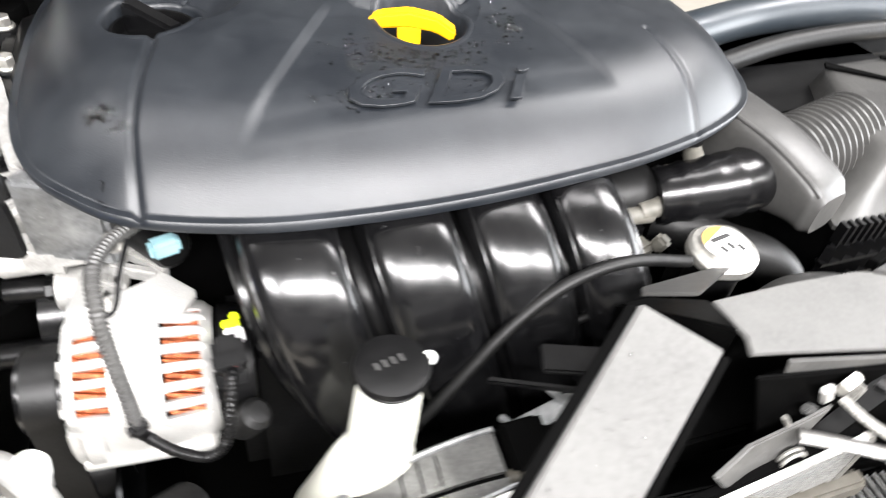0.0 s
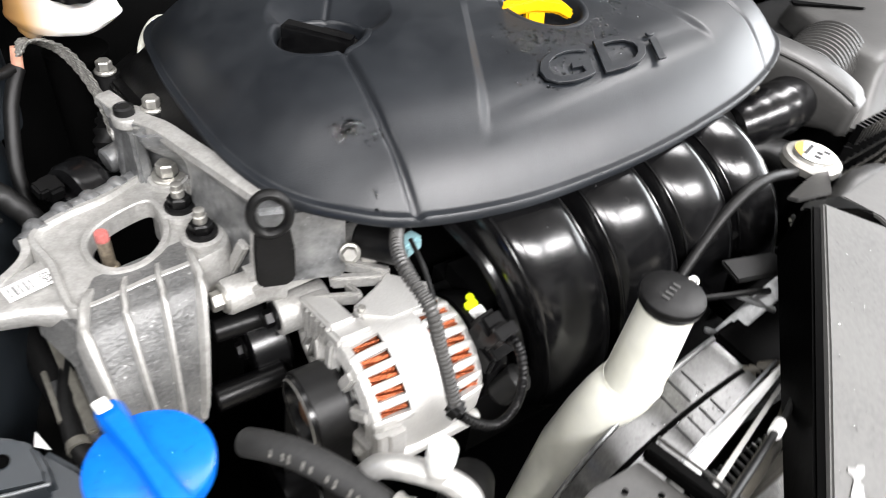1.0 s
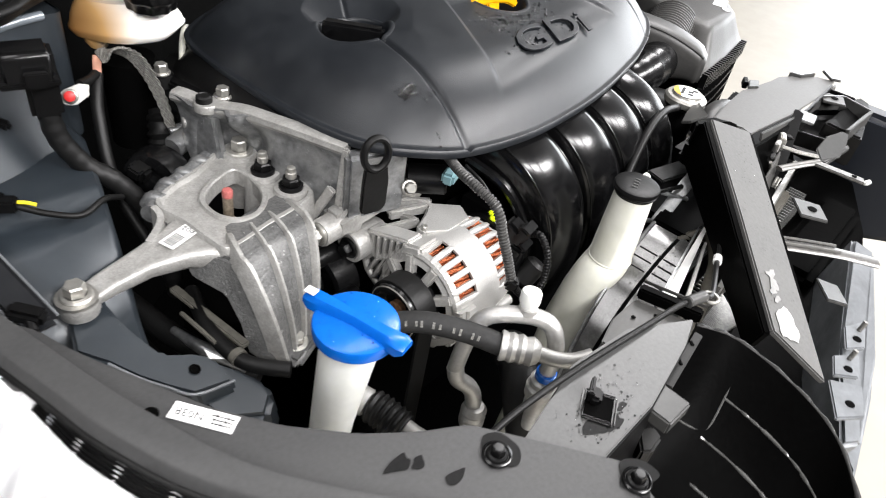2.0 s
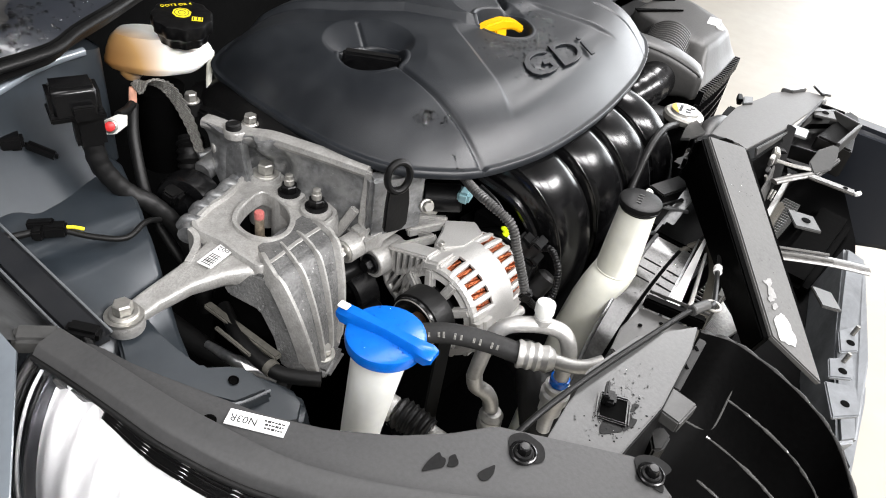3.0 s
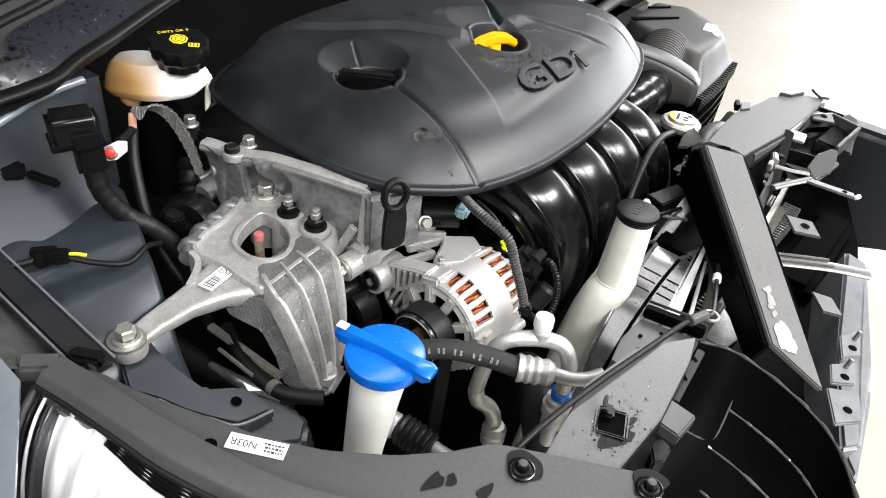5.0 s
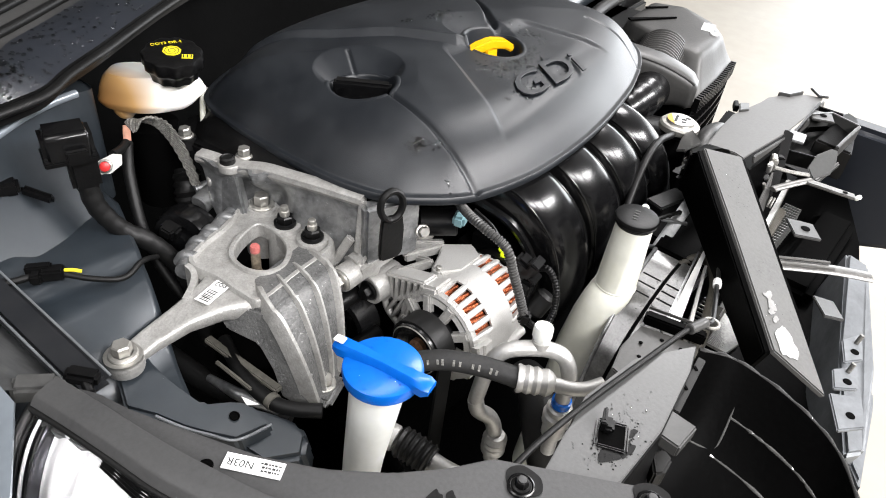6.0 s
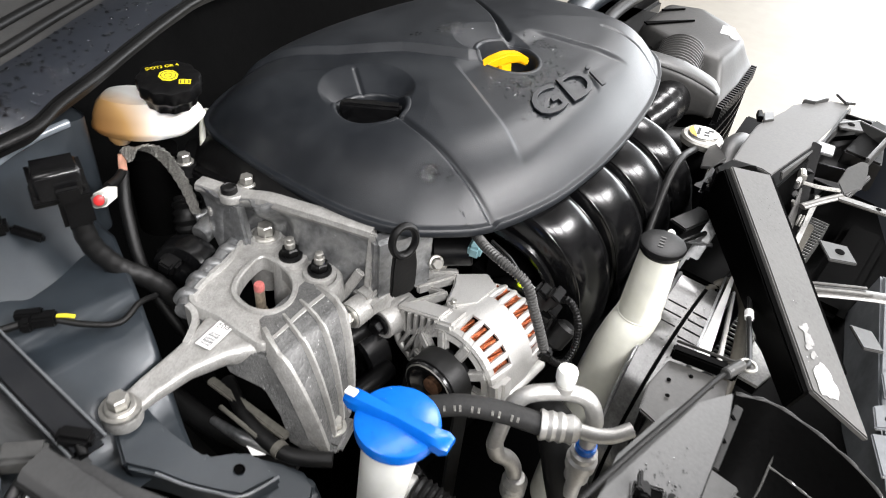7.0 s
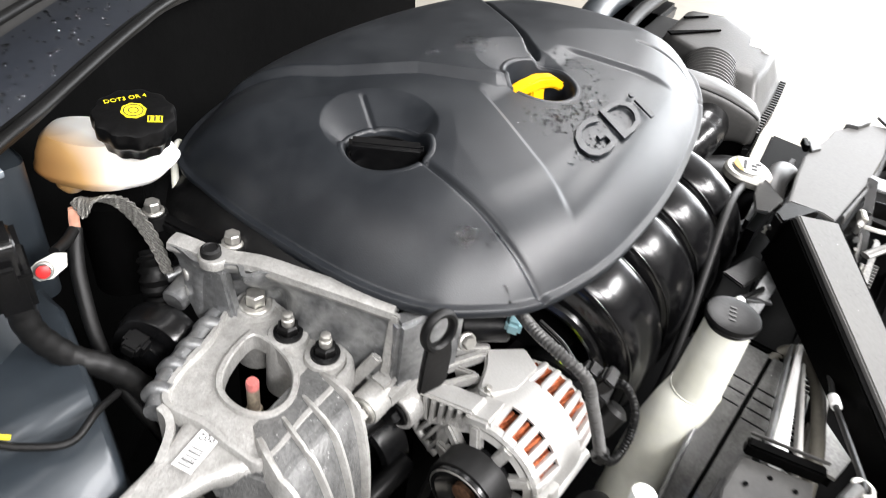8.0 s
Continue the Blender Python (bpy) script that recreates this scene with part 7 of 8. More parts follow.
def sh(u, v):
    """u along the rim, v down into the bay's front."""
    top = smooth_path([(-0.190, -0.392, 0.765), (-0.172, -0.425, 0.760), (-0.171, -0.483, 0.748), (-0.186, -0.53, 0.735), (-0.223, -0.57, 0.715)], 10)
    f = u * (len(top) - 1)
    k = min(int(f), len(top) - 2)
    p = top[k].lerp(top[k + 1], f - k)
    return p + V(-0.14, -0.02, -0.10) * v + V(0, 0, -0.03 * math.sin(v * math.pi))


sheet(bm, sh, 40, 24, 0.003)
part("panel", bm, SHIELD, shield)
bm = BM()
tube(bm, [sh(u, 0) for u in np.linspace(0, 1, 30)], [0.0024 + 0.0008 * math.sin(i * 1.7) for i in range(30)], 10, 3)
part("rolled_rim", bm, GRIME, shield)
rib_ = random.Random(21)
for v, u0, u1 in ((0.21, 0.31, 1.0), (0.40, 0.30, 1.0), (0.62, 0.34, 1.0)):
    bm = BM()
    tube(bm, [sh(u, v - 0.03 * (u - u0)) + V(-0.001, rib_.uniform(-0.0005, 0.0005), 0.0028) for u in np.linspace(u0, u1, 34)], [rib_.uniform(0.0008, 0.0020) for _ in range(34)], 8, 3)
    part("rib", bm, WETGREY, shield, "thin wet raised rib")
bm = BM()
sheet(bm, lambda u, v: sh(0.015 + 0.285 * u + 0.02 * v, 0.06 + 0.36 * v) + V(-0.001, 0, 0.0030 - 0.0065 * float(sstep(0.34, 0.5, max(abs(u - 0.5), abs(v - 0.5))))), 14, 14)
part("pocket", bm, GRIME, shield, "shallow pocket")
bm = BM()
tube(bm, [sh(0.31, 0.16) + V(0, 0, 0.003), sh(0.31, 0.35) + V(0, 0, 0.003), sh(0.26, 0.39) + V(0, 0, 0.003), sh(0.12, 0.38) + V(0, 0, 0.003)], 0.0011, 8, 5)
part("pocket_edge", bm, WETGREY, shield)

# ---- headlamp ----
lampu = thing("headlamp", (-0.60, -0.22, 0.55), "headlamp unit with a clear lens and black housing top", "headlamp")
TOPL = [(x, y, 0.800) for x, y in ((-0.630, -0.064), (-0.606, -0.072), (-0.595, -0.092), (-0.589, -0.116), (-0.580, -0.141), (-0.567, -0.173), (-0.550, -0.216), (-0.527, -0.255), (-0.497, -0.291), (-0.468, -0.316), (-0.440, -0.334), (-0.418, -0.370), (-0.385, -0.425), (-0.400, -0.455), (-0.44, -0.445), (-0.52, -0.350), (-0.575, -0.262), (-0.620, -0.150), (-0.637, -0.085))]
bm = BM()
prism(bm, TOPL, (0, 0, -0.012), 0.003)
part("housing_top", bm, HOUSING, lampu, "matt black housing top")
bm = BM()
LENS = smooth_path([(-0.634, -0.078, 0.803), (-0.627, -0.112, 0.803), (-0.619, -0.155, 0.802), (-0.610, -0.203, 0.801), (-0.587, -0.268, 0.799), (-0.540, -0.342, 0.798), (-0.45, -0.442, 0.796)], 8)
CREST = smooth_path([(-0.612, -0.072, 0.811), (-0.603, -0.120, 0.812), (-0.595, -0.163, 0.812), (-0.585, -0.206, 0.812), (-0.562, -0.275, 0.811), (-0.512, -0.350, 0.809), (-0.43, -0.440, 0.806)], 8)
loops = []
for p, q in zip(LENS, CREST):
    loops.append([p + V(0, 0, -0.004), p + V(0, 0, 0.003), p.lerp(q, 0.18) + V(0, 0, 0.006), p.lerp(q, 0.28) + V(0, 0, 0.0065), q + V(0, 0, 0.001), q.lerp(q + (q - p), 0.06), q.lerp(q + (q - p), 0.10) + V(0, 0, -0.012)])
rings(bm, loops)
part("top_ridge", bm, HOUSING, lampu, "raised ridge along the lens")
bm = BM()
prism(bm, [(x * 0.99 - 0.005, y - 0.004, z - 0.012) for x, y, z in TOPL], (-0.03, -0.02, -0.20), 0.003)
part("housing", bm, BLACK, lampu)


def lens(u, v, inset=0.0):
    f = u * (len(LENS) - 1)
    k = min(int(f), len(LENS) - 2)
    p = LENS[k].lerp(LENS[k + 1], f - k)
    n = V(-0.86, -0.5, 0)
    a = v * 1.5
    reach = 0.062 + 0.040 * float(sstep(0, 0.5, u))
    return p + n * (reach * math.sin(a) - inset) + V(0, 0, -0.12 * (1 - math.cos(a)) - 0.5 * inset)


bm = BM()
sheet(bm, lambda u, v: lens(u, v), 30, 20, 0.002)
ln = part("lens", bm, GLASS, lampu, "clear polycarbonate lens")
ln.visible_shadow = False
bm = BM()
sheet(bm, lambda u, v: lens(0.10 + 0.87 * u, 0.03 + 0.94 * v, 0.012) + V(0, 0, -0.003 * math.sin(u * 60)), 60, 16)
part("reflector", bm, CHROME, lampu, "bright chrome reflector")
bm = BM()
tube(bm, [lens(0.0, v, 0.003) for v in np.linspace(0, 1, 8)], 0.0042, 10, 4)
tube(bm, [lens(u, 0.0, -0.001) for u in np.linspace(0, 1, 14)], 0.0025, 10, 4)
part("lens_seal", bm, RUBBER, lampu)
bm = BM()
sheet(bm, lambda u, v: lens(0.30 + 0.55 * u, 0.03 + 0.13 * v * (0.6 + 0.4 * u), 0.007) + V(0, 0, 0.0015 * math.sin(v * 40)), 40, 24)
part("inner_trim", bm, BLACK, lampu, "dark ribbed inner trim")
bm = BM()
sheet(bm, lambda u, v: lens(0.005 + 0.11 * u, 0.04 + 0.93 * v, 0.009 + 0.004 * math.sin(u * 14)), 24, 16)
part("end_bezel", bm, SMOKE, lampu, "smoky chromed end bezel")
for k in range(4):
    bm = BM()
    tube(bm, [lens(0.025 + 0.024 * k, v, 0.004 + 0.002 * k) for v in np.linspace(0.06 + 0.03 * k, 0.95, 8)], 0.0013, 8, 4)
    part("bezel_rib", bm, CHROME if k % 2 else BLACK, lampu)
rw = random.Random(12)
for p in ((-0.447, -0.362, 0.8008), (-0.397, -0.434, 0.8008)):
    part("wet_patch", blotch(V(p) + V(0.002, 0.001, 0), 0.0145, rw, 0.9), WET, lampu, "wet black patch round the screw")
    bm = BM()
    lathe(bm, p, (0, 0, 1), [(0.0095, -0.002), (0.0095, 0.0016), (0.0085, 0.0022), (0.0075, 0.0010)], 28)
    w = part("screw_seat", bm, GLOSS, lampu, "wet black screw seat")
    bolt(w, V(p), r=0.0048, h=0.0075, flange=0.0072, material=BLACK)
    bm = BM()
    lathe(bm, V(p) + V(0, 0, 0.0076), (0, 0, 1), [(0.0030, 0), (0.0030, 0.0008), (0.0022, 0.0010)], 14)
    part("screw_point", bm, HOUSING, w)
for p, r, sq in (((-0.496, -0.325, 0.8006), 0.010, 0.5), ((-0.487, -0.333, 0.8006), 0.006, 0.6), ((-0.477, -0.354, 0.8006), 0.008, 0.5), ((-0.600, -0.166, 0.8006), 0.0035, 0.5)):
    part("wet_patch", blotch(p, r, rw, sq), WET, lampu, "chipped wet patch")
bm = BM()
lathe(bm, (-0.580, -0.199, 0.8005), (0, 0, 1), [(0.0052, 0), (0.0050, 0.0006)], 20)
part("hole", bm, DARK, lampu, "dark drain hole")
ml = pose(-0.559, -0.222, 0.8012, 0, 0, -60) @ pose(0, 0, 0, 0, 0, 180)
bm = BM()
box(bm, (0, 0, 0), (0.041, 0.0125, 0.0008), bev=0)
bm.transform(ml)
hlab = part("label", bm, PAPER, lampu, "white paper label printed in black")
text_mesh("print", "N03R", 0.0080, ml @ pose(0.009, 0.0, 0.0006), 0.00005, INK, hlab)
bm = BM()
rp = random.Random(4)
for k in range(3):
    x = -0.0185
    while x < -0.006:
        w = rp.uniform(0.0008, 0.0024)
        box(bm, (x + w / 2, 0.0028 - 0.0028 * k, 0.0006), (w, rp.uniform(0.0009, 0.0018), 0.0002), bev=0)
        x += w + 0.0006
bm.transform(ml)
part("small_print", bm, INK, hlab)

# ---- brake fluid reservoir ----
brake = thing("brake_fluid_reservoir", (-0.36, 0.18, 0.76), "white and amber brake fluid reservoir with a black cap", "brake reservoir")
bm = BM()


def tank_loop(z, g):
    pts = [(-0.396, 0.250), (-0.391, 0.205), (-0.375, 0.174), (-0.345, 0.158), (-0.320, 0.158), (-0.312, 0.172), (-0.325, 0.205), (-0.335, 0.255), (-0.365, 0.285)]
    sp = closed_spline(pts, 5)
    cc = np.array((-0.353, 0.205))
    out = []
    for p in sp:
        q = cc + (p - cc) * g
        out.append((*q, z - 0.17 * max(0.0, q[1] - 0.165) + (0.868 - z) * 0.42 * float(sstep(-0.350, -0.312, q[0]))))
    return out


rings(bm, [tank_loop(0.836, 0.60), tank_loop(0.840, 0.90), tank_loop(0.846, 0.98), tank_loop(0.849, 0.98), tank_loop(0.851, 0.955), tank_loop(0.860, 0.92), tank_loop(0.871, 0.84), tank_loop(0.878, 0.72), tank_loop(0.880, 0.4)])
part("tank", bm, AMBER, brake)
bm = BM()
lathe(bm, (-0.378, 0.226, 0.818), (0, 0, 1), [(0.008, 0), (0.012, 0.006), (0.014, 0.022)], 28)
part("lower_tank", bm, AMBER, brake, "amber lower chamber")
bm = BM()
lathe(bm, (-0.3435, 0.1735, 0.885), (-0.06, -0.14, 1), [(0.024, -0.010), (0.0255, -0.002), (0.0282, 0.002), (0.0298, 0.004), (0.0300, 0.0125), (0.0290, 0.0160), (0.0265, 0.0172), (0.010, 0.0176)], 120, wave=lambda a: 1 + 0.034 * math.cos(11 * a))
bcap = part("cap", bm, BLACK, brake, "black ribbed screw cap with yellow print")
mc = Matrix.Translation((-0.3435, 0.1735, 0.885)) @ V(-0.06, -0.14, 1).to_track_quat("Z", "Y").to_matrix().to_4x4() @ pose(0, 0, 0.0178) @ Matrix.Scale(0.90, 4)
bm = BM()
lathe(bm, (0, 0, 0), (0, 0, 1), [(0.0105, 0), (0.0105, 0.0005)], 8)
bm.transform(mc)
part("yellow_field", bm, YELLOW_INK, bcap, "yellow warning field")
bm = BM()
for r0 in (0.0042, 0.0080):
    lathe(bm, (0, 0, 0.0007), (0, 0, 1), [(r0, 0), (r0, 0.0002), (r0 - 0.0007, 0.0002), (r0 - 0.0007, 0)], 32, False, False)
bm.transform(mc)
part("ring_print", bm, INK, bcap)
bm = BM()
box(bm, (0.014, -0.015, 0.0003), (0.012, 0.008, 0.0006), (0, 0, -15), 0)
bm.transform(mc)
bk = part("symbol", bm, YELLOW_INK, bcap, "yellow handbook symbol")
bm = BM()
for dx in (-0.004, 0.0, 0.004):
    box(bm, (0.014 + dx, -0.015 - dx * 0.26, 0.0007), (0.0012, 0.006, 0.0003), (0, 0, -15), 0)
bm.transform(mc)
part("symbol_print", bm, INK, bk)
text_mesh("print", "DOT3 OR 4", 0.0068, mc @ pose(-0.003, 0.0175, 0.0003, 0, 0, 4), 0.0001, YELLOW_INK, bcap)
bm = BM()
lathe(bm, (-0.366, 0.236, 0.8600), (-0.05, 0.2, 1), [(0.008, 0), (0.0078, 0.0012), (0.005, 0.0013)], 24)
part("maker_mark", bm, YELLOW_INK, brake, "small yellow oval mark")
bm = BM()
rod(bm, (-0.35, 0.225, 0.70), (-0.35, 0.225, 0.80), 0.028, 24)
part("master_cylinder", bm, DARK, brake)
bm = BM()
tube(bm, [(-0.305, 0.195, 0.765), (-0.297, 0.205, 0.800), (-0.280, 0.226, 0.812), (-0.262, 0.246, 0.806), (-0.250, 0.262, 0.785)], 0.0036, 12, 6)
single("vacuum_pipe", bm, TANK, "pale plastic vacuum pipe beside the engine cover", "pipe")

# ---- relay box and wiring on the strut tower ----
relay = thing("relay", (-0.484, 0.134, 0.80), "black square relay plug with a thick cable", "relay")
bm = BM()
box(bm, (-0.484, 0.134, 0.864), (0.043, 0.032, 0.031), (0, 0, -18), 0.005, 3)
part("case", bm, GLOSS, relay)
bm = BM()
box(bm, (-0.484, 0.134, 0.851), (0.046, 0.035, 0.005), (0, 0, -18), 0.001)
box(bm, (-0.476, 0.132, 0.832), (0.026, 0.024, 0.036), (0, 0, -18), 0.004)
box(bm, (-0.486, 0.112, 0.858), (0.018, 0.006, 0.014), (0, 0, -18), 0.001)
part("skirt", bm, BLACK, relay)
bm = BM()
tube(bm, [(-0.476, 0.131, 0.816), (-0.474, 0.126, 0.79), (-0.460, 0.115, 0.762), (-0.442, 0.102, 0.745), (-0.424, 0.090, 0.715), (-0.412, 0.08, 0.67), (-0.41, 0.07, 0.60)], 0.0095, 14, 8, ridge=0.0006, pitch=0.012)
part("cable", bm, RUBBER, relay, "taped black cable")

earth = thing("earth_lead", (-0.44, 0.155, 0.80), "braided earth strap and taped lead with a red marked bolt", "earth strap")
bm = BM()
ef = V(-0.42, -0.78, 0.46).normalized()
eu = V(0, 0, 1).cross(ef).normalized()
ev = ef.cross(eu)
ec = V(-0.443, 0.160, 0.809)
prism(bm, [ec + eu * a * 0.72 + ev * b * 0.72 for a, b in ((-0.012, -0.006), (-0.007, -0.011), (0.006, -0.011), (0.022, 0.000), (0.024, 0.014), (0.012, 0.016), (-0.006, 0.009), (-0.012, 0.004))], ef * -0.002, 0.0005)
part("lug_plate", bm, CREAM, earth, "white painted lug plate")
bolt(earth, ec, ef, 0.0052, 0.007, 0.0070, material=STEEL, label="zinc plated bolt")
bm = BM()
lathe(bm, ec + ef * 0.0066, ef, [(0.0050, 0), (0.0050, 0.001), (0.0038, 0.0016)], 16)
part("paint_dot", bm, RED, earth.children[-1], "red paint dot")
bm = BM()
tube(bm, [(-0.401, 0.190, 0.808), (-0.410, 0.178, 0.796), (-0.418, 0.165, 0.778), (-0.428, 0.14, 0.74), (-0.428, 0.12, 0.70), (-0.42, 0.09, 0.655), (-0.41, 0.07, 0.60)], 0.006, 12, 8)
tube(bm, [(-0.43, 0.166, 0.815), (-0.415, 0.176, 0.812), (-0.405, 0.184, 0.812)], 0.0045, 12, 6)
part("taped_lead", bm, RUBBER, earth)
bm = BM()
tube(bm, [(-0.401, 0.190, 0.806), (-0.399, 0.191, 0.818), (-0.397, 0.192, 0.826)], 0.0045, 12, 4, 0.6)
part("copper_lug", bm, PINK, earth, "bare copper lug")
STRAP = smooth_path([(-0.398, 0.186, 0.826), (-0.388, 0.184, 0.832), (-0.376, 0.182, 0.830), (-0.363, 0.181, 0.819), (-0.352, 0.178, 0.796), (-0.345, 0.172, 0.768), (-0.344, 0.162, 0.742)], 10)
bm = BM()
for lane in range(9):
    for ph in (0, 1):
        pts = []
        for i, (p, t, u, v) in enumerate(frames_along(STRAP)):
            s = V(0.50, -0.72, 0.35).normalized()
            s = (s - t * s.dot(t)).normalized()
            nn = t.cross(s)
            wide_ = 0.0024 - 0.0014 * i / len(STRAP)
            off = (lane - 4) * wide_ + 0.0014 * math.sin(i * 0.9 + ph * math.pi + lane)
            pts.append(p + s * off + nn * 0.0008 * math.cos(i * 0.9 + ph * math.pi + lane))
        tube(bm, pts, 0.0009, 6, 1)
tagged(part("braid", bm, BRAID, earth, "flat tinned metal braid"), kind="stuff")

plugc = thing("loose_connector", (-0.55, 0.078, 0.76), "black plug with a yellow lock lying on the inner wing", "connector")
bm = BM()
box(bm, (-0.544, 0.084, 0.773), (0.020, 0.013, 0.012), (0, 0, -35), 0.002)
box(bm, (-0.551, 0.094, 0.776), (0.022, 0.009, 0.009), (0, 0, -35), 0.0015)
box(bm, (-0.556, 0.090, 0.772), (0.010, 0.015, 0.011), (0, 0, -35), 0.002)
part("shell", bm, BLACK, plugc)
bm = BM()
tube(bm, [(-0.537, 0.079, 0.775), (-0.531, 0.074, 0.775), (-0.525, 0.069, 0.773)], 0.0017, 8, 4)
part("lock", bm, YELLOW_INK, plugc, "yellow lock tab")
bm = BM()
tube(bm, [(-0.538, 0.078, 0.772), (-0.522, 0.060, 0.768), (-0.50, 0.045, 0.765), (-0.475, 0.055, 0.765), (-0.45, 0.075, 0.745)], 0.0028, 10, 6)
part("lead", bm, RUBBER, plugc)
bm = BM()
tube(bm, [(-0.558, 0.092, 0.772), (-0.60, 0.11, 0.768), (-0.66, 0.13, 0.77), (-0.72, 0.14, 0.77)], 0.0035, 10, 6)
part("second_lead", bm, RUBBER, plugc)

clip2 = thing("wiring_clip", (-0.555, 0.19, 0.80), "small black wiring clip on the strut tower", "clip")
bm = BM()
box(bm, (-0.535, 0.163, 0.822), (0.022, 0.016, 0.014), (0, 0, -20), 0.003)
box(bm, (-0.515, 0.150, 0.812), (0.030, 0.008, 0.010), (0, 20, -50), 0.003)
part("body", bm, BLACK, clip2)

# ---- variable valve actuator beside the engine ----
act = thing("pump_actuator", (-0.39, 0.13, 0.66), "round black plastic pump actuator with a plug", "actuator")
bm = BM()
lathe(bm, (-0.386, 0.124, 0.706), V(-1, -0.42, 0.22), [(0.038, -0.012), (0.0405, -0.009), (0.0405, -0.002), (0.039, 0.000), (0.038, 0.010), (0.0345, 0.015), (0.024, 0.0165), (0.0225, 0.013), (0.014, 0.013), (0.012, 0.019), (0.006, 0.020)], 48)
part("drum", bm, GLOSS, act)
bm = BM()
box(bm, (-0.408, 0.118, 0.733), (0.016, 0.020, 0.017), (20, 0, 22), 0.003)
box(bm, (-0.416, 0.112, 0.738), (0.010, 0.014, 0.012), (20, 0, 22), 0.002)
part("plug", bm, BLACK, act)
bm = BM()
rod(bm, (-0.36, 0.135, 0.735), (-0.325, 0.145, 0.740), 0.012, 16, 0.002)
rod(bm, (-0.345, 0.165, 0.735), (-0.325, 0.160, 0.738), 0.006, 12, 0.001)
part("mounting_arm", bm, ALU_DULL, act)
bm = BM()
tube(bm, [(-0.345, 0.175, 0.700), (-0.345, 0.180, 0.725), (-0.335, 0.195, 0.74)], 0.014, 16, 6, ridge=0.003, pitch=0.008)
part("hose", bm, RUBBER, act)

# ---- small things beside the headlamp and below the mount ----
block = thing("wing_bracket", (-0.615, -0.036, 0.775), "pale grey metal bracket at the headlamp's corner", "bracket")
bm = BM()
box(bm, (-0.621, -0.050, 0.790), (0.030, 0.018, 0.016), (0, 8, -35), 0.003)
part("block", bm, CARRIER, block)
bm = BM()
box(bm, (-0.585, -0.039, 0.765), (0.026, 0.014, 0.012), (0, 10, -50), 0.003)
rod(bm, (-0.585, -0.039, 0.765), (-0.588, -0.055, 0.760), 0.004, 12, 0.001)
single("harness_clip", bm, BLACK, "black harness clip at the end of the wing brace", "clip")
lowp = thing("heater_hose", (-0.439, 0.004, 0.600), "black heater hose with a pale pipe below the engine mount", "hose")
bm = BM()
tube(bm, [(-0.466, 0.079, 0.620), (-0.449, -0.010, 0.610), (-0.417, -0.083, 0.600)], 0.012, 16, 6)
part("rubber_hose", bm, RUBBER, lowp)
bm = BM()
tube(bm, [(-0.455, 0.004, 0.625), (-0.447, -0.038, 0.625), (-0.426, -0.076, 0.615)], [0.004, 0.0070, 0.006], 10, 6)
part("pale_pipe", bm, ALU_DULL, lowp, "dull pale pipe")
bm = BM()
bar(bm, (-0.444, 0.014, 0.668), (-0.437, -0.092, 0.668), 0.009, 0.006, bev=0.0015)
part("subframe_edge", bm, TAUPE, lowp, "dusty taupe subframe edge")
bm = BM()
bar(bm, (-0.457, -0.019, 0.668), (-0.455, -0.073, 0.668), 0.004, 0.004, bev=0.001)
part("thin_edge", bm, TAUPE, lowp)
bm = BM()
tube(bm, [(-0.431, 0.004, 0.664), (-0.445, -0.039, 0.664), (-0.45, -0.073, 0.664), (-0.448, -0.101, 0.664), (-0.439, -0.119, 0.664), (-0.423, -0.138, 0.664)], 0.0075, 14, 6)
part("sleeved_cable", bm, RUBBER, lowp, "black sleeved cable")
bm = BM()
tube(bm, [(-0.449, -0.092, 0.665), (-0.449, -0.099, 0.665)], 0.0085, 14, 2)
part("cable_band", bm, TAUPE, lowp, "dusty cable band")
bm = BM()
prism(bm, [(-0.471, -0.078, 0.676), (-0.465, -0.098, 0.676), (-0.474, -0.09, 0.676)], (0, 0, 0.0006))
part("paper_scrap", bm, PAPER, lowp, "white scrap of paper")

# ---- wiring over the alternator ----
loom = thing("wiring_loom", (-0.19, -0.15, 0.66), "corrugated black wiring loom running down over the alternator", "wiring")
bm = BM()
tube(bm, [(-0.205, -0.112, 0.795), (-0.224, -0.142, 0.802), (-0.231, -0.168, 0.802), (-0.2285, -0.194, 0.791), (-0.2255, -0.206, 0.764), (-0.2215, -0.217, 0.735), (-0.219, -0.225, 0.712)], 0.0042, 14, 8, ridge=0.0011, pitch=0.0035)
part("corrugated_tube", bm, DUSTY, loom)
bm = BM()
tube(bm, [(-0.156, -0.198, 0.726), (-0.157, -0.212, 0.732), (-0.160, -0.227, 0.716), (-0.166, -0.233, 0.690), (-0.180, -0.233, 0.676), (-0.200, -0.231, 0.688), (-0.216, -0.227, 0.706)], 0.0034, 14, 8, ridge=0.0007, pitch=0.0035)
part("branch", bm, BLACK, loom)
bm = BM()
box(bm, (-0.219, -0.225, 0.712), (0.013, 0.012, 0.015), (20, 0, 30), 0.003)
part("clip", bm, BLACK, loom)
bm = BM()
tube(bm, [(-0.212, -0.14, 0.802), (-0.216, -0.164, 0.798), (-0.219, -0.182, 0.788), (-0.222, -0.19, 0.787), (-0.228, -0.195, 0.791)], 0.0018, 8, 6)
part("thin_lead", bm, BLACK, loom)


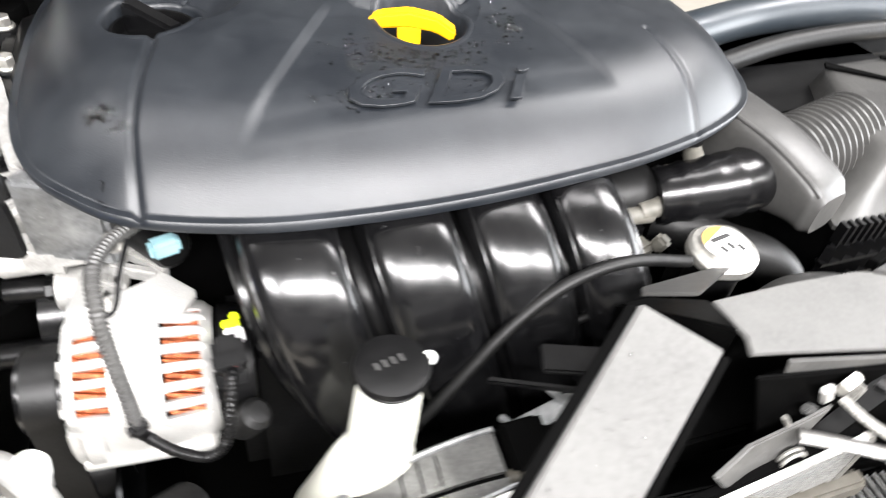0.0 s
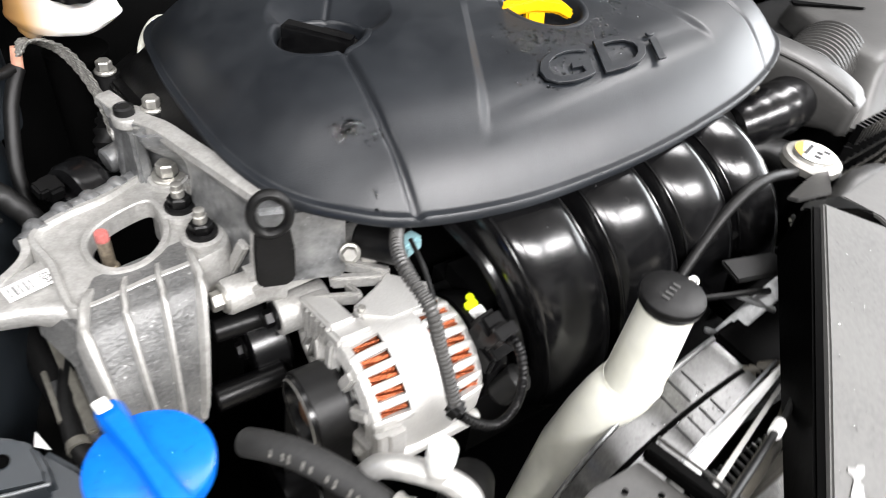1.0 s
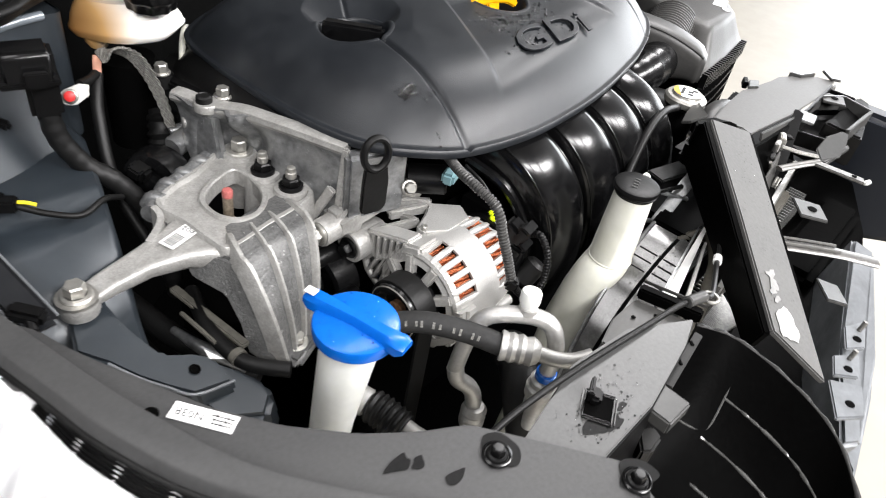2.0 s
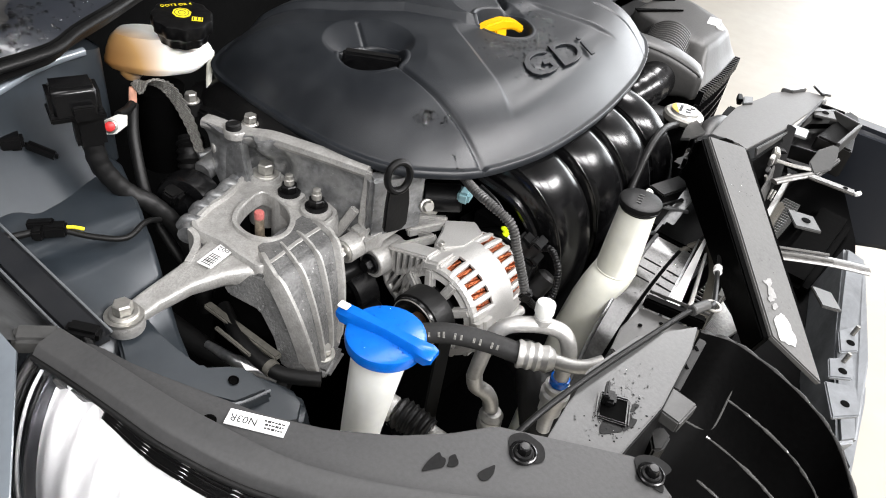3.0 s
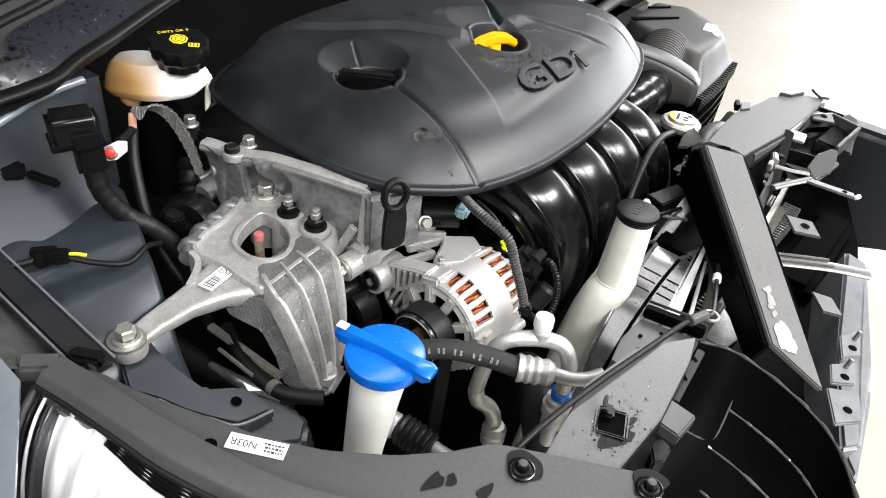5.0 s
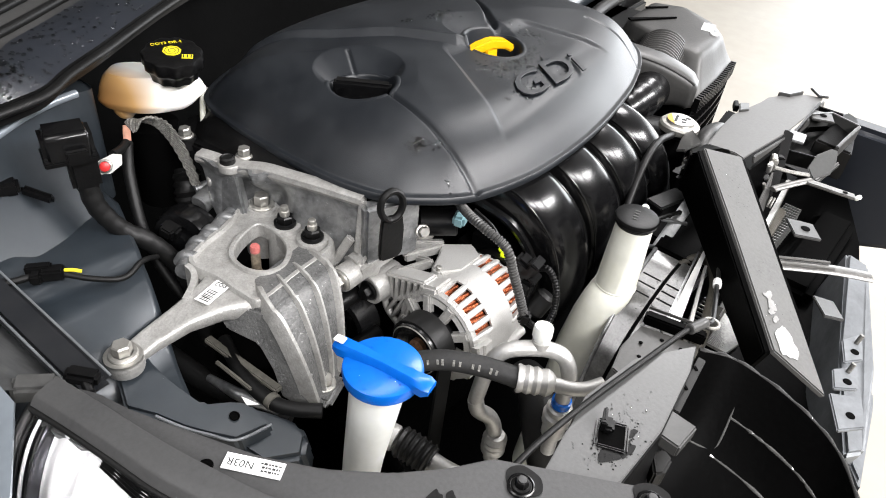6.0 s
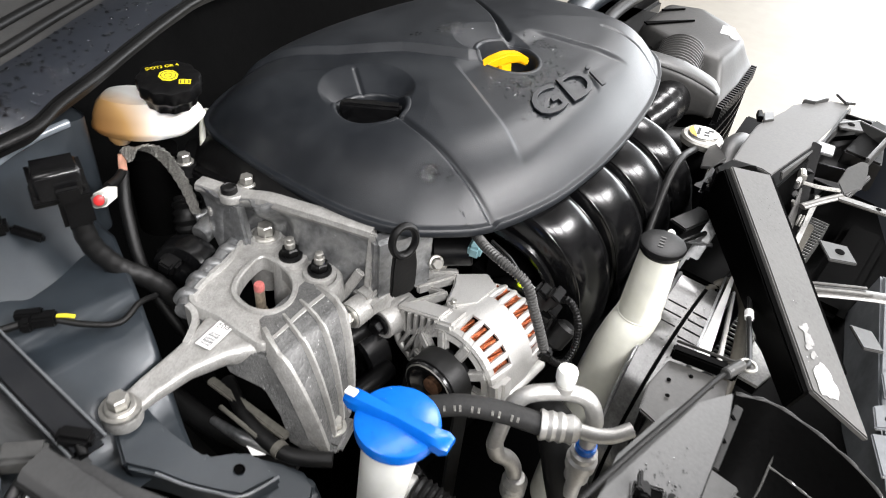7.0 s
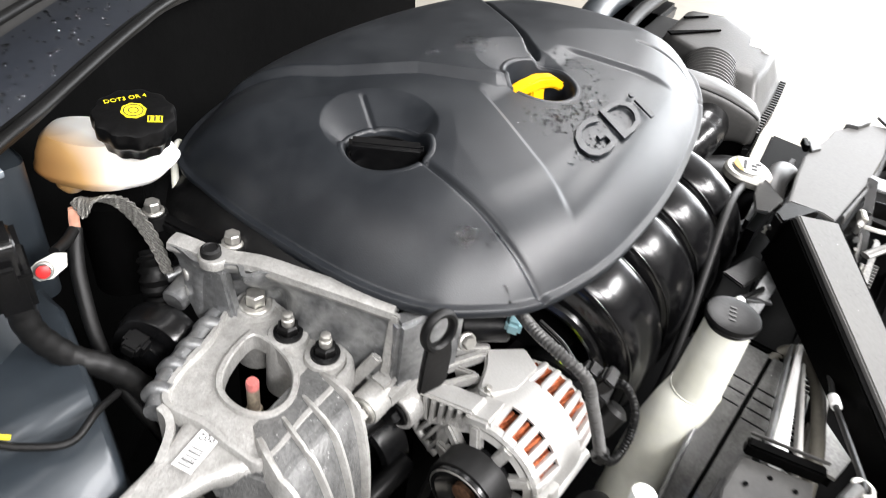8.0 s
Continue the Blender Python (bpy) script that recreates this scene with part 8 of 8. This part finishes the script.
# ---- water drops left by the washing ----
def drops(name, label, places, seed):
    """Flattened beads of water; places are (point, normal, spread, count, smallest, largest)."""
    rng = random.Random(seed)
    bm = BM()
    for p, r in places:
        n = 7
        top = bm.verts.new((p[0], p[1], p[2] + r * 0.55))
        low, mid = [], []
        for q in range(n):
            a = math.tau * q / n + rng.random()
            k = r * (0.85 + 0.3 * rng.random())
            low.append(bm.verts.new((p[0] + math.cos(a) * k, p[1] + math.sin(a) * k, p[2] - 0.0003)))
            mid.append(bm.verts.new((p[0] + math.cos(a) * k * 0.72, p[1] + math.sin(a) * k * 0.72, p[2] + r * 0.4)))
        for q in range(n):
            w = (q + 1) % n
            bm.faces.new((low[q], low[w], mid[w], mid[q]))
            bm.faces.new((mid[q], mid[w], top))
    ob = single(name, bm, WATER, label, "water", kind="stuff", smooth=80)
    return ob


rng = random.Random(4)
spots = []
for cx, cy, sx, sy, n, a, b in ((-0.032, -0.026, 0.024, 0.018, 120, 0.0007, 0.0022), (0.015, -0.034, 0.035, 0.012, 80, 0.0007, 0.0022), (0.050, -0.022, 0.012, 0.012, 25, 0.0007, 0.0020), (0.010, 0.105, 0.020, 0.014, 70, 0.0008, 0.0024), (-0.035, 0.120, 0.010, 0.004, 8, 0.0010, 0.0022), (-0.046, -0.078, 0.020, 0.010, 60, 0.0007, 0.0020), (0.0, -0.062, 0.055, 0.020, 60, 0.0006, 0.0016), (-0.224, -0.066, 0.010, 0.006, 40, 0.0010, 0.0028), (-0.211, -0.082, 0.007, 0.005, 16, 0.0009, 0.0020), (-0.225, -0.112, 0.004, 0.008, 8, 0.0008, 0.0016), (0.092, 0.018, 0.010, 0.026, 50, 0.0007, 0.0020)):
    for _ in range(n):
        spots.append((cx + rng.gauss(0, sx * 0.6), cy + rng.gauss(0, sy * 0.6), rng.uniform(a, b)))
xy = np.array([(x, y) for x, y, r in spots])
keep = (np.hypot(xy[:, 0] - DIP[0], xy[:, 1] - DIP[1]) > 0.047) & (np.hypot(xy[:, 0] - OIL[0], xy[:, 1] - OIL[1]) > 0.05)
hz = cover_height(xy)
drops("water_drops", "clear water drops scattered on the engine cover", [((x, y, z + 0.0002), r) for (x, y, r), z, k in zip(spots, hz, keep) if k], 5)
pts = []
for _ in range(260):
    u, v = rng.uniform(0.15, 0.75), rng.uniform(0.05, 0.95)
    pts.append((cowl_strip(u, v) + V(0, 0, 0.0005), rng.uniform(0.0010, 0.0030)))
drops("water_drops", "clear water drops on the cowl edge", pts, 6)
pts = []
for _ in range(170):
    u, v = rng.uniform(0.05, 0.98), rng.choice((rng.uniform(0.01, 0.95), rng.gauss(0.21, 0.012), rng.gauss(0.40, 0.012), rng.uniform(0.0, 0.03)))
    pts.append((V(sh(u, max(0.0, v))) + V(0, 0, 0.0022), rng.uniform(0.0006, 0.0017)))
drops("water_drops", "clear water drops on the black air guide", pts, 7)
pts = []
for _ in range(150):
    x, y = rng.gauss(-0.350, 0.022), rng.gauss(-0.384, 0.010)
    if -0.366 > y > -0.402 and -0.40 < x < -0.27:
        pts.append((V(x, y, 0.7905), rng.uniform(0.0004, 0.0009)))
for _ in range(60):
    pts.append((on_bar(rng.uniform(0.1, 0.95), rng.uniform(0.05, 0.95)) + V(0, 0, 0.0002), rng.uniform(0.0004, 0.0010)))
drops("water_drops", "clear water drops on the corner plate and carrier bar", pts, 8)
pts = []
for _ in range(90):
    pts.append((barrel(rng.uniform(8, 40), rng.choice((rng.gauss(-0.296, 0.003), rng.gauss(-0.308, 0.004), rng.uniform(-0.326, -0.270)))), rng.uniform(0.0005, 0.0013)))
drops("water_drops", "clear water drops on the fan shroud", pts, 9)
pts = []
for _ in range(46):
    a, r_ = rng.uniform(0, math.tau), 0.031 * math.sqrt(rng.random())
    pts.append((WC + V(math.cos(a) * r_, math.sin(a) * r_, 0.0085 - 0.0006 * (r_ / 0.03) ** 4), rng.uniform(0.0004, 0.0012)))
drops("water_drops", "clear water drops on the blue washer cap", pts, 10)
